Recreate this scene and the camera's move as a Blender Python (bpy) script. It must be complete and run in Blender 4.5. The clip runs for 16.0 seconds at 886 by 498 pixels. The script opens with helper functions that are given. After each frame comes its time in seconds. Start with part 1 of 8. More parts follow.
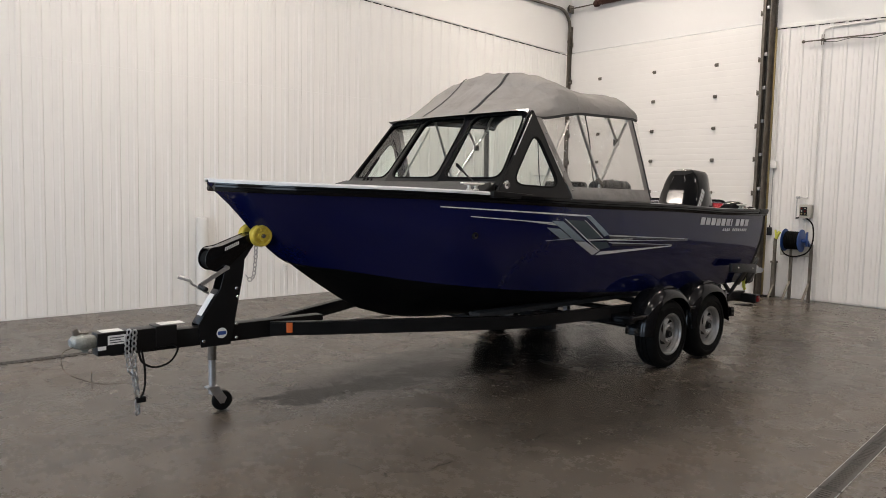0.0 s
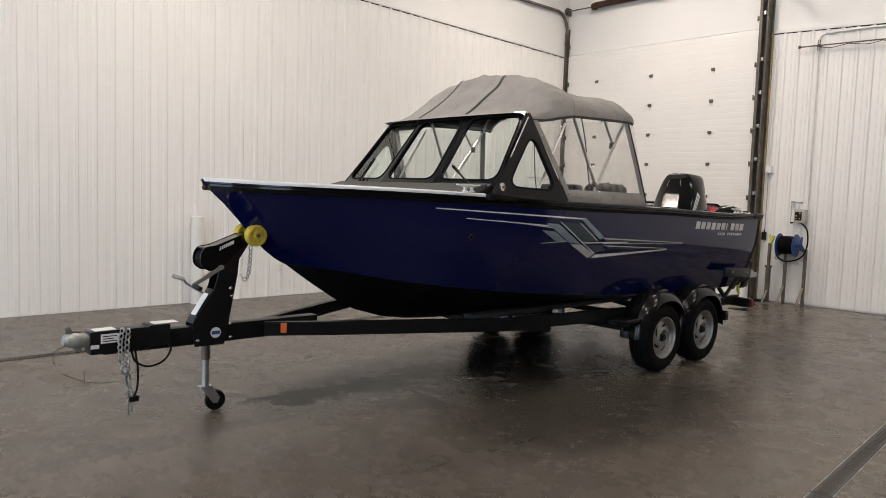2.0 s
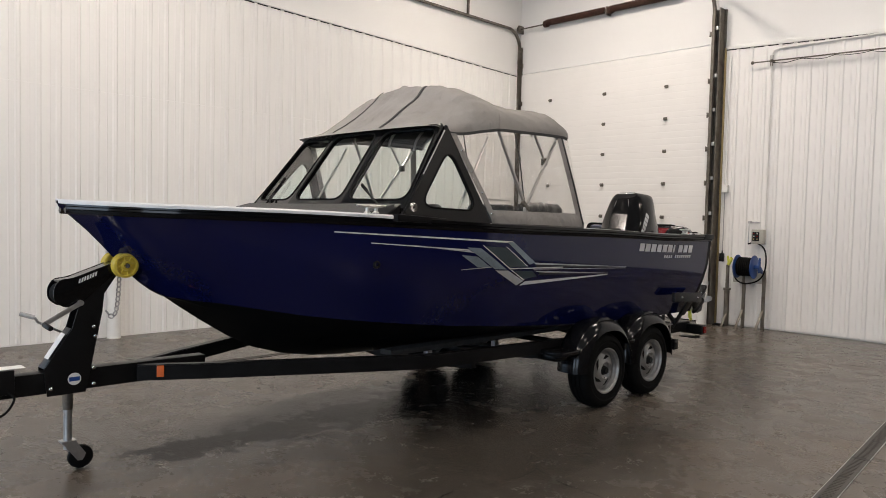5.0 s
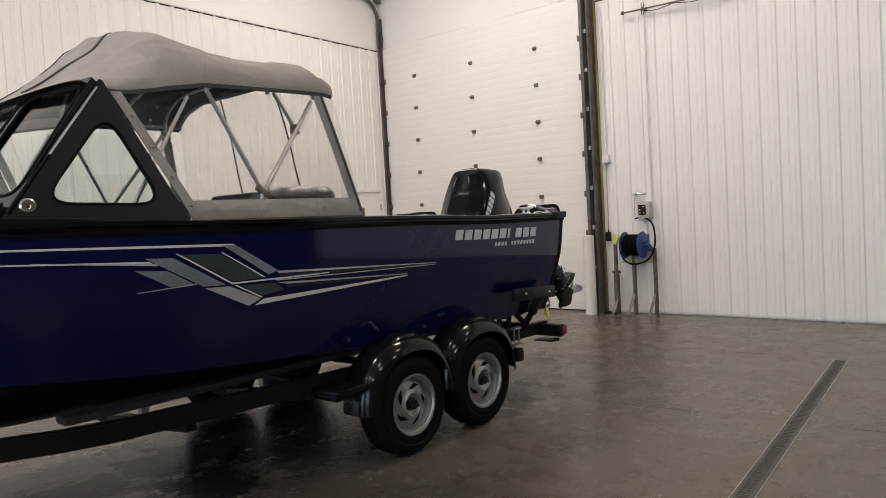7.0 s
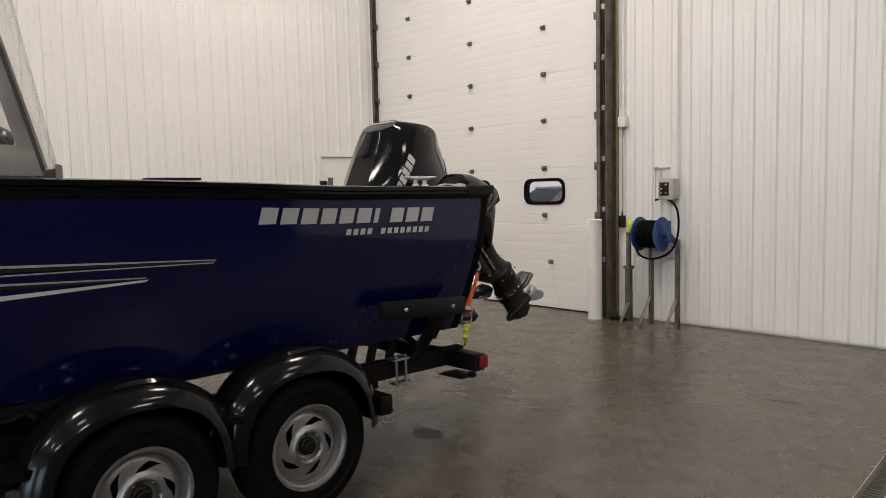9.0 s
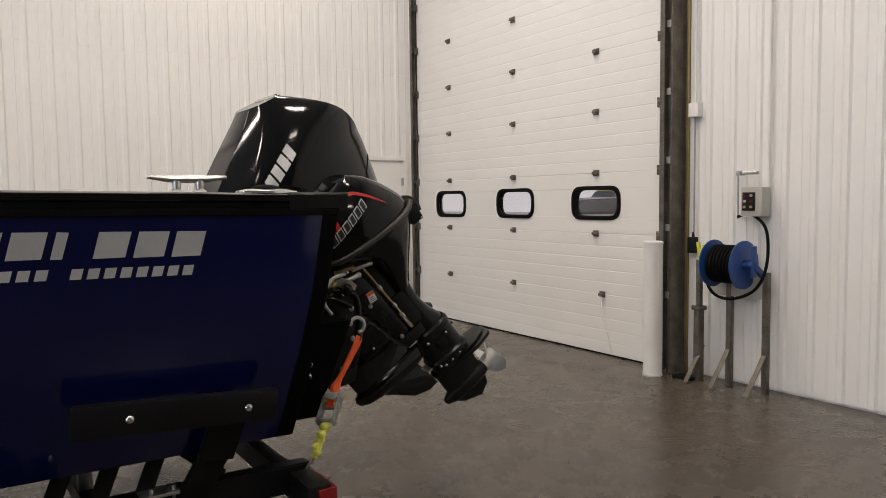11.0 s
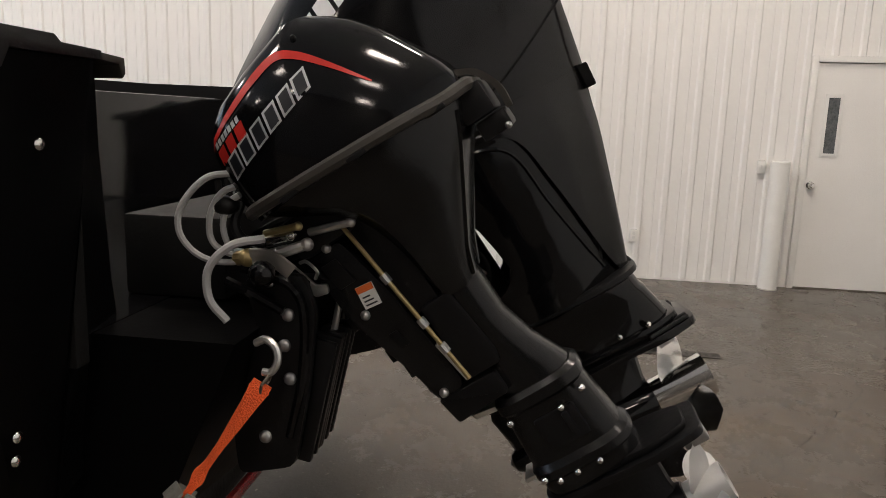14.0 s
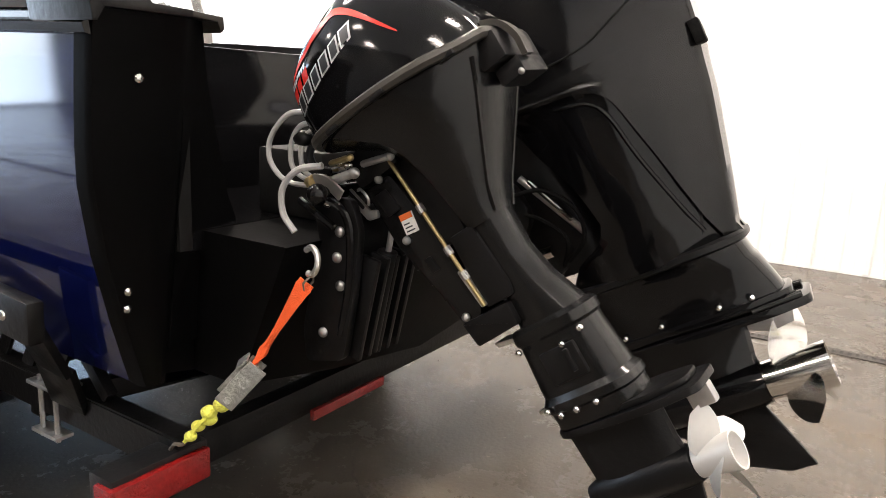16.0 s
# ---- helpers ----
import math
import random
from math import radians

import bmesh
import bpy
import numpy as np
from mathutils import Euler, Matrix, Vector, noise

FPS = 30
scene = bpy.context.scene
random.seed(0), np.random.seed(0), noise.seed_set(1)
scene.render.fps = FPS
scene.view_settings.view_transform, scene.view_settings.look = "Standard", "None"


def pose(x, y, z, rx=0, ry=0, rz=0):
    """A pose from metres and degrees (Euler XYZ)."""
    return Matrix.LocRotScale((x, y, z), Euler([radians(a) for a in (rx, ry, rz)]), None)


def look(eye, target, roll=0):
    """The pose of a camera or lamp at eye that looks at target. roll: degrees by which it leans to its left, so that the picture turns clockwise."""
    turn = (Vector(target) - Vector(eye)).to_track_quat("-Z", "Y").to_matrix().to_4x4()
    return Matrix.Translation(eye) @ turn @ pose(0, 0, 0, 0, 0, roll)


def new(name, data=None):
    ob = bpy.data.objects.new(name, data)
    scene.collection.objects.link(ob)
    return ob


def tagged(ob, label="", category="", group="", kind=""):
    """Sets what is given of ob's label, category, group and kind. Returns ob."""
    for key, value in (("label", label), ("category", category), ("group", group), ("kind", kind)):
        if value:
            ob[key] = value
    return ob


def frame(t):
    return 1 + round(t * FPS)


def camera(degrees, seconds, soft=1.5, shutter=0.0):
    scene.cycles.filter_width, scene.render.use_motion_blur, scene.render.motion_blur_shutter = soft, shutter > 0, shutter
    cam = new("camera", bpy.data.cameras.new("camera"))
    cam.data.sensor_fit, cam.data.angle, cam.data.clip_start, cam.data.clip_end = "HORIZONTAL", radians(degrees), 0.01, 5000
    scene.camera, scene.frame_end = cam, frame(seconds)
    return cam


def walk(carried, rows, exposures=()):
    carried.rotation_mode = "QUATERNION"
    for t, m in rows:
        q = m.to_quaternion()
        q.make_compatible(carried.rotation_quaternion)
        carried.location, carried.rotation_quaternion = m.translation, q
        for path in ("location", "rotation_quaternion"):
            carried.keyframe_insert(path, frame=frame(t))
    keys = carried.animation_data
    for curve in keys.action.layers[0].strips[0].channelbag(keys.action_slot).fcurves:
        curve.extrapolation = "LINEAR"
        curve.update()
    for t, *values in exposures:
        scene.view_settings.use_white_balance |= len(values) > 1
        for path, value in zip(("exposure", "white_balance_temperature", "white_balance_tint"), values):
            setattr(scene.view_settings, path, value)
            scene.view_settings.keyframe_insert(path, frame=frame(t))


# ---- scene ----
cam = camera(62.8, 16.0, soft=0.9)
PATH = [
    (0, (4.934, -6.505, 1.696), (3.463, -5.16, 1.538), 1.3),
    (0.5, (4.938, -6.524, 1.697), (3.477, -5.168, 1.531), 1.3),
    (1, (4.936, -6.51, 1.699), (3.478, -5.151, 1.537), 1.5),
    (1.5, (4.928, -6.507, 1.699), (3.47, -5.148, 1.542), 1.8),
    (2, (4.931, -6.502, 1.7), (3.468, -5.147, 1.545), 1.9),
    (2.5, (4.929, -6.521, 1.697), (3.464, -5.168, 1.541), 2.0),
    (3, (4.933, -6.53, 1.704), (3.46, -5.187, 1.543), 2.1),
    (3.2, (4.922, -6.52, 1.697), (3.447, -5.18, 1.536), 2.1),
    (5.3, (4.738, -5.407, 1.692), (3.349, -3.969, 1.626), 0.6),
    (5.5, (4.678, -5.177, 1.683), (3.339, -3.693, 1.618), -0.7),
    (6, (4.68, -4.619, 1.672), (3.352, -3.125, 1.613), -0.3),
    (6.5, (4.612, -4.1, 1.643), (3.388, -2.522, 1.543), -0.3),
    (7, (4.571, -3.56, 1.617), (3.271, -2.043, 1.519), -3.3),
    (7.5, (4.516, -2.986, 1.601), (3.129, -1.549, 1.489), -3.5),
    (8, (4.388, -2.379, 1.589), (2.964, -0.979, 1.473), -3.5),
    (8.5, (4.27, -1.722, 1.569), (2.795, -0.377, 1.443), -2.5),
    (9, (4.127, -1.108, 1.554), (2.681, 0.264, 1.39), -1.3),
    (9.2, (4.076, -0.862, 1.546), (2.643, 0.521, 1.367), -2.1),
    (11.3, (3.301, 1.251, 1.541), (1.598, 2.293, 1.424), -0.7),
    (11.5, (3.209, 1.412, 1.547), (1.478, 2.408, 1.438), -0.9),
    (12, (2.999, 1.832, 1.529), (1.163, 2.618, 1.41), -1.8),
    (12.5, (2.774, 2.165, 1.511), (0.886, 2.812, 1.379), -1.2),
    (13, (2.507, 2.44, 1.492), (0.554, 2.81, 1.268), 0.1),
    (13.5, (2.284, 2.666, 1.473), (0.307, 2.636, 1.173), 1.5),
    (14, (2.021, 2.79, 1.475), (0.071, 2.518, 1.12), 1.9),
    (14.5, (1.774, 2.955, 1.502), (-0.056, 2.215, 1.178), 2.7),
    (15, (1.762, 3.042, 1.528), (0.033, 2.077, 1.242), 2.3),
    (15.5, (1.891, 3.183, 1.475), (0.199, 2.166, 1.157), 1.7),
    (16, (1.988, 3.371, 1.428), (0.333, 2.334, 0.995), 2.6),
]
walk(cam, [(t, look(eye, target, roll)) for t, eye, target, roll in PATH],
     [(0, 0), (12.5, 0), (13.0, -0.10), (13.5, -0.04), (14.0, 0.18), (14.5, 0.55), (15.0, 0.85), (15.5, 1.30), (16.0, 1.65)])

# ---- world and light ----
world = bpy.data.worlds.new("sky")
scene.world = world
world.use_nodes = True
wn = world.node_tree
sky = wn.nodes.new("ShaderNodeTexSky")
sky.sky_type, sky.sun_disc = "NISHITA", False
sky.sun_elevation, sky.sun_rotation = radians(38), radians(90)
wn.links.new(sky.outputs[0], wn.nodes["Background"].inputs[0])
wn.nodes["Background"].inputs[1].default_value = 0.15


def area_lamp(name, m, sx, sy, power, colour):
    data = bpy.data.lights.new(name, "AREA")
    data.shape, data.size, data.size_y, data.energy, data.color = "RECTANGLE", sx, sy, power, colour
    ob = new(name, data)
    ob.matrix_world = m
    return ob


# Room: x across, y towards the big overhead door, z up.
XL, XR, YB, YF, ZC = -5.117, 10.5, 6.315, -13.0, 7.3
LAMP_Z = 6.88
# The row at x 8.9 is unseen, added to brighten what the hull reflects.
LAMP_ROWS = [(x, y) for x in (-2.3, 1.6, 5.25, 8.9) for y in (-8.7, -2.6, 3.5)]
# The rows on the door side burn brighter than those on the far side of the hall.
LAMP_WATTS = {-2.3: 176, 1.6: 113, 5.25: 53, 8.9: 100}
for lx, ly in LAMP_ROWS:
    area_lamp("high_bay_lamp", pose(lx, ly, LAMP_Z), 0.50, 0.90, LAMP_WATTS[lx], (1.0, 0.878, 0.775))
# Daylight through the open doorways in the front and left walls.
area_lamp("doorway_daylight", pose(1.9, YF + 0.1, 2.0, 90, 0, 0), 3.6, 3.8, 215, (0.62, 0.78, 1.0))
area_lamp("doorway_daylight", pose(8.3, YF + 0.1, 2.0, 90, 0, 0), 4.0, 3.8, 180, (0.66, 0.80, 1.0))
area_lamp("doorway_daylight", pose(XL + 0.08, -9.0, 2.25, 0, -90, 0), 4.3, 3.8, 105, (0.55, 0.74, 1.0))

# Sun on the yard outside.
sun_data = bpy.data.lights.new("sun", "SUN")
sun_data.energy, sun_data.angle, sun_data.color = 2.0, radians(0.5), (1.0, 0.95, 0.88)
new("sun", sun_data).matrix_world = pose(20, 20, 30, 0, 52, 0)


# ---- materials ----
def material(name, base, rough=0.5, metal=0.0, vary=0.08, scale=6.0, bump=0.02, fine=60.0, coat=0.0, rough_vary=0.08, tint=None, spec=0.5):
    """A principled surface with two scales of variation in colour and roughness, and fine relief."""
    m = bpy.data.materials.new(name)
    m.use_nodes = True
    nt = m.node_tree
    b = nt.nodes["Principled BSDF"]
    b.inputs["Metallic"].default_value = metal
    b.inputs["Coat Weight"].default_value = coat
    b.inputs["Specular IOR Level"].default_value = spec
    b.inputs["Coat Roughness"].default_value = 0.04
    co = nt.nodes.new("ShaderNodeTexCoord")
    n1, n2 = nt.nodes.new("ShaderNodeTexNoise"), nt.nodes.new("ShaderNodeTexNoise")
    n1.inputs["Scale"].default_value, n2.inputs["Scale"].default_value = scale, fine
    n1.inputs["Detail"].default_value = n2.inputs["Detail"].default_value = 5
    for n in (n1, n2):
        nt.links.new(co.outputs["Object"], n.inputs["Vector"])
    add = nt.nodes.new("ShaderNodeMath")
    add.operation = "MULTIPLY_ADD"
    nt.links.new(n1.outputs[0], add.inputs[0])
    add.inputs[1].default_value = 0.65
    half = nt.nodes.new("ShaderNodeMath")
    half.operation = "MULTIPLY"
    half.inputs[1].default_value = 0.35
    nt.links.new(n2.outputs[0], half.inputs[0])
    nt.links.new(half.outputs[0], add.inputs[2])
    ramp = nt.nodes.new("ShaderNodeValToRGB")
    e = ramp.color_ramp.elements
    lo = tint or tuple(c * (1 - vary) for c in base)
    e[0].position, e[1].position = 0.32, 0.68
    e[0].color, e[1].color = (*lo, 1), (*[min(1, c * (1 + vary)) for c in base], 1)
    nt.links.new(add.outputs[0], ramp.inputs[0])
    nt.links.new(ramp.outputs[0], b.inputs["Base Color"])
    mr = nt.nodes.new("ShaderNodeMapRange")
    mr.inputs["To Min"].default_value, mr.inputs["To Max"].default_value = max(0.0, rough - rough_vary), min(1.0, rough + rough_vary)
    nt.links.new(add.outputs[0], mr.inputs["Value"])
    nt.links.new(mr.outputs[0], b.inputs["Roughness"])
    if bump:
        bp = nt.nodes.new("ShaderNodeBump")
        bp.inputs["Strength"].default_value, bp.inputs["Distance"].default_value = min(1.0, bump * 10), 0.004
        nt.links.new(n2.outputs[0], bp.inputs["Height"])
        nt.links.new(bp.outputs[0], b.inputs["Normal"])
    return m


def glass(name, colour, rough=0.0, least=0.03, most=0.35, ripple=0.0):
    """A thin clear sheet: see-through, with a gloss that grows towards grazing angles."""
    m = bpy.data.materials.new(name)
    m.use_nodes = True
    nt = m.node_tree
    nt.nodes.clear()
    out = nt.nodes.new("ShaderNodeOutputMaterial")
    mix, lw = nt.nodes.new("ShaderNodeMixShader"), nt.nodes.new("ShaderNodeLayerWeight")
    tr, gl = nt.nodes.new("ShaderNodeBsdfTransparent"), nt.nodes.new("ShaderNodeBsdfGlossy")
    pw, mr = nt.nodes.new("ShaderNodeMath"), nt.nodes.new("ShaderNodeMapRange")
    tr.inputs[0].default_value, gl.inputs["Roughness"].default_value = (*colour, 1), rough
    lw.inputs[0].default_value = 0.5
    pw.operation, pw.inputs[1].default_value = "POWER", 3.5
    mr.inputs["To Min"].default_value, mr.inputs["To Max"].default_value = least, most
    nt.links.new(lw.outputs["Facing"], pw.inputs[0])
    nt.links.new(pw.outputs[0], mr.inputs["Value"])
    nt.links.new(mr.outputs[0], mix.inputs[0])
    nt.links.new(tr.outputs[0], mix.inputs[1])
    nt.links.new(gl.outputs[0], mix.inputs[2])
    nt.links.new(mix.outputs[0], out.inputs[0])
    if ripple:
        co, nz, bp = nt.nodes.new("ShaderNodeTexCoord"), nt.nodes.new("ShaderNodeTexNoise"), nt.nodes.new("ShaderNodeBump")
        nz.inputs["Scale"].default_value, nz.inputs["Detail"].default_value, nz.inputs["Distortion"].default_value = 7.0, 4, 1.2
        bp.inputs["Strength"].default_value, bp.inputs["Distance"].default_value = 1.0, ripple
        nt.links.new(co.outputs["Object"], nz.inputs["Vector"])
        nt.links.new(nz.outputs[0], bp.inputs["Height"])
        nt.links.new(bp.outputs[0], gl.inputs["Normal"])
    return m


def emitter(name, colour, strength):
    m = bpy.data.materials.new(name)
    m.use_nodes = True
    b = m.node_tree.nodes["Principled BSDF"]
    b.inputs["Base Color"].default_value = (0.8, 0.8, 0.8, 1)
    b.inputs["Emission Color"].default_value, b.inputs["Emission Strength"].default_value = (*colour, 1), strength
    return m


WALL = material("white_liner_steel", (0.80, 0.79, 0.77), 0.34, vary=0.02, scale=1.2, bump=0.01, fine=25)
WALL_UP = material("white_upper_board", (0.78, 0.775, 0.76), 0.6, vary=0.02, scale=1.0, bump=0.01)
WALL_DARK = material("dark_unseen_wall", (0.07, 0.066, 0.062), 0.6, vary=0.08, scale=1.0, bump=0.01)
DOOR_WHITE = material("door_white_steel", (0.80, 0.79, 0.765), 0.42, vary=0.025, scale=2.0, bump=0.06, fine=90)
PAINT_WHITE = material("white_painted_steel", (0.76, 0.755, 0.73), 0.4, vary=0.04, scale=5, bump=0.02)
STEEL_DARK = material("dark_track_steel", (0.15, 0.138, 0.12), 0.5, 0.45, vary=0.3, scale=7, bump=0.05, tint=(0.075, 0.06, 0.045))
STEEL_GREY = material("galvanised_steel", (0.46, 0.46, 0.46), 0.38, 0.9, vary=0.15, scale=14, bump=0.03)
CLEAT_STEEL = material("satin_stainless_steel", (0.66, 0.65, 0.63), 0.3, 0.85, vary=0.06, bump=0.01)
ZINC = material("cast_zinc", (0.30, 0.31, 0.29), 0.5, 0.6, vary=0.35, scale=18, bump=0.12, fine=90)
CHROME = material("polished_steel", (0.72, 0.71, 0.69), 0.14, 1.0, vary=0.05, bump=0.0, rough_vary=0.05)
RUBBER = material("black_rubber", (0.0055, 0.0055, 0.0055), 0.65, vary=0.3, scale=9, bump=0.08, spec=0.07)
BLACK_PLASTIC = material("black_plastic", (0.007, 0.007, 0.0075), 0.42, vary=0.2, bump=0.03, spec=0.22)
GLOSS_BLACK = material("gloss_black_paint", (0.0035, 0.0035, 0.004), 0.10, vary=0.15, bump=0.0, rough_vary=0.04, spec=0.27)
SATIN_BLACK = material("satin_black_paint", (0.0055, 0.0055, 0.006), 0.36, vary=0.2, bump=0.03, spec=0.22)
MOTOR_GREY = material("charcoal_motor_paint", (0.006, 0.006, 0.0063), 0.22, vary=0.15, bump=0.01, spec=0.28)
WELL_BLACK = material("textured_black_liner", (0.006, 0.006, 0.006), 0.55, vary=0.25, bump=0.02, fine=120, spec=0.25)
SEAL = material("brown_black_seal", (0.030, 0.027, 0.023), 0.42, vary=0.15, bump=0.03, spec=0.4)
HULL_BLUE = material("deep_blue_gelcoat", (0.0027, 0.0047, 0.043), 0.07, vary=0.10, scale=1.5, bump=0.0, rough_vary=0.03, spec=0.44)
STERN_BLACK = material("black_stern_paint", (0.0026, 0.0026, 0.0028), 0.4, vary=0.2, bump=0.01, spec=0.035)
HULL_BLACK = material("black_bottom_paint", (0.004, 0.004, 0.0045), 0.3, vary=0.2, bump=0.01, spec=0.08)
TRAILER = material("charcoal_trailer_paint", (0.0062, 0.0062, 0.0066), 0.34, vary=0.25, scale=8, bump=0.03, spec=0.15)
FENDER = material("dark_grey_fender_plastic", (0.0045, 0.0045, 0.005), 0.13, vary=0.15, bump=0.0, rough_vary=0.04, spec=0.24)
SILVER_RIM = material("silver_wheel_paint", (0.33, 0.33, 0.325), 0.36, 0.75, vary=0.14, scale=20, bump=0.02)
CANVAS = material("grey_canvas", (0.25, 0.238, 0.228), 0.85, vary=0.14, scale=5, bump=0.10, fine=300)
cn = CANVAS.node_tree
cb = [n for n in cn.nodes if n.bl_idname == "ShaderNodeBump"][0]
folds, fb, fc = cn.nodes.new("ShaderNodeTexNoise"), cn.nodes.new("ShaderNodeBump"), cn.nodes.new("ShaderNodeTexCoord")
folds.inputs["Scale"].default_value, folds.inputs["Detail"].default_value, folds.inputs["Distortion"].default_value = 5.5, 3, 0.4
fb.inputs["Strength"].default_value, fb.inputs["Distance"].default_value = 0.9, 0.05
cn.links.new(fc.outputs["Object"], folds.inputs["Vector"])
cn.links.new(folds.outputs[0], fb.inputs["Height"])
cn.links.new(fb.outputs[0], cb.inputs["Normal"])
CANVAS_DARK = material("dark_canvas_edge", (0.05, 0.05, 0.05), 0.9, vary=0.1, scale=6, bump=0.08, fine=300)
LINING = material("dark_canvas_lining", (0.045, 0.044, 0.043), 0.9, vary=0.12, scale=6, bump=0.08, fine=300)
ALU = material("brushed_aluminium", (0.62, 0.61, 0.59), 0.3, 0.9, vary=0.08, scale=12, bump=0.02)
WHITE_CAP = material("white_cap_strip", (0.70, 0.70, 0.69), 0.3, vary=0.04, bump=0.01)
SILVER_DECAL = material("silver_decal", (0.52, 0.53, 0.54), 0.32, 0.35, vary=0.08, scale=14, bump=0.0)
TEAL_DECAL = material("grey_teal_decal", (0.045, 0.065, 0.075), 0.3, 0.3, vary=0.35, scale=1.6, bump=0.0)
STEEL_DECAL = material("steel_blue_decal", (0.22, 0.27, 0.31), 0.3, 0.35, vary=0.4, scale=1.6, bump=0.0)
DARK_DECAL = material("black_decal", (0.012, 0.014, 0.018), 0.3, vary=0.1, bump=0.0)
RED_DECAL = material("red_decal", (0.45, 0.025, 0.02), 0.25, vary=0.05, bump=0.0)
WHITE_DECAL = material("white_decal", (0.68, 0.68, 0.66), 0.4, vary=0.05, bump=0.0)
RED_LENS = material("red_lamp_lens", (0.20, 0.006, 0.006), 0.22, vary=0.2, scale=60, bump=0.08, fine=150)
ORANGE_LENS = material("orange_lamp_lens", (0.62, 0.13, 0.03), 0.25, vary=0.1, bump=0.04)
ORANGE_WEB = material("orange_webbing", (0.85, 0.11, 0.02), 0.7, vary=0.12, scale=30, bump=0.12, fine=260)
YELLOW_WEB = material("yellow_webbing", (0.62, 0.62, 0.09), 0.75, vary=0.2, scale=30, bump=0.12, fine=200)
YELLOW_POLY = material("yellow_polyurethane", (0.62, 0.47, 0.06), 0.3, vary=0.12, scale=15, bump=0.02)
REEL_BLUE = material("blue_reel_paint", (0.014, 0.055, 0.22), 0.35, vary=0.12, bump=0.02)
BOX_GREY = material("grey_control_box", (0.42, 0.41, 0.37), 0.5, vary=0.06, bump=0.02)
SEAT_VINYL = material("dark_seat_vinyl", (0.02, 0.019, 0.018), 0.3, vary=0.6, scale=14, bump=0.03)
CARPET = material("grey_carpet", (0.07, 0.07, 0.07), 0.95, vary=0.2, scale=30, bump=0.15, fine=400)
BRASS = material("yellow_zinc", (0.42, 0.33, 0.16), 0.35, 0.8, vary=0.15, bump=0.02)
CAST_GRATE = material("cast_iron_grate", (0.062, 0.056, 0.050), 0.6, 0.3, vary=0.3, scale=20, bump=0.06)
PIT = material("drain_pit", (0.02, 0.018, 0.016), 0.7, vary=0.2, bump=0.05)
CABLE_GREY = material("grey_cable", (0.34, 0.34, 0.34), 0.4, vary=0.08, bump=0.01)
PROP_ALU = material("painted_propeller", (0.55, 0.55, 0.54), 0.35, 0.3, vary=0.06, bump=0.01)
WINDSHIELD = glass("windshield_glass", (0.885, 0.962, 0.935), 0.0, 0.10, 0.45)
CLEAR_VINYL = glass("clear_vinyl", (0.955, 0.95, 0.94), 0.03, 0.085, 0.42, 0.07)
PANE = glass("door_pane_glass", (0.78, 0.71, 0.67))
FROST = material("dark_wired_pane", (0.10, 0.11, 0.115), 0.2, vary=0.3, scale=30, bump=0.02)


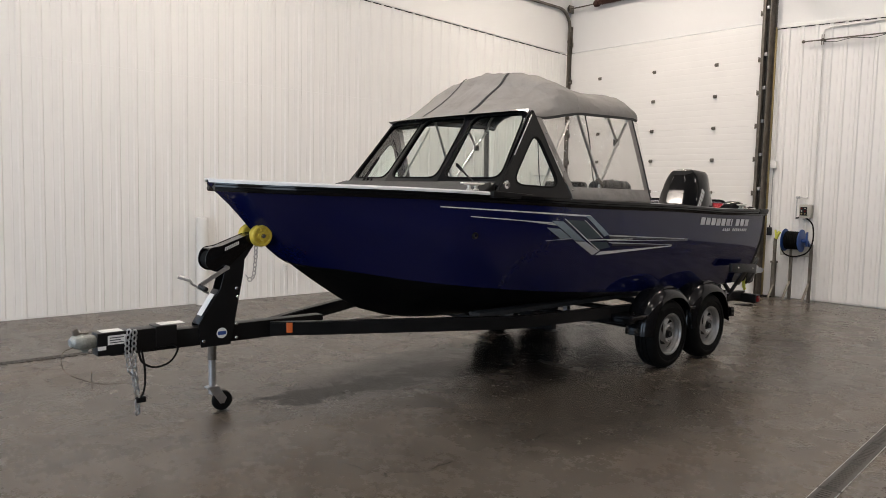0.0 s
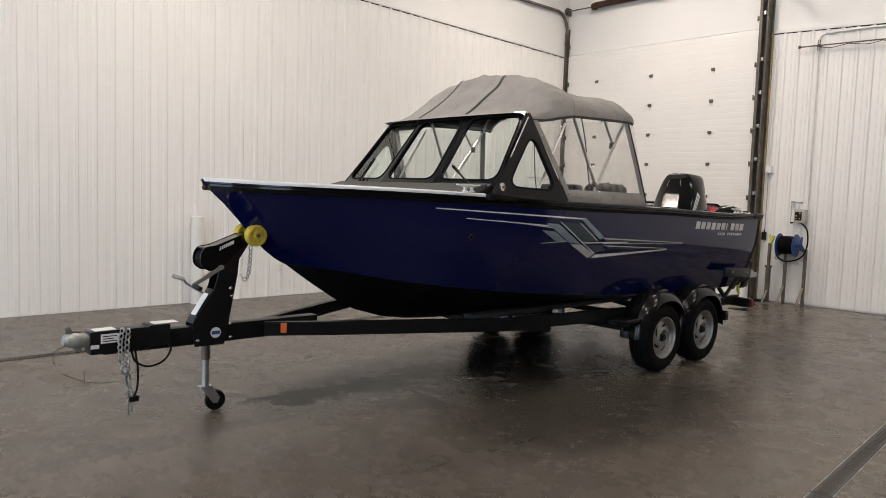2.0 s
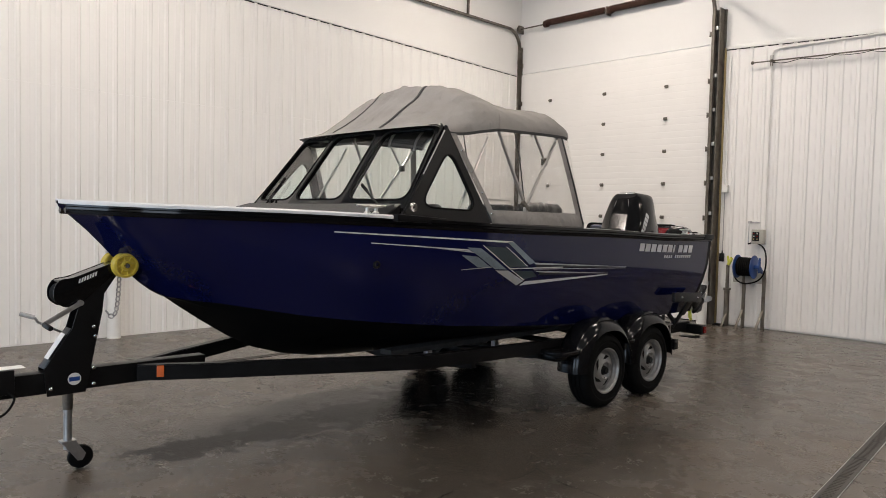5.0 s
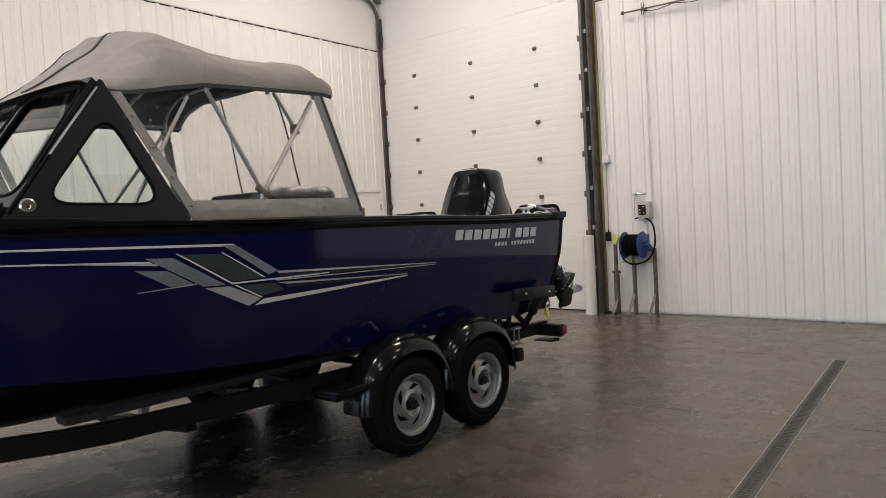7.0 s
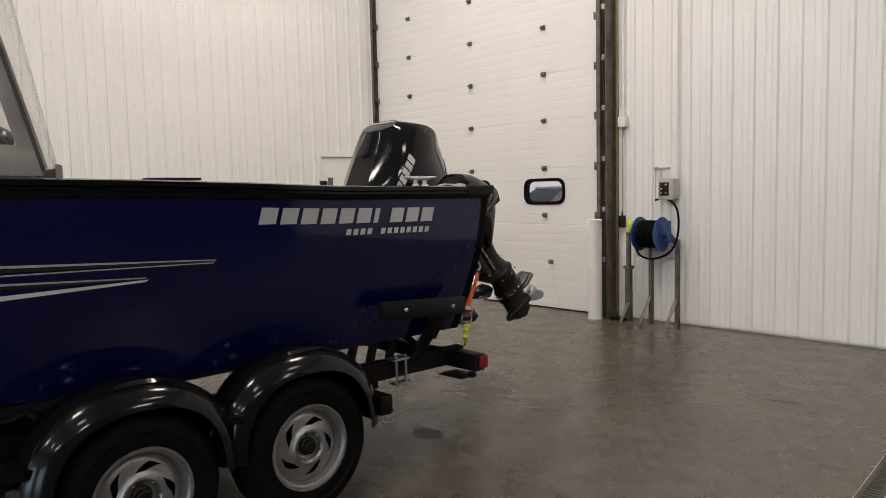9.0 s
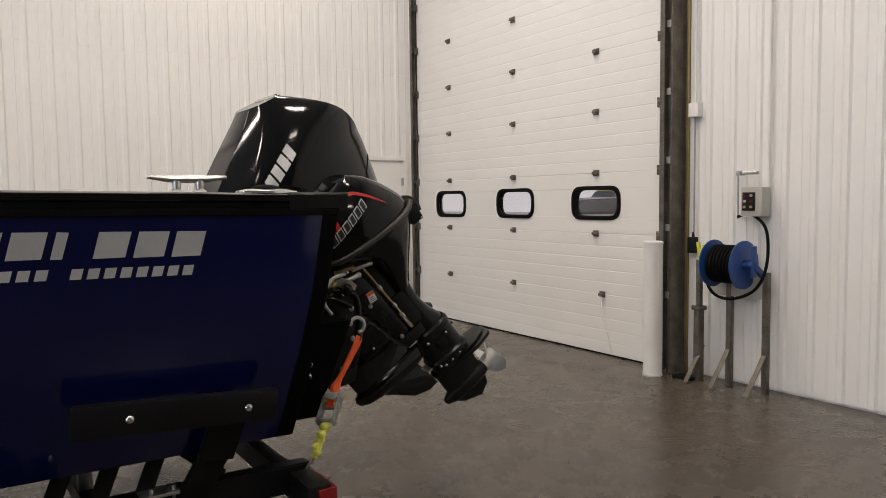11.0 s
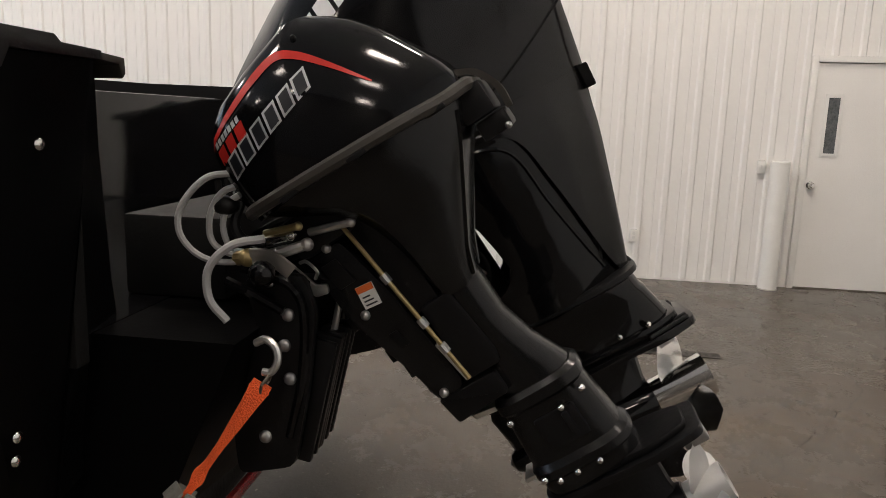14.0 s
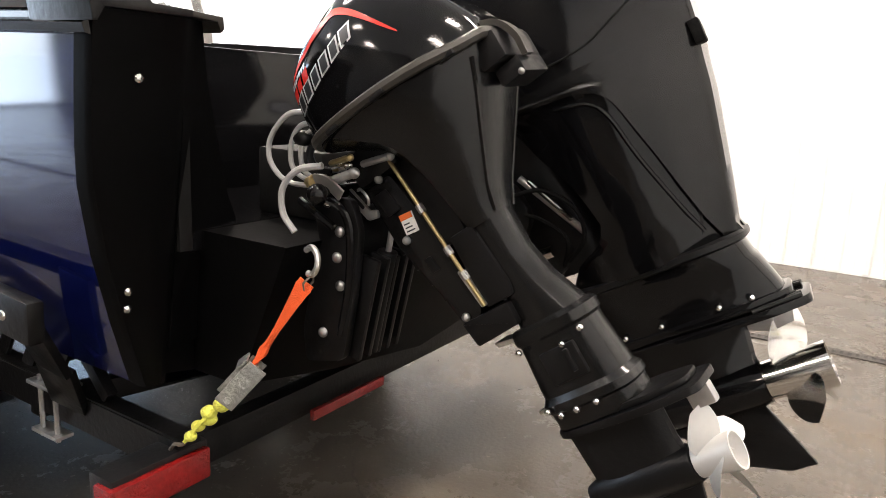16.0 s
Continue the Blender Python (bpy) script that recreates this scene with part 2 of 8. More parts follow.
def concrete():
    """Sealed concrete: cloudy base, brown stains, dampness and painted boat shade with dark mottles, pale scuffs,
    specks and hairline cracks.
    """
    m = material("sealed_concrete", (0.075, 0.0655, 0.0545), 0.27, vary=0.32, scale=0.8, bump=0.03, fine=55, rough_vary=0.08, tint=(0.066, 0.057, 0.046), spec=0.30)
    nt = m.node_tree
    b = nt.nodes["Principled BSDF"]
    ramp = [n for n in nt.nodes if n.bl_idname == "ShaderNodeValToRGB"][0]
    rough = [n for n in nt.nodes if n.bl_idname == "ShaderNodeMapRange"][0]
    co = [n for n in nt.nodes if n.bl_idname == "ShaderNodeTexCoord"][0].outputs["Object"]

    def calc(op, a, c):
        n = nt.nodes.new("ShaderNodeMath")
        n.operation = op
        for i, v in enumerate((a, c)):
            if isinstance(v, (int, float)):
                n.inputs[i].default_value = v
            else:
                nt.links.new(v, n.inputs[i])
        return n.outputs[0]

    def cloud(scale, detail=6, rough_n=0.6, warp=0.0, stretch=None):
        n = nt.nodes.new("ShaderNodeTexNoise")
        n.inputs["Scale"].default_value, n.inputs["Detail"].default_value, n.inputs["Roughness"].default_value = scale, detail, rough_n
        n.inputs["Distortion"].default_value = warp
        v = co
        if stretch:
            mp = nt.nodes.new("ShaderNodeMapping")
            mp.inputs["Rotation"].default_value, mp.inputs["Scale"].default_value = (0, 0, stretch[0]), (stretch[1], 1, 1)
            nt.links.new(co, mp.inputs["Vector"])
            v = mp.outputs[0]
        nt.links.new(v, n.inputs["Vector"])
        return n.outputs[0]

    def steep(v, lo, hi, top=1.0):
        n = nt.nodes.new("ShaderNodeMapRange")
        n.inputs["From Min"].default_value, n.inputs["From Max"].default_value, n.inputs["To Max"].default_value = lo, hi, top
        nt.links.new(v, n.inputs["Value"])
        return n.outputs[0]

    def over(fac, below, colour):
        n = nt.nodes.new("ShaderNodeMix")
        n.data_type = "RGBA"
        nt.links.new(fac, n.inputs["Factor"])
        nt.links.new(below, n.inputs[6])
        n.inputs[7].default_value = (*colour, 1)
        return n.outputs[2]

    def spots(rows):
        """Soft ellipses (cx, cy, rx, ry): 1 in the middle, 0 at the rim."""
        best = None
        for cx, cy, rx, ry in rows:
            mp = nt.nodes.new("ShaderNodeMapping")
            mp.inputs["Location"].default_value = (-cx / rx, -cy / ry, 0)
            mp.inputs["Scale"].default_value = (1 / rx, 1 / ry, 0)
            nt.links.new(co, mp.inputs["Vector"])
            ln = nt.nodes.new("ShaderNodeVectorMath")
            ln.operation = "LENGTH"
            nt.links.new(mp.outputs[0], ln.inputs[0])
            inside = calc("SUBTRACT", 1.0, ln.outputs["Value"])
            best = inside if best is None else calc("MAXIMUM", best, inside)
        return best

    col = over(steep(cloud(0.55, 5, 0.6, 0.6), 0.46, 0.62, 0.85), ramp.outputs[0], (0.080, 0.063, 0.047))
    col = over(steep(cloud(2.6, 8, 0.7, 0.3, (0.7, 3.5)), 0.56, 0.72, 0.5), col, (0.060, 0.039, 0.032))
    # One dark tint holds both floor dampness and the boat's soft shadow.
    damp_shade = steep(calc("ADD", spots(DAMP_SHADE), calc("MULTIPLY", calc("SUBTRACT", cloud(1.5, 5), 0.5), 1.4)), 0.05, 0.55)
    col = over(calc("MULTIPLY", damp_shade, 0.72), col, (0.034, 0.030, 0.025))
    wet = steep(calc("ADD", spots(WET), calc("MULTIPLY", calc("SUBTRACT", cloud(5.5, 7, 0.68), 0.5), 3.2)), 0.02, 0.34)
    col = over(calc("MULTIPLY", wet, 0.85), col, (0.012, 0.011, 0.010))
    pale = steep(calc("ADD", spots(SPLASH), calc("MULTIPLY", calc("SUBTRACT", cloud(14.0, 8, 0.75), 0.52), 4.0)), 0.1, 1.0)
    col = over(calc("MULTIPLY", pale, 0.28), col, (0.24, 0.215, 0.18))
    scuff = steep(cloud(2.2, 9, 0.78, 0.0, (1.0, 2.5)), 0.60, 0.78, 0.55)
    col = over(scuff, col, (0.17, 0.152, 0.127))
    col = over(steep(cloud(38.0, 3, 0.5), 0.66, 0.72, 0.5), col, (0.22, 0.18, 0.15))
    col = over(steep(cloud(27.0, 3, 0.5, 0.5), 0.68, 0.74, 0.6), col, (0.03, 0.027, 0.023))
    rust = steep(calc("ADD", spots(RUST), calc("MULTIPLY", calc("SUBTRACT", cloud(3.4, 7, 0.7), 0.5), 3.0)), 0.15, 1.1)
    col = over(calc("MULTIPLY", rust, 0.5), col, (0.100, 0.070, 0.038))
    vor = nt.nodes.new("ShaderNodeTexVoronoi")
    vor.feature = "DISTANCE_TO_EDGE"
    vor.inputs["Scale"].default_value = 0.33
    bend = nt.nodes.new("ShaderNodeVectorMath")
    bend.operation = "ADD"
    wob = nt.nodes.new("ShaderNodeVectorMath")
    wob.operation = "SCALE"
    wob.inputs[3].default_value = 0.35
    nz = nt.nodes.new("ShaderNodeTexNoise")
    nz.inputs["Scale"].default_value, nz.inputs["Detail"].default_value = 1.6, 8
    nt.links.new(co, nz.inputs["Vector"])
    nt.links.new(nz.outputs["Color"], wob.inputs[0])
    nt.links.new(co, bend.inputs[0])
    nt.links.new(wob.outputs[0], bend.inputs[1])
    nt.links.new(bend.outputs[0], vor.inputs["Vector"])
    crack = calc("MULTIPLY", calc("SUBTRACT", 1.0, steep(vor.outputs["Distance"], 0.0, 0.0022)), steep(cloud(0.7, 2), 0.46, 0.56, 0.75))
    col = over(crack, col, (0.022, 0.019, 0.016))
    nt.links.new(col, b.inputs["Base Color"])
    nt.links.new(calc("MULTIPLY", calc("SUBTRACT", 1.0, calc("MULTIPLY", calc("MAXIMUM", wet, calc("MULTIPLY", damp_shade, 0.6)), 0.8)), 0.26), b.inputs["Specular IOR Level"])
    rr = calc("SUBTRACT", calc("SUBTRACT", rough.outputs[0], calc("MULTIPLY", wet, 0.05)), calc("MULTIPLY", damp_shade, 0.04))
    rr = calc("ADD", rr, calc("MULTIPLY", calc("SUBTRACT", cloud(3.1, 8, 0.7), 0.5), 0.35))
    nt.links.new(calc("MAXIMUM", calc("ADD", rr, calc("MULTIPLY", pale, 0.2)), 0.12), b.inputs["Roughness"])
    return m


# Damp ground and the boat's soft shade painted as one, dark drips on it, and pale dried splashes: (x, y, half-width,
# half-length).
DAMP_SHADE = [(1.5, -1.6, 1.0, 2.0), (-0.3, -1.9, 0.75, 2.0), (0.1, 0.2, 1.1, 1.8), (0.6, 1.5, 0.5, 0.5), (-0.5, 2.0, 0.5, 0.35)]
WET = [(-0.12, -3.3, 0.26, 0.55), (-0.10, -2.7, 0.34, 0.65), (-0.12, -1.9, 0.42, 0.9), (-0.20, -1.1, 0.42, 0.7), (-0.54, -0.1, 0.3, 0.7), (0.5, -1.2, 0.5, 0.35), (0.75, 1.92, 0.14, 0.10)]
SPLASH = [(0.64, 3.2, 0.42, 0.30), (0.59, -2.6, 0.35, 0.12), (0.3, 2.9, 0.3, 0.2)]
# Rusty run-off along the drain.
RUST = [(3.05, 2.5, 0.34, 1.5), (3.2, 0.6, 0.36, 1.6), (3.38, -1.4, 0.36, 1.5), (-1.6, 3.6, 0.5, 0.7)]
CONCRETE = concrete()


# ---- building helpers ----
def thing(name, at, label, category, group="", kind=""):
    ob = new(name)
    ob.location = at
    ob.empty_display_size = 0.1
    ob.matrix_basis = Matrix.Translation(at)
    return tagged(ob, label, category, group, kind)


def finish(bm, smooth=35.0):
    bmesh.ops.remove_doubles(bm, verts=bm.verts, dist=1e-5)
    bmesh.ops.recalc_face_normals(bm, faces=bm.faces)
    for f in bm.faces:
        f.smooth = True
    for e in bm.edges:
        e.smooth = len(e.link_faces) == 2 and e.calc_face_angle(0) < radians(smooth)


def mesh_of(name, bm, mat, smooth=35.0):
    finish(bm, smooth)
    me = bpy.data.meshes.new(name)
    bm.to_mesh(me)
    bm.free()
    me.materials.append(mat)
    return me


def part(name, bm, mat, parent, label="", smooth=35.0):
    """Links a bmesh in world coordinates as one mesh under a thing or a part."""
    ob = new(name, mesh_of(name, bm, mat, smooth) if isinstance(bm, bmesh.types.BMesh) else bm)
    if parent is not None:
        ob.parent = parent
        ob.matrix_parent_inverse = world_of(parent).inverted()
    if label:
        tagged(ob, label)
    return ob


def world_of(ob):
    m = ob.matrix_basis.copy()
    if ob.parent is not None:
        m = world_of(ob.parent) @ ob.matrix_parent_inverse @ m
    return m


def solid(name, bm, mat, label, category, group="", kind="", smooth=35.0):
    """A top-level thing of one mesh."""
    return tagged(part(name, bm, mat, None, smooth=smooth), label, category, group, kind)


def B():
    return bmesh.new()


def box(bm, x0, x1, y0, y1, z0, z1, bevel=0.0, m=None, seg=2):
    r = bmesh.ops.create_cube(bm, size=1.0)
    v = r["verts"]
    bmesh.ops.scale(bm, vec=(x1 - x0, y1 - y0, z1 - z0), verts=v)
    bmesh.ops.translate(bm, vec=((x0 + x1) / 2, (y0 + y1) / 2, (z0 + z1) / 2), verts=v)
    if bevel:
        es = list({e for q in v for e in q.link_edges})
        r = bmesh.ops.bevel(bm, geom=es, offset=bevel, segments=seg, affect="EDGES", profile=0.6)
        v = list({q for f in r["faces"] for q in f.verts} | {q for q in v if q.is_valid})
    if m is not None:
        bmesh.ops.transform(bm, matrix=m, verts=[q for q in v if q.is_valid])
    return bm


def between(p0, p1):
    p0, p1 = Vector(p0), Vector(p1)
    q = (p1 - p0).to_track_quat("Z", "Y").to_matrix().to_4x4()
    return Matrix.Translation((p0 + p1) / 2) @ q, (p1 - p0).length


def cyl(bm, p0, p1, r0, r1=None, seg=16, bevel=0.0):
    m, length = between(p0, p1)
    r = bmesh.ops.create_cone(bm, cap_ends=True, segments=seg, radius1=r0, radius2=r0 if r1 is None else r1, depth=length, matrix=m)
    if bevel:
        es = list({e for v in r["verts"] for e in v.link_edges if any(len(f.verts) > 4 for f in e.link_faces)})
        bmesh.ops.bevel(bm, geom=es, offset=bevel, segments=2, affect="EDGES", profile=0.6)
    return bm


def beam(bm, p0, p1, w, h, bevel=0.004, up=(0, 0, 1)):
    """A rectangular bar from p0 to p1, w across and h along up."""
    p0, p1, up = Vector(p0), Vector(p1), Vector(up)
    d = (p1 - p0)
    length = d.length
    d.normalize()
    side = d.cross(up).normalized()
    top = side.cross(d).normalized()
    rot = Matrix((side, d, top)).transposed().to_4x4()
    return box(bm, -w / 2, w / 2, -length / 2, length / 2, -h / 2, h / 2, bevel, Matrix.Translation((p0 + p1) / 2) @ rot)


def loft(bm, rings, cap=True, closed=True):
    vs = [[bm.verts.new(p) for p in ring] for ring in rings]
    n = len(vs[0])
    for a, b in zip(vs, vs[1:]):
        for i in range(n if closed else n - 1):
            j = (i + 1) % n
            try:
                bm.faces.new((a[i], a[j], b[j], b[i]))
            except ValueError:
                pass
    if cap and closed:
        bm.faces.new(vs[0][::-1])
        bm.faces.new(vs[-1])
    return bm


def spline(pts, n=8):
    """A smooth run of points through the given ones."""
    pts = [Vector(p) for p in pts]
    if len(pts) < 3:
        return pts
    ext = [2 * pts[0] - pts[1], *pts, 2 * pts[-1] - pts[-2]]
    out = []
    for a, b, c, d in zip(ext, ext[1:], ext[2:], ext[3:]):
        for k in range(n):
            t = k / n
            out.append(0.5 * ((2 * b) + (c - a) * t + (2 * a - 5 * b + 4 * c - d) * t * t + (3 * b - a - 3 * c + d) * t ** 3))
    return [*out, pts[-1]]


def tube(bm, pts, r, seg=8, smooth=0):
    pts = spline(pts, smooth) if smooth else [Vector(p) for p in pts]
    rings = []
    d0 = (pts[1] - pts[0]).normalized()
    nrm = d0.orthogonal().normalized()
    for i, p in enumerate(pts):
        d = (pts[min(i + 1, len(pts) - 1)] - pts[max(i - 1, 0)]).normalized()
        nrm = (nrm - d * nrm.dot(d)).normalized()
        bi = d.cross(nrm)
        rad = r[i] if isinstance(r, (list, tuple)) else r
        rings.append([p + rad * (math.cos(a) * nrm + math.sin(a) * bi) for a in (2 * math.pi * k / seg for k in range(seg))])
    return loft(bm, rings)


def strip(bm, pts, w, th, across, smooth=0):
    """A flat strap along pts, w wide along across and th thick."""
    pts = spline(pts, smooth) if smooth else [Vector(p) for p in pts]
    ac = Vector(across).normalized()
    rings = []
    for i, p in enumerate(pts):
        d = (pts[min(i + 1, len(pts) - 1)] - pts[max(i - 1, 0)]).normalized()
        a = (ac - d * ac.dot(d)).normalized()
        n = d.cross(a)
        rings.append([p + a * w / 2 + n * th / 2, p - a * w / 2 + n * th / 2, p - a * w / 2 - n * th / 2, p + a * w / 2 - n * th / 2])
    return loft(bm, rings)


def prism(bm, poly, axis, a0, a1, bevel=0.0, m=None):
    """A flat outline drawn out along an axis; poly holds the two other coordinates in x, y, z order."""
    def put(p, a):
        return {"x": (a, p[0], p[1]), "y": (p[0], a, p[1]), "z": (p[0], p[1], a)}[axis]
    lo = [bm.verts.new(put(p, a0)) for p in poly]
    hi = [bm.verts.new(put(p, a1)) for p in poly]
    faces = [bm.faces.new(lo), bm.faces.new(hi[::-1])]
    for i in range(len(poly)):
        j = (i + 1) % len(poly)
        faces.append(bm.faces.new((lo[i], hi[i], hi[j], lo[j])))
    v = lo + hi
    bmesh.ops.recalc_face_normals(bm, faces=faces)
    if bevel:
        es = [e for e in {e for f in faces[:2] for e in f.edges}]
        r = bmesh.ops.bevel(bm, geom=es, offset=bevel, segments=2, affect="EDGES", profile=0.6)
        v = list({q for f in r["faces"] for q in f.verts} | {q for q in v if q.is_valid})
    if m is not None:
        bmesh.ops.transform(bm, matrix=m, verts=[q for q in v if q.is_valid])
    return bm


def rounded(poly, r, n=4):
    """The outline with its corners rounded."""
    out = []
    k = len(poly)
    for i in range(k):
        p, a, b = Vector(poly[i]), Vector(poly[i - 1]), Vector(poly[(i + 1) % k])
        rr = min(r, (a - p).length * 0.45, (b - p).length * 0.45)
        s, e = p + (a - p).normalized() * rr, p + (b - p).normalized() * rr
        for j in range(n + 1):
            t = j / n
            out.append(tuple((1 - t) ** 2 * s + 2 * t * (1 - t) * p + t * t * e))
    return out


def revolve(bm, prof, centre, axis="x", seg=24, m=None):
    """A ring of profile points (along, radius) turned about an axis through centre."""
    c = Vector(centre)
    rings = []
    for k in range(seg):
        a = 2 * math.pi * k / seg
        ring = []
        for s, r in prof:
            q = {"x": (s, r * math.cos(a), r * math.sin(a)), "y": (r * math.cos(a), s, r * math.sin(a)), "z": (r * math.cos(a), r * math.sin(a), s)}[axis]
            ring.append(c + Vector(q))
        rings.append(ring)
    rings.append(rings[0])
    vs = [[bm.verts.new(p) for p in ring] for ring in rings[:-1]]
    vs.append(vs[0])
    for a, b in zip(vs, vs[1:]):
        for i in range(len(prof) - 1):
            bm.faces.new((a[i], a[i + 1], b[i + 1], b[i]))
    if m is not None:
        bmesh.ops.transform(bm, matrix=m, verts=[v for ring in vs[:-1] for v in ring])
    return bm


def ball(bm, at, r, sx=1, sy=1, sz=1, u=12, v=8):
    bmesh.ops.create_uvsphere(bm, u_segments=u, v_segments=v, radius=r, matrix=Matrix.Translation(at) @ Matrix.Diagonal((sx, sy, sz, 1)))
    return bm


def interp(table, y):
    for (a, *va), (b, *vb) in zip(table, table[1:]):
        if y <= b:
            t = 0 if b == a else max(0.0, (y - a) / (b - a))
            return [p + (q - p) * t for p, q in zip(va, vb)]
    return list(table[-1][1:])


# ---- the hall ----
def slab(name, boxes, mat, label, category="wall"):
    bm = B()
    for b in boxes:
        box(bm, *b)
    return solid(name, bm, mat, label, category, kind="structure")


floor = slab("floor", [(XL - 0.4, XR + 0.4, YF - 0.4, YB + 0.235, -0.2, 0.0)], CONCRETE, "sealed grey-brown concrete floor with wet patches, scuffs and painted boat shade", "floor")
ceiling = slab("ceiling", [(XL - 0.3, XR + 0.3, YF - 0.3, YB + 0.3, ZC, ZC + 0.15)], WALL_UP, "plain white ceiling", "ceiling")
MD0, MD1, MDH = 5.145, 6.045, 2.08
LD0, LD1, LDH = -10.9, -7.1, 4.40
wall_left = slab("wall_left", [(XL - 0.25, XL - 0.014, YF, LD0, 0, ZC), (XL - 0.25, XL - 0.014, LD0, LD1, LDH, ZC), (XL - 0.25, XL - 0.014, LD1, MD0 - 0.05, 0, ZC), (XL - 0.25, XL - 0.014, MD0 - 0.05, MD1 + 0.05, MDH + 0.05, ZC), (XL - 0.25, XL - 0.014, MD1 + 0.05, YB + 0.235, 0, ZC), (XL - 0.25, XL - 0.2, MD0 - 0.05, MD1 + 0.05, 0, MDH + 0.05)], WALL_UP, "white hall wall lined with ribbed steel sheets, smooth above")
DX0, DX1, DTOP = -5.03, -0.88, 4.72
wall_back = slab("wall_back", [(DX1 + 0.03, XR, YB + 0.014, YB + 0.235, 0, ZC), (XL, DX1 + 0.03, YB - 0.03, YB + 0.235, DTOP + 0.02, ZC), (XL - 0.014, DX0 - 0.02, YB + 0.014, YB + 0.235, 0, DTOP + 0.02)], WALL_UP, "white hall wall beside and above the overhead door")
# Unseen wall; its dark colour keeps reflections on hull and motors low.
wall_right = slab("wall_right", [(XR, XR + 0.2, YF, YB + 0.235, 0, ZC)], WALL_DARK, "unseen hall wall, coloured dark to dim reflections")
wall_front = slab("wall_front", [(XL - 0.25, 0.0, YF - 0.2, YF, 0, ZC), (3.8, 6.2, YF - 0.2, YF, 0, ZC), (10.4, XR + 0.2, YF - 0.2, YF, 0, ZC), (0.0, 3.8, YF - 0.2, YF, 4.0, ZC), (6.2, 10.4, YF - 0.2, YF, 4.0, ZC)], WALL, "plain white hall wall with two open doorways")


def rib_sheet(width, z0, z1, facing):
    """One ribbed steel sheet; facing 'x': stands in the y direction and faces +x; 'y': stands along x and faces -y."""
    ribs = max(1, round(width / 0.2286))
    pitch = width / ribs
    front = []
    for k in range(ribs):
        s = k * pitch
        front += [(s, 0.0), (s + 0.085, 0.0), (s + 0.089, 0.003), (s + 0.097, 0.003), (s + 0.101, 0.0), (s + pitch - 0.072, 0.0), (s + pitch - 0.055, 0.015), (s + pitch - 0.017, 0.015), (s + pitch - 0.0005, 0.0)]
    out = front + [(width - 0.0005, -0.012), (0, -0.012)]
    bm = B()
    prism(bm, [(d, s) for s, d in out] if facing == "x" else [(s, -d) for s, d in out], "z", z0, z1)
    return mesh_of("ribbed_sheet", bm, WALL, 20)


PW = 0.9144
sheets = {}


def put_sheet(parent, facing, at, width, z0, z1):
    key = (facing, round(width, 3), z0, z1)
    if key not in sheets:
        sheets[key] = rib_sheet(width, z0, z1, facing)
    ob = part("ribbed_sheet", sheets[key], None, parent)
    ob.location = (XL, at, 0) if facing == "x" else (at, YB, 0)


SEAM = 3.22


def left_top(y):
    return 4.705 + 0.027 * (6.2 - y)


def back_top(x):
    return 4.635 - 0.0375 * (x + 0.43)


y = MD0 - 0.055
while y > YF:
    w = min(PW, y - YF)
    if y > LD0 and y - w < LD1:
        put_sheet(wall_left, "x", y - w, w, LDH, left_top(y))
    else:
        put_sheet(wall_left, "x", y - w, w, 0.02, SEAM)
        put_sheet(wall_left, "x", y - w, w, SEAM + 0.002, left_top(y))
    y -= PW
put_sheet(wall_left, "x", MD0 - 0.055, 1.143, MDH + 0.055, SEAM)
put_sheet(wall_left, "x", MD0 - 0.055, 1.143, SEAM + 0.002, left_top(6.2))
put_sheet(wall_left, "x", MD1 + 0.058, 0.13, 0.02, MDH + 0.05)
x = -0.66
while x < XR:
    w = min(PW, XR - x)
    put_sheet(wall_back, "y", x, w, 0.02, back_top(x + w))
    x += PW
bm = B()
beam(bm, (XL + 0.008, YF, left_top(YF) + 0.015), (XL + 0.008, 6.2, left_top(6.2) + 0.015), 0.04, 0.05, 0.004)
part("cap_trim", bm, PAINT_WHITE, wall_left)
# Black strip draws the shadow at the rib ends under the cap.
bm = B()
beam(bm, (XL - 0.001, LD1, left_top(LD1) - 0.016), (XL - 0.001, 6.2, left_top(6.2) - 0.016), 0.016, 0.016, 0.001)
part("foam_closure", bm, RUBBER, wall_left, "dark strip under the cap trim standing in for rib-end shadow")
bm = B()
box(bm, XL - 0.012, XL + 0.006, LD1, MD0 - 0.06, 0.0, 0.02)
part("base_angle", bm, PAINT_WHITE, wall_left)
bm = B()
beam(bm, (-0.66, YB - 0.008, back_top(-0.66) + 0.005), (XR, YB - 0.008, back_top(XR) + 0.005), 0.04, 0.06, 0.004)
part("cap_trim", bm, PAINT_WHITE, wall_back)
# Same drawn shadow line along the back wall's rib ends.
bm = B()
beam(bm, (-0.66, YB + 0.001, back_top(-0.66) - 0.030), (XR, YB + 0.001, back_top(XR) - 0.030), 0.016, 0.014, 0.001)
part("foam_closure", bm, RUBBER, wall_back, "dark strip under the cap trim standing in for rib-end shadow")
bm = B()
box(bm, -0.69, -0.665, YB - 0.02, YB + 0.012, 0, back_top(-0.66), 0.003)
part("edge_lath", bm, BRASS, wall_back, "yellowed edge strip beside the door post")


# Overhead door: sections with shallow ribs, three windows, hinges, tracks and a torsion spring.
big_door = thing("overhead_door", (-2.95, 6.26, 0), "closed white sectional overhead door with three small windows", "overhead door")
JOINTS = [0.012, 0.60, 1.197, 1.79, 2.385, 2.965, 3.54, 4.11, DTOP]
YD = 6.24


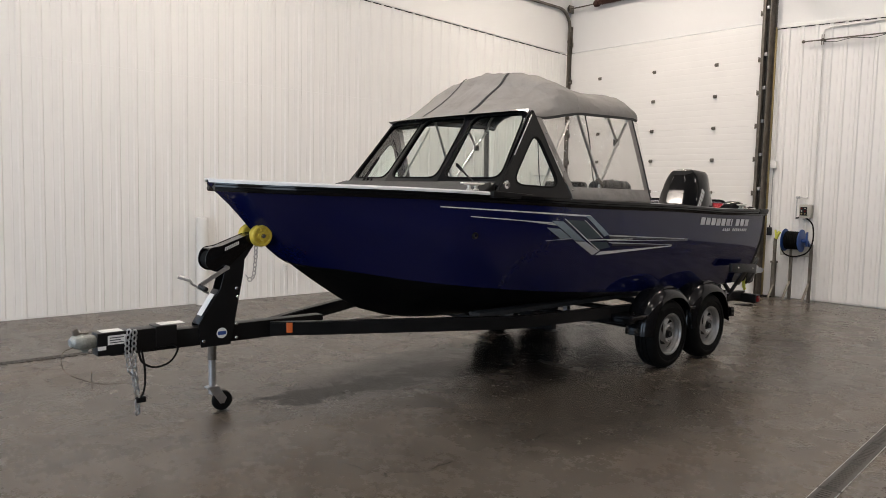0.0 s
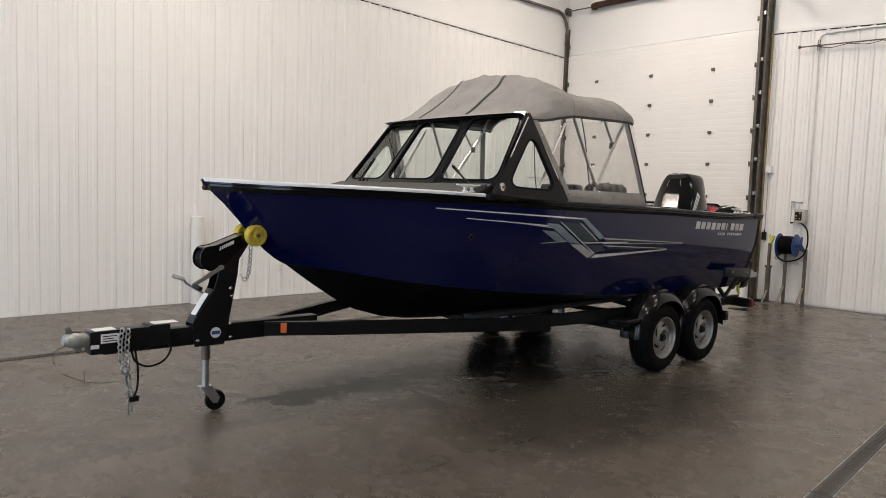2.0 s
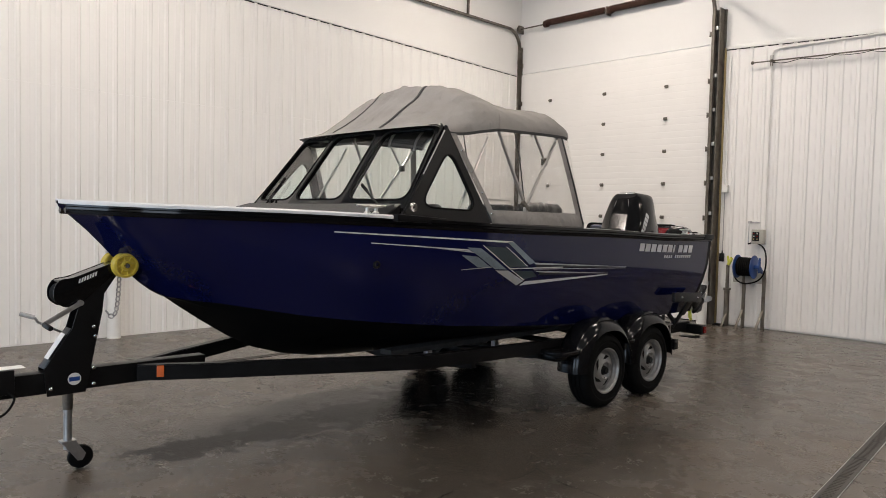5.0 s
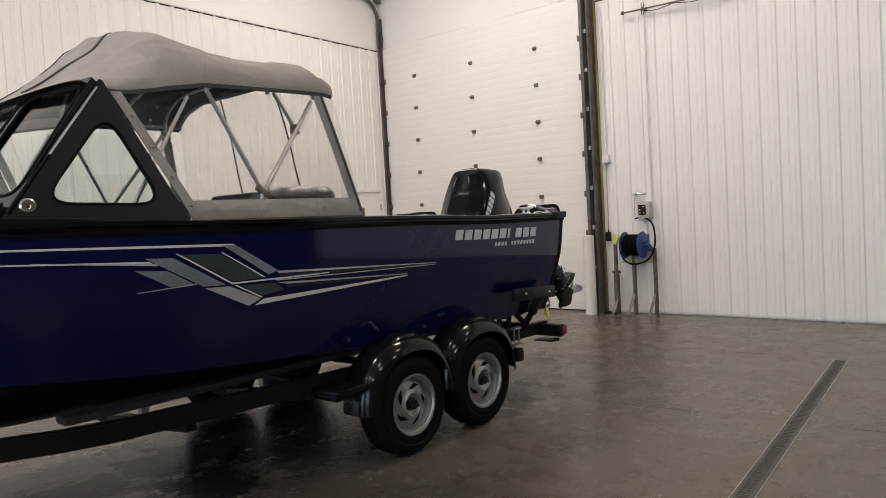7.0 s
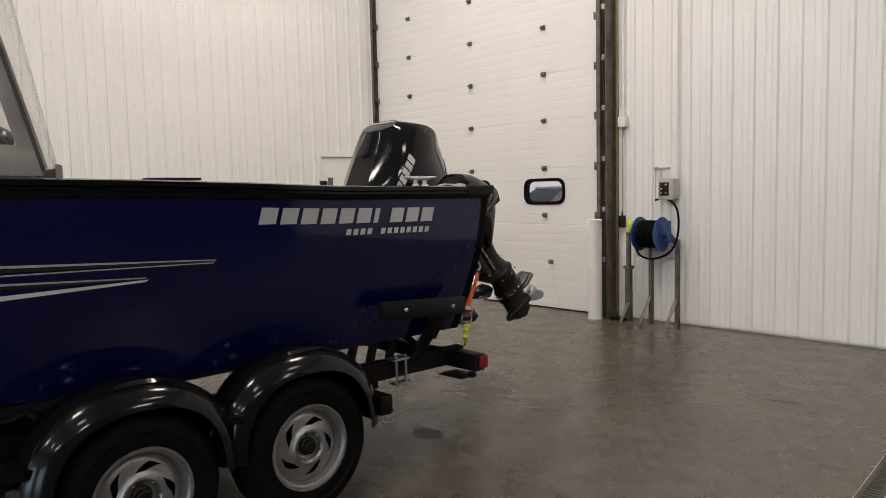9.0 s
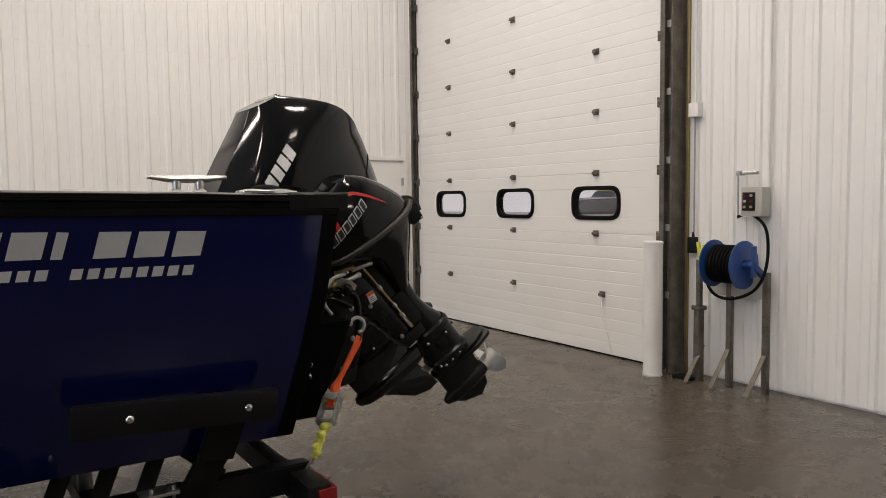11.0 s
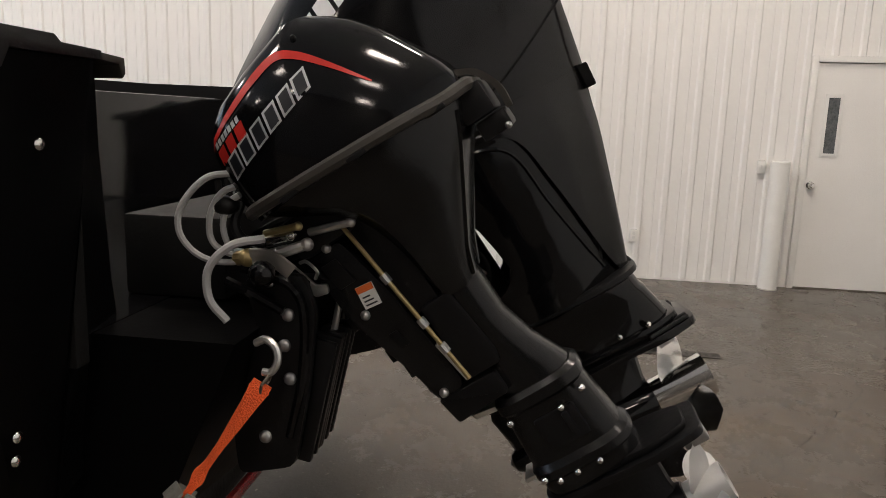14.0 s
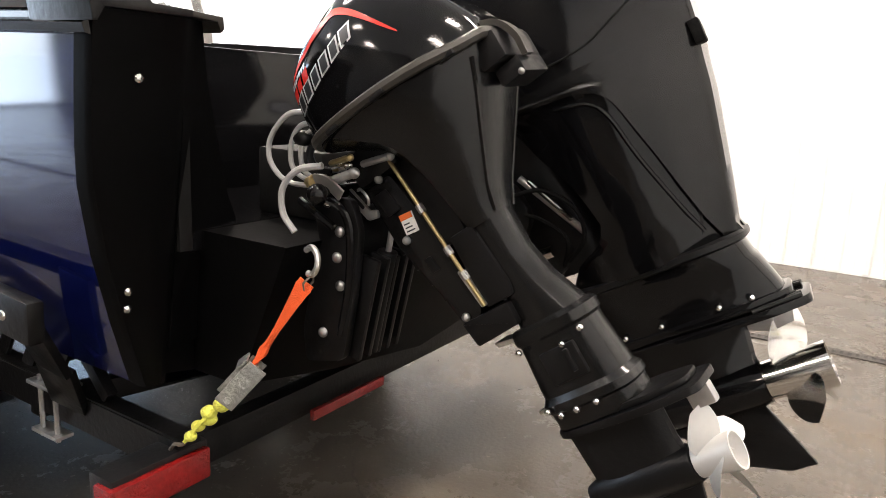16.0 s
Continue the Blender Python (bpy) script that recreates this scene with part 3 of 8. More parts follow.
def section_bm(bm, x0, x1, z0, z1):
    n = max(1, round((z1 - z0) / 0.118))
    step = (z1 - z0) / n
    prof = [(YD + 0.05, z0), (YD + 0.002, z0)]
    for k in range(n):
        a = z0 + k * step
        prof += [(YD, a + 0.006), (YD - 0.0015, a + step * 0.55), (YD, a + step - 0.006)]
        if k < n - 1:
            prof += [(YD + 0.002, a + step)]
    prof += [(YD + 0.002, z1), (YD + 0.05, z1)]
    return prism(bm, prof, "x", x0, x1)


WINS = [(-4.25, 1.495), (-2.965, 1.498), (-1.715, 1.497)]
WW, WH = 0.66, 0.335
for i, (z0, z1) in enumerate(zip(JOINTS, JOINTS[1:])):
    bm = B()
    z0, z1 = z0 + 0.0006, z1 - 0.0006
    if i == 2:
        lo, hi = 1.497 - WH / 2 + 0.03, 1.497 + WH / 2 - 0.03
        section_bm(bm, DX0, DX1, z0, lo)
        section_bm(bm, DX0, DX1, hi, z1)
        edges = [DX0] + [v for cx, _ in WINS for v in (cx - WW / 2 + 0.03, cx + WW / 2 - 0.03)] + [DX1]
        for a, b in zip(edges[::2], edges[1::2]):
            box(bm, a, b, YD, YD + 0.05, lo, hi)
    else:
        section_bm(bm, DX0, DX1, z0, z1)
    part("door_section", bm, DOOR_WHITE, big_door, smooth=15)
for cx, cz in WINS:
    bm = B()
    outer = rounded([(cx - WW / 2, cz - WH / 2), (cx + WW / 2, cz - WH / 2), (cx + WW / 2, cz + WH / 2), (cx - WW / 2, cz + WH / 2)], 0.13, 6)
    inner = rounded([(cx - WW / 2 + 0.04, cz - WH / 2 + 0.04), (cx + WW / 2 - 0.04, cz - WH / 2 + 0.04), (cx + WW / 2 - 0.04, cz + WH / 2 - 0.04), (cx - WW / 2 + 0.04, cz + WH / 2 - 0.04)], 0.10, 6)
    rings = [[(p[0], YD + 0.06, p[1]) for p in outer], [(p[0], YD - 0.012, p[1]) for p in outer], [(p[0] * 0.5 + q[0] * 0.5, YD - 0.022, p[1] * 0.5 + q[1] * 0.5) for p, q in zip(outer, inner)], [(q[0], YD - 0.012, q[1]) for q in inner], [(q[0], YD + 0.06, q[1]) for q in inner]]
    loft(bm, rings, cap=False)
    win = part("door_window", bm, RUBBER, big_door, "rounded window in a black rubber frame", smooth=60)
    bm = B()
    prism(bm, inner, "y", YD + 0.012, YD + 0.018)
    pane = part("pane", bm, PANE, win)
    pane.visible_shadow = False
hinge = None
for zj in JOINTS[1:-1]:
    for cx in (-4.26, -2.98, -1.70):
        if zj > 4.2:
            continue
        if hinge is None:
            bm = B()
            box(bm, -0.035, 0.035, -0.012, 0.0, -0.03, 0.03, 0.003)
            box(bm, -0.022, 0.022, -0.045, -0.01, -0.016, 0.016, 0.006)
            cyl(bm, (-0.03, -0.026, 0), (0.03, -0.026, 0), 0.011, seg=8)
            hinge = mesh_of("hinge", bm, STEEL_DARK)
        h = part("hinge", hinge, None, big_door)
        h.location = (cx if not (cx > -1.8 and zj < 0.7) else -1.61, YD - 0.004, zj)
for sx in (DX0, DX1):
    s = 1 if sx == DX1 else -1
    bm = B()
    # Vertical track: a channel open towards the door.
    prism(bm, [(sx + s * 0.012, YD - 0.07), (sx + s * 0.012, YD - 0.075), (sx + s * 0.062, YD - 0.075), (sx + s * 0.062, YD - 0.02), (sx + s * 0.012, YD - 0.02), (sx + s * 0.012, YD - 0.025), (sx + s * 0.056, YD - 0.025), (sx + s * 0.056, YD - 0.07)], "z", 0.02, 5.2)
    part("vertical_track", bm, STEEL_DARK, big_door)
    bm = B()
    box(bm, sx - 0.02 if s > 0 else sx - 0.085, sx + 0.20 if s > 0 else sx + 0.02, YD + 0.07, YD + 0.085, 0.0, 5.3)
    part("jamb_plate", bm, STEEL_DARK, big_door)
    bm = B()
    prism(bm, [(sx + s * 0.035, YD + 0.03), (sx + s * 0.035, YD + 0.068), (sx + s * 0.165, YD + 0.068), (sx + s * 0.165, YD - 0.10), (sx + s * 0.15, YD - 0.10), (sx + s * 0.15, YD + 0.05), (sx + s * 0.05, YD + 0.05), (sx + s * 0.05, YD + 0.03)] if s > 0 else [(sx - 0.02, YD + 0.03), (sx - 0.02, YD + 0.068), (sx - 0.075, YD + 0.068), (sx - 0.075, YD + 0.03)], "z", 0.0, 5.3)
    part("jamb_channel", bm, STEEL_DARK, big_door, "weathered dark steel door post")
    for zj in JOINTS[1:-1] + [4.9]:
        bm = B()
        prism(bm, [(sx - s * 0.04, zj - 0.045), (sx + s * 0.02, zj - 0.02), (sx + s * 0.02, zj + 0.02), (sx - s * 0.04, zj + 0.045)], "y", YD - 0.05, YD - 0.005, 0.003)
        cyl(bm, (sx - s * 0.02, YD - 0.045, zj), (sx + s * 0.05, YD - 0.045, zj), 0.02, seg=10)
        part("roller_bracket", bm, STEEL_DARK, big_door)
        bm = B()
        box(bm, sx + s * 0.05, sx + s * 0.11, YD - 0.05, YD - 0.044, zj + 0.05, zj + 0.11, 0.002)
        box(bm, sx + s * 0.105, sx + s * 0.111, YD - 0.05, YD + 0.045, zj + 0.05, zj + 0.11, 0.002)
        part("track_clip", bm, STEEL_GREY, big_door)
    # Curved and level track running back under the ceiling.
    tx = sx + s * 0.037
    pts = [(tx, YD - 0.047, 5.2)] + [(tx, YD - 0.047 - 0.38 * (1 - math.cos(a)), 5.24 + 0.38 * math.sin(a)) for a in (k * math.pi / 16 for k in range(0, 9))] + [(tx, 2.0, 5.63)]
    bm = B()
    strip(bm, pts, 0.05, 0.04, (1, 0, 0))
    part("level_track", bm, STEEL_DARK, big_door)
    bm = B()
    for yy in (4.6, 2.3):
        box(bm, tx - 0.02, tx + 0.02, yy - 0.02, yy + 0.02, 5.62, ZC)
    part("track_hanger", bm, STEEL_DARK, big_door)
bm = B()
cyl(bm, (DX0 - 0.04, 6.17, 5.655), (DX1 + 0.1, 6.17, 5.655), 0.0135, seg=12)
part("torsion_shaft", bm, STEEL_DARK, big_door)
for x0, x1 in ((-4.36, -3.0), (-2.86, -1.5)):
    bm = B()
    n = 260
    tube(bm, [(x0 + (x1 - x0) * k / n, 6.17 + 0.060 * math.cos(k * 1.15), 5.675 + 0.060 * math.sin(k * 1.15)) for k in range(n + 1)], 0.010, 5)
    cyl(bm, (x0 + 0.01, 6.17, 5.675), (x1 - 0.01, 6.17, 5.675), 0.056, seg=14)
    cyl(bm, (x0 - 0.05, 6.17, 5.655), (x0 + 0.03, 6.17, 5.655), 0.070, seg=14, bevel=0.004)
    part("torsion_spring", bm, material("rusty_spring_steel", (0.060, 0.026, 0.017), 0.6, 0.3, vary=0.4, scale=15, bump=0.05), big_door, "brown torsion spring")
for xx in (DX0 - 0.02, -2.93, DX1 + 0.07):
    bm = B()
    box(bm, xx - 0.012, xx + 0.012, 6.12, 6.28, 5.57, 5.73, 0.003)
    cyl(bm, (xx - 0.03, 6.17, 5.655), (xx + 0.03, 6.17, 5.655), 0.07 if xx != -2.93 else 0.035, seg=16)
    part("cable_drum", bm, STEEL_DARK, big_door)
bm = B()
tube(bm, [(-1.605, 6.205, 0.59), (-1.57, 6.18, 0.45), (-1.50, 6.19, 0.22), (-1.46, 6.20, 0.05)], 0.004, 6, smooth=6)
part("pull_rope", bm, WHITE_DECAL, big_door)
bm = B()
box(bm, DX0, DX1, YD - 0.004, YD + 0.035, 0.0, 0.016, 0.003)
part("bottom_seal", bm, RUBBER, big_door)

# Personnel door in the ribbed wall.
door_1 = thing("door_1", (XL, 5.58, 0), "closed white steel personnel door with a narrow pane", "door", kind="structure")
bm = B()
for a, b, c, d in ((MD0 - 0.055, MD0, 0, MDH + 0.055), (MD1, MD1 + 0.055, 0, MDH + 0.055), (MD0, MD1, MDH, MDH + 0.055)):
    box(bm, XL - 0.15, XL + 0.03, a, b, c, d, 0.004)
    box(bm, XL - 0.15, XL + 0.012, a + (0.02 if a < 5.2 else -0.012 if a > 6 else 0), b + (0.012 if a < 5.2 else -0.02 if a > 6 else 0), c, d - 0.015, 0.003)
part("door_frame", bm, PAINT_WHITE, door_1)
bm = B()
wy0, wy1, wz0, wz1 = 5.275, 5.375, 1.27, 1.77
xf, xb = XL + 0.004, XL - 0.04
g = 0.014
for a, b, c, d in ((MD0 + g, wy0, 0.012, MDH - 0.006), (wy1, MD1 - g, 0.012, MDH - 0.006), (wy0, wy1, 0.012, wz0), (wy0, wy1, wz1, MDH - 0.006)):
    box(bm, xb, xf, a, b, c, d)
leaf = part("door_leaf", bm, DOOR_WHITE, door_1)
bm = B()
for a, b, c, d in ((wy0 - 0.03, wy0, wz0 - 0.03, wz1 + 0.03), (wy1, wy1 + 0.03, wz0 - 0.03, wz1 + 0.03), (wy0, wy1, wz0 - 0.03, wz0), (wy0, wy1, wz1, wz1 + 0.03)):
    box(bm, xf, xf + 0.008, a, b, c, d, 0.003)
part("pane_trim", bm, PAINT_WHITE, leaf)
bm = B()
box(bm, xf - 0.012, xf - 0.006, wy0, wy1, wz0, wz1)
part("pane", bm, FROST, leaf, "dark wired glass pane")
bm = B()
revolve(bm, [(0, 0.0), (0, 0.034), (0.008, 0.036), (0.012, 0.016), (0.03, 0.014), (0.036, 0.026), (0.052, 0.031), (0.066, 0.024), (0.07, 0.0)], (xf, 5.198, 0.975), "x", 18)
part("door_knob", bm, CHROME, leaf, "round brushed metal knob")
for hz in (0.27, 1.02, 1.80):
    bm = B()
    cyl(bm, (xf + 0.012, MD1 - 0.006, hz - 0.055), (xf + 0.012, MD1 - 0.006, hz + 0.055), 0.009, seg=8)
    box(bm, xf, xf + 0.006, MD1 - 0.035, MD1 + 0.02, hz - 0.05, hz + 0.05)
    part("door_hinge", bm, STEEL_GREY, door_1)
bm = B()
box(bm, XL - 0.18, XL + 0.02, MD0, MD1, 0.0, 0.011, 0.002)
part("threshold", bm, STEEL_DARK, door_1)

# Bollards.
def bollard(x, y, h, r, label):
    ob = thing("bollard", (x, y, 0), label, "bollard", "white bollards")
    bm = B()
    revolve(bm, [(0.006, 0.0), (0.006, r), (h - 0.02, r), (h - 0.02, 0.0)], (x, y, 0), "z", 28)
    part("post", bm, PAINT_WHITE, ob)
    bm = B()
    revolve(bm, [(h - 0.022, 0.0), (h - 0.022, r + 0.003), (h - 0.008, r + 0.002), (h, r - 0.014), (h + 0.003, 0.0)], (x, y, 0), "z", 28)
    part("cap", bm, PAINT_WHITE, ob)
    bm = B()
    revolve(bm, [(0.0, 0.0), (0.0, r + 0.006), (0.008, r + 0.004), (0.010, r - 0.002), (0.010, 0.0)], (x, y, 0), "z", 28)
    part("base_seal", bm, BOX_GREY, ob)
    return ob


bollard(-0.764, 5.97, 1.17, 0.082, "white painted steel bollard beside the overhead door post")
bollard(-4.985, 4.885, 1.19, 0.084, "white painted steel bollard beside the personnel door")
bollard(-4.99, -2.08, 1.25, 0.084, "white painted steel bollard against the ribbed wall")

# Wall fittings.
def wall_outlet(y, z, label, conduit=False):
    ob = thing("wall_outlet", (XL, y, z), label, "outlet")
    bm = B()
    box(bm, XL + 0.0, XL + 0.045, y - 0.035, y + 0.035, z - 0.058, z + 0.058, 0.006)
    part("box", bm, PAINT_WHITE, ob)
    for k in (-0.02, 0.02):
        bm = B()
        cyl(bm, (XL + 0.043, y, z + k), (XL + 0.049, y, z + k), 0.015, seg=12)
        part("socket", bm, WHITE_DECAL, ob)
    return ob


wall_outlet(-0.676, 0.447, "white double power outlet on the ribbed wall")
wall_outlet(3.647, 0.423, "white double power outlet on the ribbed wall")
sw = thing("light_switch", (XL, 4.751, 1.125), "white light switch beside the personnel door", "switch")
bm = B()
box(bm, XL, XL + 0.03, 4.716, 4.786, 1.065, 1.185, 0.005)
part("plate", bm, PAINT_WHITE, sw)
bm = B()
box(bm, XL + 0.028, XL + 0.044, 4.745, 4.757, 1.112, 1.138, 0.003)
part("toggle", bm, WHITE_DECAL, sw)

jb = thing("junction_box", (-0.579, YB, 2.289), "small white junction box with conduit on the ribbed wall", "junction box")
bm = B()
box(bm, -0.63, -0.53, YB - 0.07, YB - 0.001, 2.225, 2.345, 0.006)
part("box", bm, PAINT_WHITE, jb)
bm = B()
tube(bm, [(-0.585, YB - 0.035, 2.345), (-0.585, YB - 0.035, 4.5)], 0.012, 8)
part("conduit", bm, PAINT_WHITE, jb)
bm = B()
tube(bm, [(-0.585, YB - 0.035, 2.225), (-0.585, YB - 0.035, 1.24)], 0.007, 8)
part("cord", bm, CABLE_GREY, jb)
bm = B()
box(bm, -0.625, -0.555, YB - 0.075, YB - 0.012, 1.06, 1.20, 0.01)
cyl(bm, (-0.588, YB - 0.04, 1.19), (-0.588, YB - 0.04, 1.245), 0.014, 0.008, seg=10)
part("push_button_box", bm, BLACK_PLASTIC, jb, "black hanging push-button box")

ctl = thing("control_box", (0.02, YB, 1.56), "grey control box with dark buttons under a conduit", "control box")
bm = B()
box(bm, -0.07, 0.115, YB - 0.14, YB - 0.02, 1.385, 1.615, 0.008)
part("box", bm, BOX_GREY, ctl)
bm = B()
box(bm, -0.05, 0.06, YB - 0.146, YB - 0.139, 1.43, 1.575, 0.003)
face = part("button_plate", bm, BLACK_PLASTIC, ctl)
for k, (bx, bz, mm) in enumerate(((-0.025, 1.55, RED_LENS), (0.03, 1.55, BOX_GREY), (-0.025, 1.505, BOX_GREY), (0.03, 1.505, RED_LENS), (-0.025, 1.46, BRASS), (0.03, 1.46, BRASS))):
    bm = B()
    cyl(bm, (bx, YB - 0.145, bz), (bx, YB - 0.156, bz), 0.011, seg=10)
    part("button", bm, mm, face)
bm = B()
tube(bm, [(0.10, YB - 0.03, 1.61), (0.10, YB - 0.03, 4.42), (0.13, YB - 0.03, 4.49), (0.22, YB - 0.03, 4.515), (4.5, YB - 0.03, 4.515)], 0.014, 8)
part("conduit", bm, PAINT_WHITE, ctl)
bm = B()
cyl(bm, (-0.16, YB - 0.06, 1.73), (0.03, YB - 0.06, 1.73), 0.014, seg=10)
box(bm, -0.15, -0.11, YB - 0.09, YB - 0.02, 1.712, 1.75, 0.004)
cyl(bm, (-0.145, YB - 0.06, 1.36), (-0.145, YB - 0.06, 1.73), 0.007, seg=8)
part("valve", bm, STEEL_GREY, ctl)

pipe = thing("wall_pipe", (2.2, YB, 4.28), "dark steel pipe on brackets high on the ribbed wall", "pipe")
bm = B()
cyl(bm, (-0.17, YB - 0.10, 4.32), (5.5, YB - 0.10, 4.20), 0.011, seg=12)
part("pipe_run", bm, STEEL_DARK, pipe)
bm = B()
run = []
for k in range(133):
    px = 0.10 + 5.3 * k / 132
    run.append((px, YB - 0.113, 4.304 - 0.0212 * (px + 0.17) - 0.030 * abs(math.sin(math.pi * k / 12)) * (1 + 0.3 * math.sin(k * 0.37))))
tube(bm, run, 0.005, 5)
part("slung_cable", bm, RUBBER, pipe, "thin dark cable slung along the pipe")
for px in (0.13, 2.1, 4.2):
    bm = B()
    pz = 4.32 - 0.0212 * (px + 0.17)
    box(bm, px - 0.012, px + 0.012, YB - 0.125, YB - 0.001, pz - 0.02, pz + 0.02, 0.003)
    for d in (-0.016, 0.016):
        cyl(bm, (px + d, YB - 0.112, pz - 0.085), (px + d, YB - 0.112, pz + 0.085), 0.006, seg=8)
    part("bracket", bm, STEEL_DARK, pipe)
bm = B()
ball(bm, (-0.18, YB - 0.10, 4.32), 0.028)
part("end_cap", bm, STEEL_DARK, pipe)

# Hose reel on its stand.
reel = thing("hose_reel", (-0.1, 6.1, 0), "blue hose reel with black hose on a steel stand", "hose reel")
RZ, RY = 1.01, 6.06
for lx, h in ((-0.16, 0.86), (0.16, 0.95)):
    bm = B()
    beam(bm, (lx, 6.19, 0.0), (lx, 6.19, h), 0.045, 0.045, 0.003, (0, 1, 0))
    part("leg", bm, STEEL_DARK, reel)
for lx in (-0.40, -0.16, 0.16):
    bm = B()
    beam(bm, (lx - 0.02, 5.97, 0.006), (lx, 6.17, 0.30), 0.04, 0.008, 0.002, (0, 1, 0))
    box(bm, lx - 0.045, lx + 0.015, 5.94, 6.0, 0.0, 0.008)
    part("foot_brace", bm, STEEL_DARK, reel)
bm = B()
box(bm, -0.34, 0.18, 6.17, 6.19, 0.74, 0.94, 0.004)
part("mount_plate", bm, BOX_GREY, reel)
for cx in (-0.22, 0.05):
    bm = B()
    revolve(bm, [(-0.008, 0.04), (-0.014, 0.165), (-0.008, 0.19), (0.0, 0.19), (0.006, 0.165), (0.006, 0.04)], (cx, RY, RZ), "x", 28)
    part("flange", bm, REEL_BLUE, reel)
bm = B()
prof = [(-0.205, 0.05)]
for k in range(8):
    c = -0.19 + k * 0.031
    prof += [(c - 0.014, 0.135), (c - 0.008, 0.15), (c, 0.154), (c + 0.008, 0.15), (c + 0.014, 0.135)]
prof += [(0.04, 0.05)]
revolve(bm, prof, (0, RY, RZ), "x", 24)
part("wound_hose", bm, RUBBER, reel)
bm = B()
cyl(bm, (-0.28, RY, RZ), (0.14, RY, RZ), 0.035, seg=14)
beam(bm, (0.13, RY, RZ), (0.13, 6.19, 0.92), 0.05, 0.03, 0.003, (1, 0, 0))
beam(bm, (0.13, RY, RZ - 0.09), (0.13, RY, RZ + 0.15), 0.05, 0.02, 0.003, (1, 0, 0))
part("reel_arm", bm, REEL_BLUE, reel)
bm = B()
tube(bm, [(-0.145, YB - 0.06, 1.38), (0.0, YB - 0.10, 1.40), (0.15, YB - 0.14, 1.30), (0.2, YB - 0.18, 1.10), (0.19, RY + 0.03, 0.92), (0.12, RY - 0.02, 0.80), (-0.05, RY - 0.05, 0.74), (-0.2, RY - 0.05, 0.78), (-0.27, RY - 0.05, 0.92), (-0.2, RY - 0.12, 1.05)], 0.012, 8, smooth=6)
part("hose", bm, RUBBER, reel)
wand = thing("spray_wand", (-0.42, 6.1, 0), "black spray wand with a yellow trigger beside the hose reel", "spray wand")
bm = B()
cyl(bm, (-0.42, 6.14, 0.05), (-0.42, 6.14, 1.02), 0.028, seg=12)
cyl(bm, (-0.42, 6.14, 0.0), (-0.42, 6.14, 0.62), 0.042, seg=12, bevel=0.004)
cyl(bm, (-0.42, 6.14, 0.60), (-0.42, 6.14, 0.63), 0.062, seg=14, bevel=0.004)
part("tube", bm, STEEL_DARK, wand)
bm = B()
beam(bm, (-0.41, 6.13, 1.02), (-0.34, 6.10, 1.14), 0.035, 0.05, 0.008)
beam(bm, (-0.40, 6.12, 1.05), (-0.42, 6.12, 1.17), 0.02, 0.03, 0.005)
part("trigger_grip", bm, YELLOW_WEB, wand, "yellow trigger grip")
bm = B()
box(bm, -0.60, -0.42, 6.02, 6.16, 0.0, 0.025, 0.01)
solid("rubber_wedge", bm, RUBBER, "flat black rubber wedge on the floor by the door post", "wedge")


# Trench drains with slotted grates.
def grate_mesh(length, width, pitch, slot):
    bm = B()
    for s in (-1, 1):
        box(bm, s * width / 2 - 0.012, s * width / 2 + 0.012, 0, length - 0.004, 0.0022, 0.0060)
    n = int(length / pitch)
    for k in range(n):
        a = k * pitch
        box(bm, -width / 2 + 0.012, width / 2 - 0.012, a, a + pitch - slot, 0.0022, 0.0055)
    return mesh_of("grate", bm, CAST_GRATE)


# Saw-cut joint across the slab, uneven where its edges have chipped, and a short dark scuff.
bm = B()
for x0, x1 in ((1.3, 3.05), (3.19, XR)):
    n = int((x1 - x0) / 0.05)
    left, right = [], []
    for k in range(n + 1):
        x = x0 + (x1 - x0) * k / n
        y = 1.84 + 0.085 * (x - 3.0) + 0.004 * noise.noise(Vector((x * 3, 0, 0)))
        w = 0.0022 + 0.0022 * max(0.0, noise.noise(Vector((x * 5, 4, 0))))
        left.append((x, y - w, 0.0012))
        right.append((x, y + w, 0.0012))
    loft(bm, [left, right], closed=False, cap=False)
bmesh.ops.solidify(bm, geom=bm.faces[:], thickness=0.0008)
part("saw_cut", bm, PIT, floor, "dark saw-cut joint in the slab")
bm = B()
loft(bm, [[(1.97, 4.045, 0.0012), (2.10, 4.068, 0.0012), (2.24, 4.088, 0.0012)], [(1.97, 4.05, 0.0012), (2.10, 4.092, 0.0012), (2.24, 4.10, 0.0012)]], closed=False, cap=False)
bmesh.ops.solidify(bm, geom=bm.faces[:], thickness=0.0008)
part("scuff", bm, PIT, floor, "dark scuff mark")
drain = thing("trench_drain", (-2.74, -4, 0), "narrow slotted trench drain in the floor", "drain", kind="structure")
bm = B()
box(bm, -2.74 - 0.05, -2.74 + 0.05, -12.5, 3.98, -0.02, 0.002)
part("pit", bm, PIT, drain)
gm = grate_mesh(0.5, 0.08, 0.042, 0.02)
for k in range(33):
    gpart = part("grate", gm, None, drain)
    gpart.location = (-2.74, -12.52 + 0.5 * k, 0)
drain2 = thing("trench_drain", (3.0, 0, 0), "trench drain with cast iron grates in the floor", "drain", kind="structure")
dturn = math.degrees(math.atan2(0.08, 1.0))
DM = pose(2.945, 4.06, 0, 0, 0, 180 + dturn)
bm = B()
box(bm, -0.052, 0.052, 0, 13.0, -0.02, 0.002)
bmesh.ops.transform(bm, matrix=DM, verts=bm.verts)
part("pit", bm, PIT, drain2)
gm2 = grate_mesh(0.543, 0.088, 0.034, 0.014)
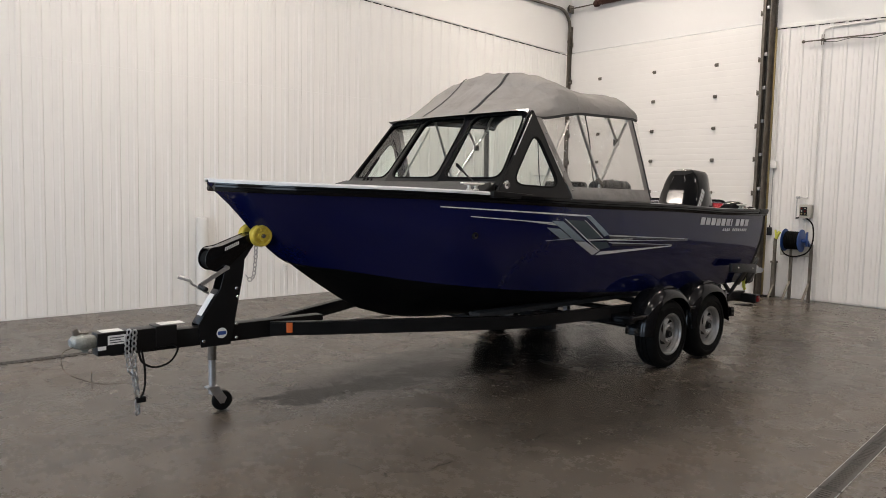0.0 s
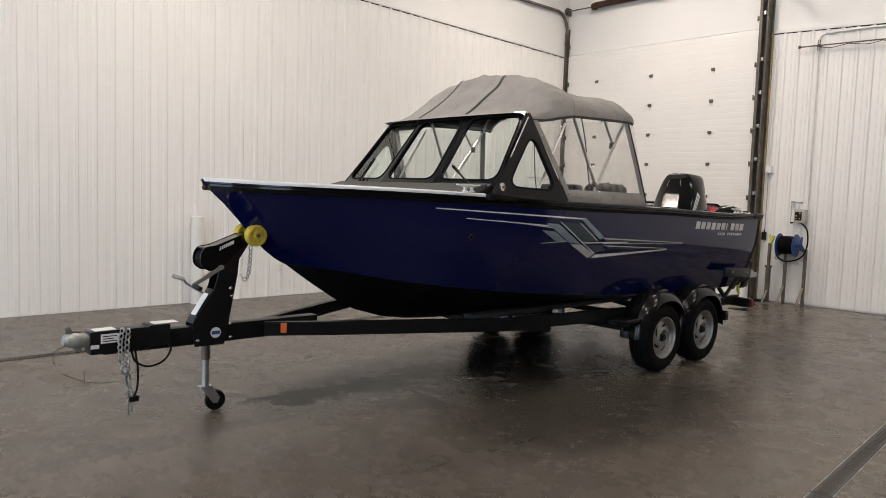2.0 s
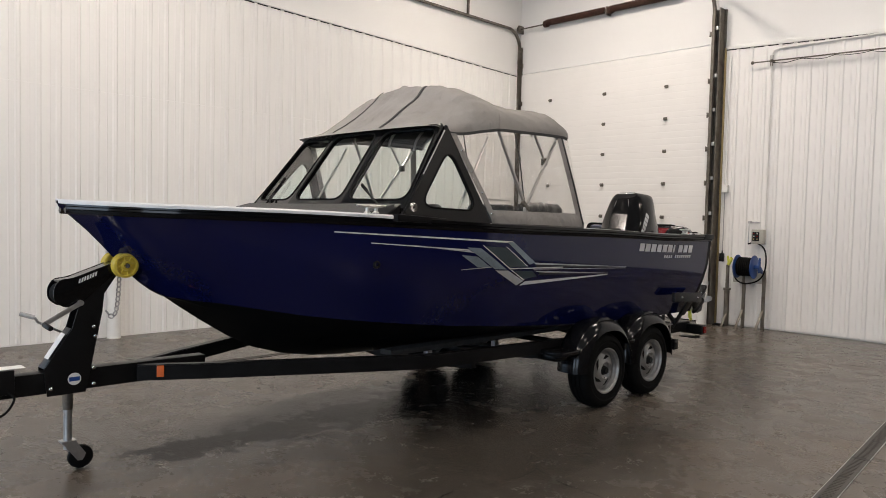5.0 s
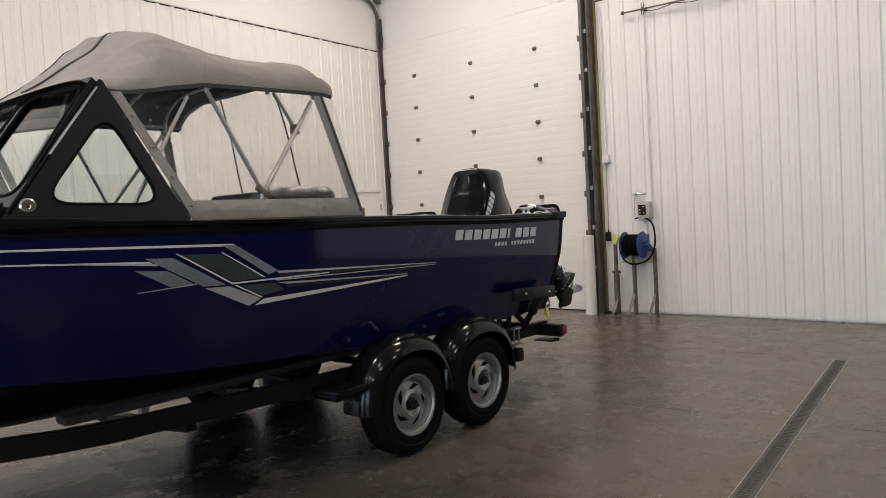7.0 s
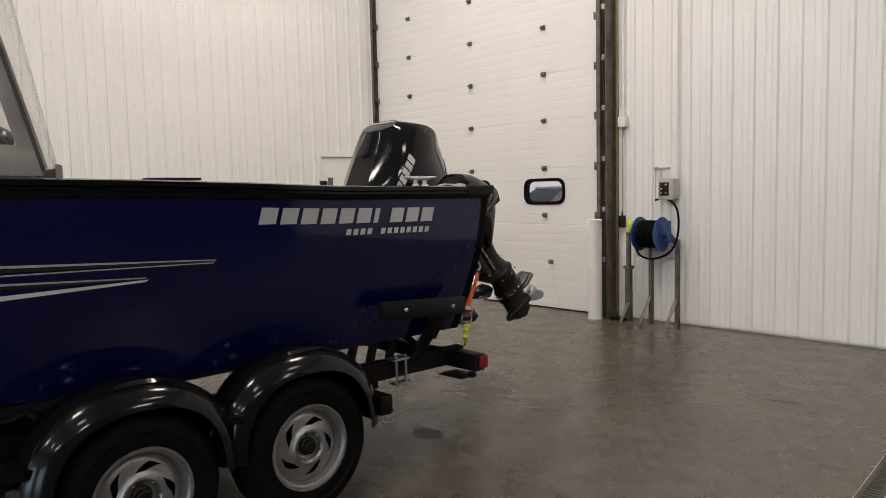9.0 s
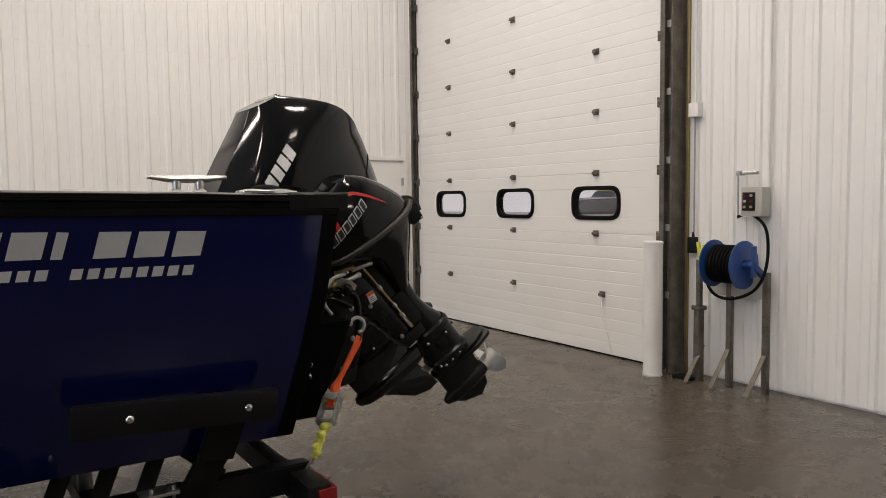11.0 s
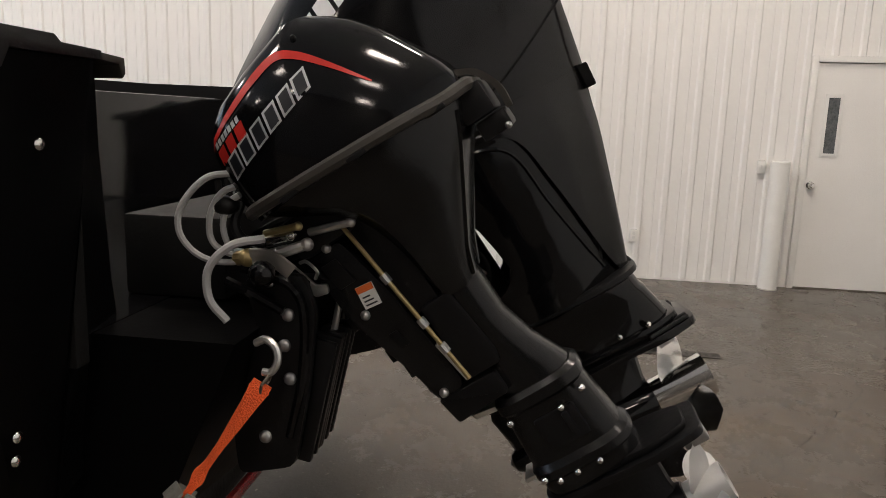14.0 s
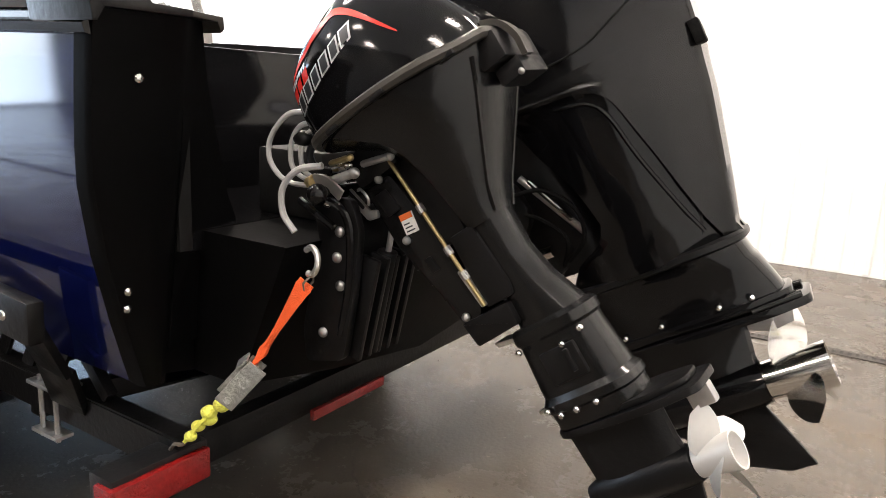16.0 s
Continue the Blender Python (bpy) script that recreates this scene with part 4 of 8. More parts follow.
for k in range(23):
    gpart = part("grate", gm2, None, drain2)
    gpart.matrix_basis = DM @ Matrix.Translation((0, 0.11 + 0.543 * k, 0))
bm = B()
for s in (-1, 1):
    box(bm, s * 0.056 - 0.006, s * 0.056 + 0.006, 0, 13.0, 0.001, 0.0045)
bmesh.ops.transform(bm, matrix=DM, verts=bm.verts)
part("drain_edge", bm, STEEL_GREY, drain2)
for d in (1.745, 3.92, 6.10, 8.27):
    bm = B()
    box(bm, -0.066, 0.066, d - 0.014, d + 0.014, 0.0062, 0.0072)
    bmesh.ops.transform(bm, matrix=DM, verts=bm.verts)
    part("joint_gap", bm, PIT, drain2, "dark gap between grates")

# High-bay lamps.
for lx, ly in LAMP_ROWS:
    hb = thing("high_bay_light", (lx, ly, LAMP_Z + 0.02), "white high-bay lamp hung under the ceiling", "lamp", "ceiling lamps")
    bm = B()
    box(bm, lx - 0.26, lx + 0.26, ly - 0.48, ly + 0.48, LAMP_Z + 0.02, LAMP_Z + 0.09, 0.01)
    part("housing", bm, PAINT_WHITE, hb)
    bm = B()
    box(bm, lx - 0.25, lx + 0.25, ly - 0.02, ly + 0.02, LAMP_Z - 0.03, LAMP_Z - 0.005)
    part("centre_bar", bm, PAINT_WHITE, hb)
    for s in (-0.4, 0.4):
        bm = B()
        cyl(bm, (lx, ly + s, LAMP_Z + 0.09), (lx, ly + s, ZC), 0.006, seg=6)
        part("hanger", bm, STEEL_GREY, hb)

# Outside the door windows.
ASPHALT = material("pale_asphalt", (0.50, 0.50, 0.50), 0.8, vary=0.2, scale=3, bump=0.1)
slab("ground", [(-150, 150, YB + 0.24, 250, -0.25, -0.05), (-150, 150, -250, YF - 0.41, -0.25, -0.05), (-150, XL - 0.41, YF - 0.41, YB + 0.24, -0.25, -0.05), (XR + 0.41, 150, YF - 0.41, YB + 0.24, -0.25, -0.05)], ASPHALT, "pale asphalt yard outside the hall", "ground")
CAR_GLASS = material("car_glass", (0.10, 0.11, 0.12), 0.06, vary=0.1, bump=0.0)
HAZE = emitter("bright_distance", (0.80, 0.89, 1.0), 0.75)
bm = B()
box(bm, -120, 60, 60.0, 60.2, -0.05, 16)
solid("backdrop", bm, HAZE, "pale hazy distance outside", "backdrop", kind="structure")


def parked_car(x, y, turn, paint, label, high=1.0):
    m = pose(x, y, -0.05, 0, 0, turn)
    car = thing("parked_car", (x, y, -0.05), label, "car", "parked cars")
    bm = B()
    prism(bm, rounded([(-2.25, 0.35), (2.2, 0.35), (2.25, 0.75), (2.1, 0.98 * high), (0.9, 1.05 * high), (-2.2, 1.0 * high), (-2.3, 0.7)], 0.12, 3), "x", -0.9, 0.9, 0.06, m)
    part("body", bm, paint, car)
    bm = B()
    prism(bm, rounded([(1.0, 1.03 * high), (0.35, 1.55 * high), (-1.4, 1.6 * high), (-2.0, 1.0 * high)], 0.15, 3), "x", -0.78, 0.78, 0.10, m)
    part("cabin", bm, CAR_GLASS, car)
    bm = B()
    prism(bm, [(0.32, 1.545 * high), (-1.4, 1.60 * high), (-1.4, 1.64 * high), (0.25, 1.60 * high)], "x", -0.74, 0.74, 0.02, m)
    part("roof", bm, paint, car)
    for sx in (1, -1):
        for wy in (1.4, -1.4):
            bm = B()
            cyl(bm, m @ Vector((sx * 0.72, wy, 0.34)), m @ Vector((sx * 0.92, wy, 0.34)), 0.34, seg=20, bevel=0.02)
            part("wheel", bm, RUBBER, car)
        bm = B()
        local = m @ pose(sx * 0.62, 2.2, 0.78)
        box(bm, -0.2, 0.2, -0.06, 0.06, -0.08, 0.08, 0.03, local)
        part("headlight", bm, WHITE_DECAL, car)
    bm = B()
    box(bm, -0.5, 0.5, -0.04, 0.04, -0.12, 0.12, 0.03, m @ pose(0, 2.24, 0.66))
    part("grille", bm, BLACK_PLASTIC, car)
    return car


GREY_CAR = material("silver_grey_car_paint", (0.48, 0.49, 0.51), 0.25, 0.3, vary=0.03, bump=0.0)
RED_CAR = material("red_car_paint", (0.55, 0.03, 0.03), 0.25, vary=0.03, bump=0.0)
parked_car(-10.2, 17.5, 165, GREY_CAR, "silver grey car parked in the yard")
parked_car(-12.2, 23.5, 90, RED_CAR, "tall red vehicle parked across the yard", 1.5)
parked_car(-16.2, 20.0, 175, GREY_CAR, "silver grey car parked in the yard")
parked_car(-5.4, 34.0, 100, GREY_CAR, "silver grey car parked in the yard")
parked_car(-24.0, 30.0, 180, YELLOW_POLY, "yellow vehicle parked in the yard", 1.3)


# ---- the boat ----
boat = thing("boat", (0, -1, 0.5), "deep blue aluminium fishing boat with black bottom, resting on a trailer", "boat")
SHEER = [(-4.12, 0.012, 1.712), (-4.0, 0.17, 1.706), (-3.7, 0.45, 1.697), (-3.3, 0.70, 1.690), (-2.9, 0.87, 1.682), (-2.5, 0.985, 1.670), (-2.0, 1.07, 1.652), (-1.2, 1.135, 1.624), (0.0, 1.16, 1.598), (1.0, 1.172, 1.576), (1.6, 1.178, 1.568), (2.075, 1.170, 1.560)]
LOWER = [(-4.12, 0.004, -4.112, 1.692), (-4.05, 0.005, -3.955, 1.552), (-3.9, 0.007, -3.805, 1.392), (-3.7, 0.012, -3.64, 1.22), (-3.5, 0.05, -3.47, 1.115), (-3.2, 0.28, -3.21, 1.075), (-2.8, 0.60, -2.8, 1.0), (-2.3, 0.83, -2.3, 0.935), (-1.5, 0.955, -1.5, 0.85), (-0.3, 1.0, -0.3, 0.765), (1.0, 1.015, 1.0, 0.725), (2.075, 1.01, 1.945, 0.715)]
KEEL = [(-4.12, -4.114, 1.690), (-4.05, -3.962, 1.553), (-3.9, -3.815, 1.413), (-3.7, -3.655, 1.262), (-3.5, -3.50, 1.133), (-3.2, -3.22, 0.935), (-2.8, -2.82, 0.70), (-2.3, -2.3, 0.575), (-1.5, -1.5, 0.535), (-0.3, -0.3, 0.525), (1.0, 1.0, 0.525), (2.075, 1.91, 0.525)]
FALL = [(0.0, 0.0), (0.1, 0.004), (0.3, 0.03), (0.42, 0.085), (0.6, 0.30), (0.8, 0.63), (1.0, 1.0)]
STATIONS = [-4.12, -4.09, -4.05, -3.98, -3.9, -3.8, -3.7, -3.6, -3.5, -3.35, -3.2, -3.0, -2.8, -2.55, -2.3, -2.0, -1.7, -1.4, -1.0, -0.5, 0.0, 0.5, 1.0, 1.5, 1.9, 2.075]


def smooth_of(table, y):
    """A smooth run through the table's values (Catmull-Rom in its rows)."""
    k = 0
    while k < len(table) - 2 and y > table[k + 1][0]:
        k += 1
    a, b = table[k], table[k + 1]
    z, c = table[max(k - 1, 0)], table[min(k + 2, len(table) - 1)]
    h = b[0] - a[0]
    t = max(0.0, min(1.0, (y - a[0]) / h))
    out = []
    for i in range(1, len(a)):
        ma = (b[i] - z[i]) / (b[0] - z[0]) * h if b[0] != z[0] else b[i] - a[i]
        mb = (c[i] - a[i]) / (c[0] - a[0]) * h if c[0] != a[0] else b[i] - a[i]
        out.append((2 * t ** 3 - 3 * t ** 2 + 1) * a[i] + (t ** 3 - 2 * t ** 2 + t) * ma + (-2 * t ** 3 + 3 * t ** 2) * b[i] + (t ** 3 - t ** 2) * mb)
    return out


def side_point(y, u):
    w, zs = smooth_of(SHEER, y)
    lx, ly, lz = smooth_of(LOWER, y)
    f = interp(FALL, u)[0]
    aft = max(0.0, min(1.0, (y + 4.0) / 1.8))
    f = aft * f + (1 - aft) * u
    return Vector((w + (lx - w) * f, y + (ly - y) * u, zs + (lz - zs) * u))


def hull_at(y, z):
    """The port side's surface near the given y and z."""
    u = 0.3
    for _ in range(8):
        p = side_point(y, u)
        zs = smooth_of(SHEER, y)[1]
        lz = smooth_of(LOWER, y)[2]
        u = min(1.0, max(0.0, u + (z - p.z) / (lz - zs)))
    return side_point(y, u)


US = [0.0, 0.06, 0.15, 0.25, 0.33, 0.42, 0.5, 0.6, 0.7, 0.8, 0.9, 1.0]
for s, nm in ((1, "port"), (-1, "starboard")):
    bm = B()
    loft(bm, [[Vector((s * p.x, p.y, p.z)) for p in (side_point(y, u) for u in US)] for y in STATIONS], closed=False)
    part("hull_side", bm, HULL_BLUE, boat, "glossy deep blue hull side", smooth=50)
    bm = B()
    rings = []
    for y in STATIONS:
        a = side_point(y, 1.0)
        ky, kz = smooth_of(KEEL, y)
        k = Vector((0, ky, kz))
        rings.append([Vector((s * q.x, q.y, q.z + e)) for q, e in ((a, 0), (a.lerp(k, 0.06), -0.004), (a.lerp(k, 0.35), 0.012 if y > -2.5 else 0.0), (a.lerp(k, 0.38), 0.0), (a.lerp(k, 0.68), 0.010 if y > -2.5 else 0.0), (a.lerp(k, 0.71), 0.0), (k, 0.0))])
    loft(bm, rings, closed=False)
    part("hull_bottom", bm, HULL_BLACK, boat, "black painted bottom", smooth=25)
    # Black gunwale rail, rub strip and inner lining.
    bm = B()
    rings = []
    for y in STATIONS[1:]:
        w, z = smooth_of(SHEER, y)
        inn = max(0.0, w - 0.10)
        rings.append([(s * (w - 0.004), y, z - 0.066), (s * (w + 0.012), y, z - 0.062), (s * (w + 0.018), y, z - 0.045), (s * (w + 0.006), y, z - 0.036), (s * (w + 0.006), y, z - 0.024), (s * (w + 0.014), y, z - 0.018), (s * (w + 0.012), y, z + 0.002), (s * (w - 0.01), y, z + 0.008), (s * inn, y, z + 0.008), (s * inn, y, z - 0.02)])
    loft(bm, rings)
    part("gunwale_rail", bm, GLOSS_BLACK, boat, "black gunwale rail", smooth=30)
    bm = B()
    rings = []
    for y in [q for q in STATIONS if q < -2.32] + [-2.32]:
        w, z = smooth_of(SHEER, y)
        rings.append([(s * (w + 0.019), y, z - 0.008), (s * (w + 0.021), y, z + 0.008), (s * (w + 0.012), y, z + 0.018), (s * max(0, w - 0.07), y, z + 0.020), (s * max(0, w - 0.07), y, z + 0.010), (s * max(0, w + 0.008), y, z + 0.010)])
    loft(bm, rings)
    part("bow_cap_strip", bm, WHITE_CAP, boat, "bright white bow edge strip", smooth=40)
    bm = B()
    rings = []
    for y in [q for q in STATIONS if -2.3 <= q <= 1.7]:
        w, z = smooth_of(SHEER, y)
        rings.append([(s * (w - 0.10), y, z + 0.006), (s * (w - 0.11), y, z - 0.10), (s * (hull_at(y, 1.0).x - 0.04), y, 0.99)])
    loft(bm, rings, closed=False)
    part("cockpit_liner", bm, BLACK_PLASTIC, boat)
bm = B()
rows = []
for y in [q for q in STATIONS if q < -2.1]:
    w, z = smooth_of(SHEER, y)
    rows.append([(-max(0.003, w - 0.05), y, z - 0.004), (0, y, z + 0.01), (max(0.003, w - 0.05), y, z - 0.004)])
loft(bm, rows, closed=False)
part("foredeck", bm, CARPET, boat)
bm = B()
box(bm, -0.84, 0.84, -1.9, 1.6, 0.94, 0.96)
part("cockpit_floor", bm, CARPET, boat)
# Stern: corner columns, splash well and the protruding motor mount.
for s in (1, -1):
    bm = B()
    zc = [(p.z, p.y + 0.014, p.x + 0.004) for p in (side_point(2.075, u) for u in reversed(US))] + [(1.545, 2.092, 1.174)]
    rings = [[(s * (xo + 0.002), yo - 0.018, z), (s * (xo - 0.004), yo - 0.002, z), (s * (xo - 0.03), yo + 0.004, z), (s * 0.98, yo + 0.010, z), (s * 0.962, yo + 0.004, z), (s * 0.95, yo - 0.28, z), (s * (xo - 0.03), yo - 0.28, z)] for z, yo, xo in zc]
    loft(bm, rings)
    part("stern_corner", bm, STERN_BLACK, boat, "black stern corner panel", smooth=30)
    bm = B()
    prism(bm, [(s * x, z) for x, z in ((1.186, 1.520), (1.192, 1.566), (1.184, 1.574), (1.072, 1.573), (1.058, 1.563), (0.965, 1.560), (0.965, 1.545), (1.160, 1.545), (1.176, 1.520))], "y", 1.90, 2.108, 0.004)
    part("stern_cap", bm, BLACK_PLASTIC, boat, "moulded black corner cap")
    # Splayed knee from the corner panel down to the motor bracket.
    bm = B()
    face = [Vector((s * 0.962, 2.088, 1.545)), Vector((s * 0.893, 2.045, 1.545)), Vector((s * 0.868, 2.030, 1.40)), Vector((s * 0.78, 1.985, 1.15)), Vector((s * 0.72, 1.955, 1.06)), Vector((s * 0.72, 1.94, 0.80)), Vector((s * 0.962, 1.985, 0.80))]
    lay = [[p, p + Vector((0, -0.022, 0))] for p in face]
    f0, f1 = [bm.verts.new(p) for p, _ in lay], [bm.verts.new(q) for _, q in lay]
    bm.faces.new(f0)
    bm.faces.new(f1[::-1])
    for i in range(len(f0)):
        j = (i + 1) % len(f0)
        bm.faces.new((f0[i], f1[i], f1[j], f0[j]))
    knee = part("transom_knee", bm, STERN_BLACK, boat, "splayed black transom knee")
    bm = B()
    prism(bm, [(s * x, z) for x, z in ((0.970, 1.562), (0.868, 1.556), (0.866, 1.530), (0.875, 1.522), (0.885, 1.545), (0.970, 1.550))], "y", 1.90, 2.085, 0.003)
    part("knee_cap", bm, SEAL, knee, "dark grey moulded knee cap")
    for zz in (0.93, 0.97, 1.42):
        bm = B()
        yo = hull_at(2.075, zz).y
        ball(bm, (s * 1.075, yo + 0.022, zz), 0.010, 1, 0.6, 1, 8, 6)
        part("bolt", bm, CHROME, boat)
bm = B()
prism(bm, [(-0.87, 0.715), (-0.5, 0.63), (0, 0.55), (0.5, 0.63), (0.87, 0.715), (0.87, 1.075), (-0.87, 1.075)], "y", 1.9, 2.27, 0.006)
for v in bm.verts:
    if v.co.y > 2.2:
        v.co.y -= (1.075 - v.co.z) * 0.42
part("motor_mount_transom", bm, STERN_BLACK, boat, "black transom under the motors")
bm = B()
prism(bm, [(-0.98, 0.735), (0, 0.55), (0.98, 0.735), (0.98, 1.0), (-0.98, 1.0)], "y", 1.84, 1.955, 0.004)
part("hull_transom", bm, STERN_BLACK, boat, "black hull transom")
bm = B()
box(bm, -0.93, 0.93, 1.50, 2.0, 1.03, 1.077)
box(bm, -0.93, 0.93, 1.46, 1.52, 1.0, 1.52, 0.006)
part("splash_well", bm, GLOSS_BLACK, boat)
for s in (1, -1):
    bm = B()
    box(bm, s * 0.94 - 0.018, s * 0.94 + 0.018, 1.50, 2.03, 1.04, 1.560, 0.004)
    part("well_side", bm, WELL_BLACK, boat)
bm = B()
box(bm, -0.34, 0.60, 1.90, 2.13, 1.077, 1.255, 0.012)
part("well_step", bm, WELL_BLACK, boat, "dark grey moulded well step")
for k in range(5):
    bm = B()
    tube(bm, [(0.58 - 0.06 * k, 2.02, 1.10), (0.55 - 0.05 * k, 2.07, 1.16), (0.50 - 0.05 * k, 2.075, 1.24), (0.48 - 0.05 * k, 2.06, 1.32)], 0.008, 6, smooth=4)
    part("rigging_hose", bm, RUBBER, boat)
# Through-hull fitting on the port side.
for yy, zz, rr in ((-2.44, 1.35, 0.024),):
    p = hull_at(yy, zz)
    bm = B()
    revolve(bm, [(-0.01, 0.0), (-0.004, rr * 0.55), (0.008, rr * 0.6), (0.010, rr), (0.0, rr * 1.15), (-0.02, rr * 1.15)], p, "x", 18)
    part("through_hull_fitting", bm, BLACK_PLASTIC, boat, "black plastic drain fitting")


def decal(name, corners, mat, n=14, off=0.003, parent=None):
    """A thin film on the port side between four (y, z) corners: start-top, end-top, end-bottom, start-bottom."""
    a, b, c, d = [Vector((0, *q)) for q in corners]
    bm = B()
    rows = []
    for i in range(n + 1):
        t = i / n
        top, bot = a.lerp(b, t), d.lerp(c, t)
        row = []
        for k in range(4):
            q = top.lerp(bot, k / 3)
            p = hull_at(q.y, q.z)
            row.append((p.x + off, q.y, q.z))
        rows.append(row)
    loft(bm, rows, closed=False)
    bmesh.ops.solidify(bm, geom=bm.faces[:], thickness=0.0012)
    return part(name, bm, mat, parent or boat)


gfx = [
    ("stripe", [(-2.75, 1.570), (-1.237, 1.503), (-1.221, 1.489), (-2.75, 1.562)], WHITE_DECAL),
    ("stripe", [(-2.50, 1.498), (-1.69, 1.446), (-1.67, 1.436), (-2.50, 1.492)], WHITE_DECAL),
    ("stripe", [(-2.2, 1.482), (-1.66, 1.432), (-1.64, 1.421), (-2.2, 1.478)], SILVER_DECAL),
    ("steel_block", [(-1.709, 1.462), (-1.570, 1.454), (-1.285, 1.288), (-1.415, 1.294)], STEEL_DECAL),
    ("teal_block", [(-1.535, 1.468), (-1.315, 1.456), (-1.060, 1.306), (-1.245, 1.302)], TEAL_DECAL),
    ("pinstripe", [(-1.558, 1.475), (-1.545, 1.475), (-1.245, 1.294), (-1.262, 1.294)], WHITE_DECAL),
    ("pinstripe", [(-1.310, 1.462), (-1.300, 1.462), (-1.045, 1.306), (-1.058, 1.306)], WHITE_DECAL),
    ("pinstripe", [(-1.258, 1.297), (-0.60, 1.290), (-0.60, 1.283), (-1.258, 1.288)], WHITE_DECAL),
    ("silver_block", [(-1.300, 1.499), (-1.226, 1.497), (-0.963, 1.335), (-1.026, 1.318)], STEEL_DECAL),
    ("teal_block", [(-1.761, 1.407), (-1.600, 1.392), (-1.46, 1.31), (-1.590, 1.312)], STEEL_DECAL),
    ("pinstripe", [(-1.749, 1.300), (-1.45, 1.315), (-1.45, 1.308), (-1.749, 1.296)], SILVER_DECAL),
    ("silver_block", [(-1.405, 1.284), (-1.266, 1.279), (-1.066, 1.189), (-1.142, 1.157)], SILVER_DECAL),
    ("dark_block", [(-1.20, 1.277), (-0.985, 1.268), (-0.915, 1.222), (-1.065, 1.204)], TEAL_DECAL),
    ("pinstripe", [(-1.238, 1.281), (-1.222, 1.281), (-1.055, 1.197), (-1.070, 1.194)], WHITE_DECAL),
    ("stripe", [(-0.975, 1.333), (0.363, 1.263), (0.358, 1.259), (-0.955, 1.318)], SILVER_DECAL),
    ("stripe", [(-0.955, 1.313), (0.36, 1.258), (0.355, 1.253), (-0.945, 1.296)], DARK_DECAL),
    ("stripe", [(-0.99, 1.285), (0.352, 1.252), (0.350, 1.248), (-0.97, 1.278)], SILVER_DECAL),
    ("stripe", [(-0.97, 1.268), (0.07, 1.214), (0.065, 1.210), (-0.90, 1.252)], SILVER_DECAL),
    ("stripe", [(-0.90, 1.248), (0.07, 1.209), (0.065, 1.206), (-0.90, 1.232)], DARK_DECAL),
    ("stripe", [(-1.05, 1.186), (0.08, 1.205), (0.067, 1.196), (-1.106, 1.155)], WHITE_DECAL),
]
for nm, cs, mm in gfx:
    decal(nm, cs, mm)
# Name lettering as plain slanted bars.
for k in range(10):
    y0 = 0.56 + k * 0.107
    z = 1.482 - 0.026 * (y0 - 0.56) / 1.07
    wdt = 0.030 if k == 6 else 0.086
    decal("name_bar", [(y0 + 0.020, z), (y0 + wdt + 0.020, z - 0.002), (y0 + wdt, z - 0.076), (y0, z - 0.076)], SILVER_DECAL, 3, 0.004)
for k in range(13):
    y0 = 1.03 + k * 0.0435
    if k == 4:
        continue
    z = 1.366 - 0.012 * k / 13
    decal("model_bar", [(y0 + 0.008, z), (y0 + 0.038, z), (y0 + 0.03, z - 0.03), (y0, z - 0.03)], SILVER_DECAL, 2, 0.004)


# Windshield in black frames.
def framed(name, quad, border, thick, radius, mat, pane_mat, parent, label="", pane_name="pane", rim=0.012):
    """A flat frame with a rounded opening and its pane. quad: corners in order; border: width for each side."""
    p = [Vector(q) for q in quad]
    n = (p[1] - p[0]).cross(p[-1] - p[0]).normalized()
    ex = (p[1] - p[0]).normalized()
    ey = n.cross(ex)
    flat = [((q - p[0]).dot(ex), (q - p[0]).dot(ey)) for q in p]
    k = len(flat)
    inner = []
    for i in range(k):
        a, b, c = Vector(flat[i - 1]), Vector(flat[i]), Vector(flat[(i + 1) % k])
        d1, d2 = (b - a).normalized(), (c - b).normalized()
        n1, n2 = Vector((-d1.y, d1.x)), Vector((-d2.y, d2.x))
        b1, b2 = border[i - 1], border[i]
        den = d1.x * d2.y - d1.y * d2.x
        q0, q1 = b + n1 * b1, b + n2 * b2
        t = ((q1 - q0).x * d2.y - (q1 - q0).y * d2.x) / den
        inner.append(tuple(q0 + d1 * t))
    m = 7
    outer_r, inner_r = rounded(flat, 0.01, m - 1), rounded(inner, radius, m - 1)

    def at(q, h):
        return p[0] + ex * q[0] + ey * q[1] + n * h
    bm = B()
    loft(bm, [[at(q, -thick / 2) for q in outer_r], [at(q, thick / 2) for q in outer_r], [at(q, thick / 2) for q in inner_r], [at(q, -thick / 2) for q in inner_r], [at(q, -thick / 2) for q in outer_r]], cap=False)
    fr = part(name, bm, mat, parent, label, smooth=30)
    bm = B()
    tube(bm, [at(q, thick / 2) for q in inner_r] + [at(inner_r[0], thick / 2), at(inner_r[1], thick / 2)], rim * 0.6, 6)
    part("gasket", bm, RUBBER, fr)
    if pane_mat:
        bm = B()
        vs = [bm.verts.new(at(q, 0.002)) for q in inner_r]
        bm.faces.new(vs)
        r = bmesh.ops.solidify(bm, geom=bm.faces[:], thickness=0.004)
        pn = part(pane_name, bm, pane_mat, fr)
        pn.visible_shadow = False
    return fr


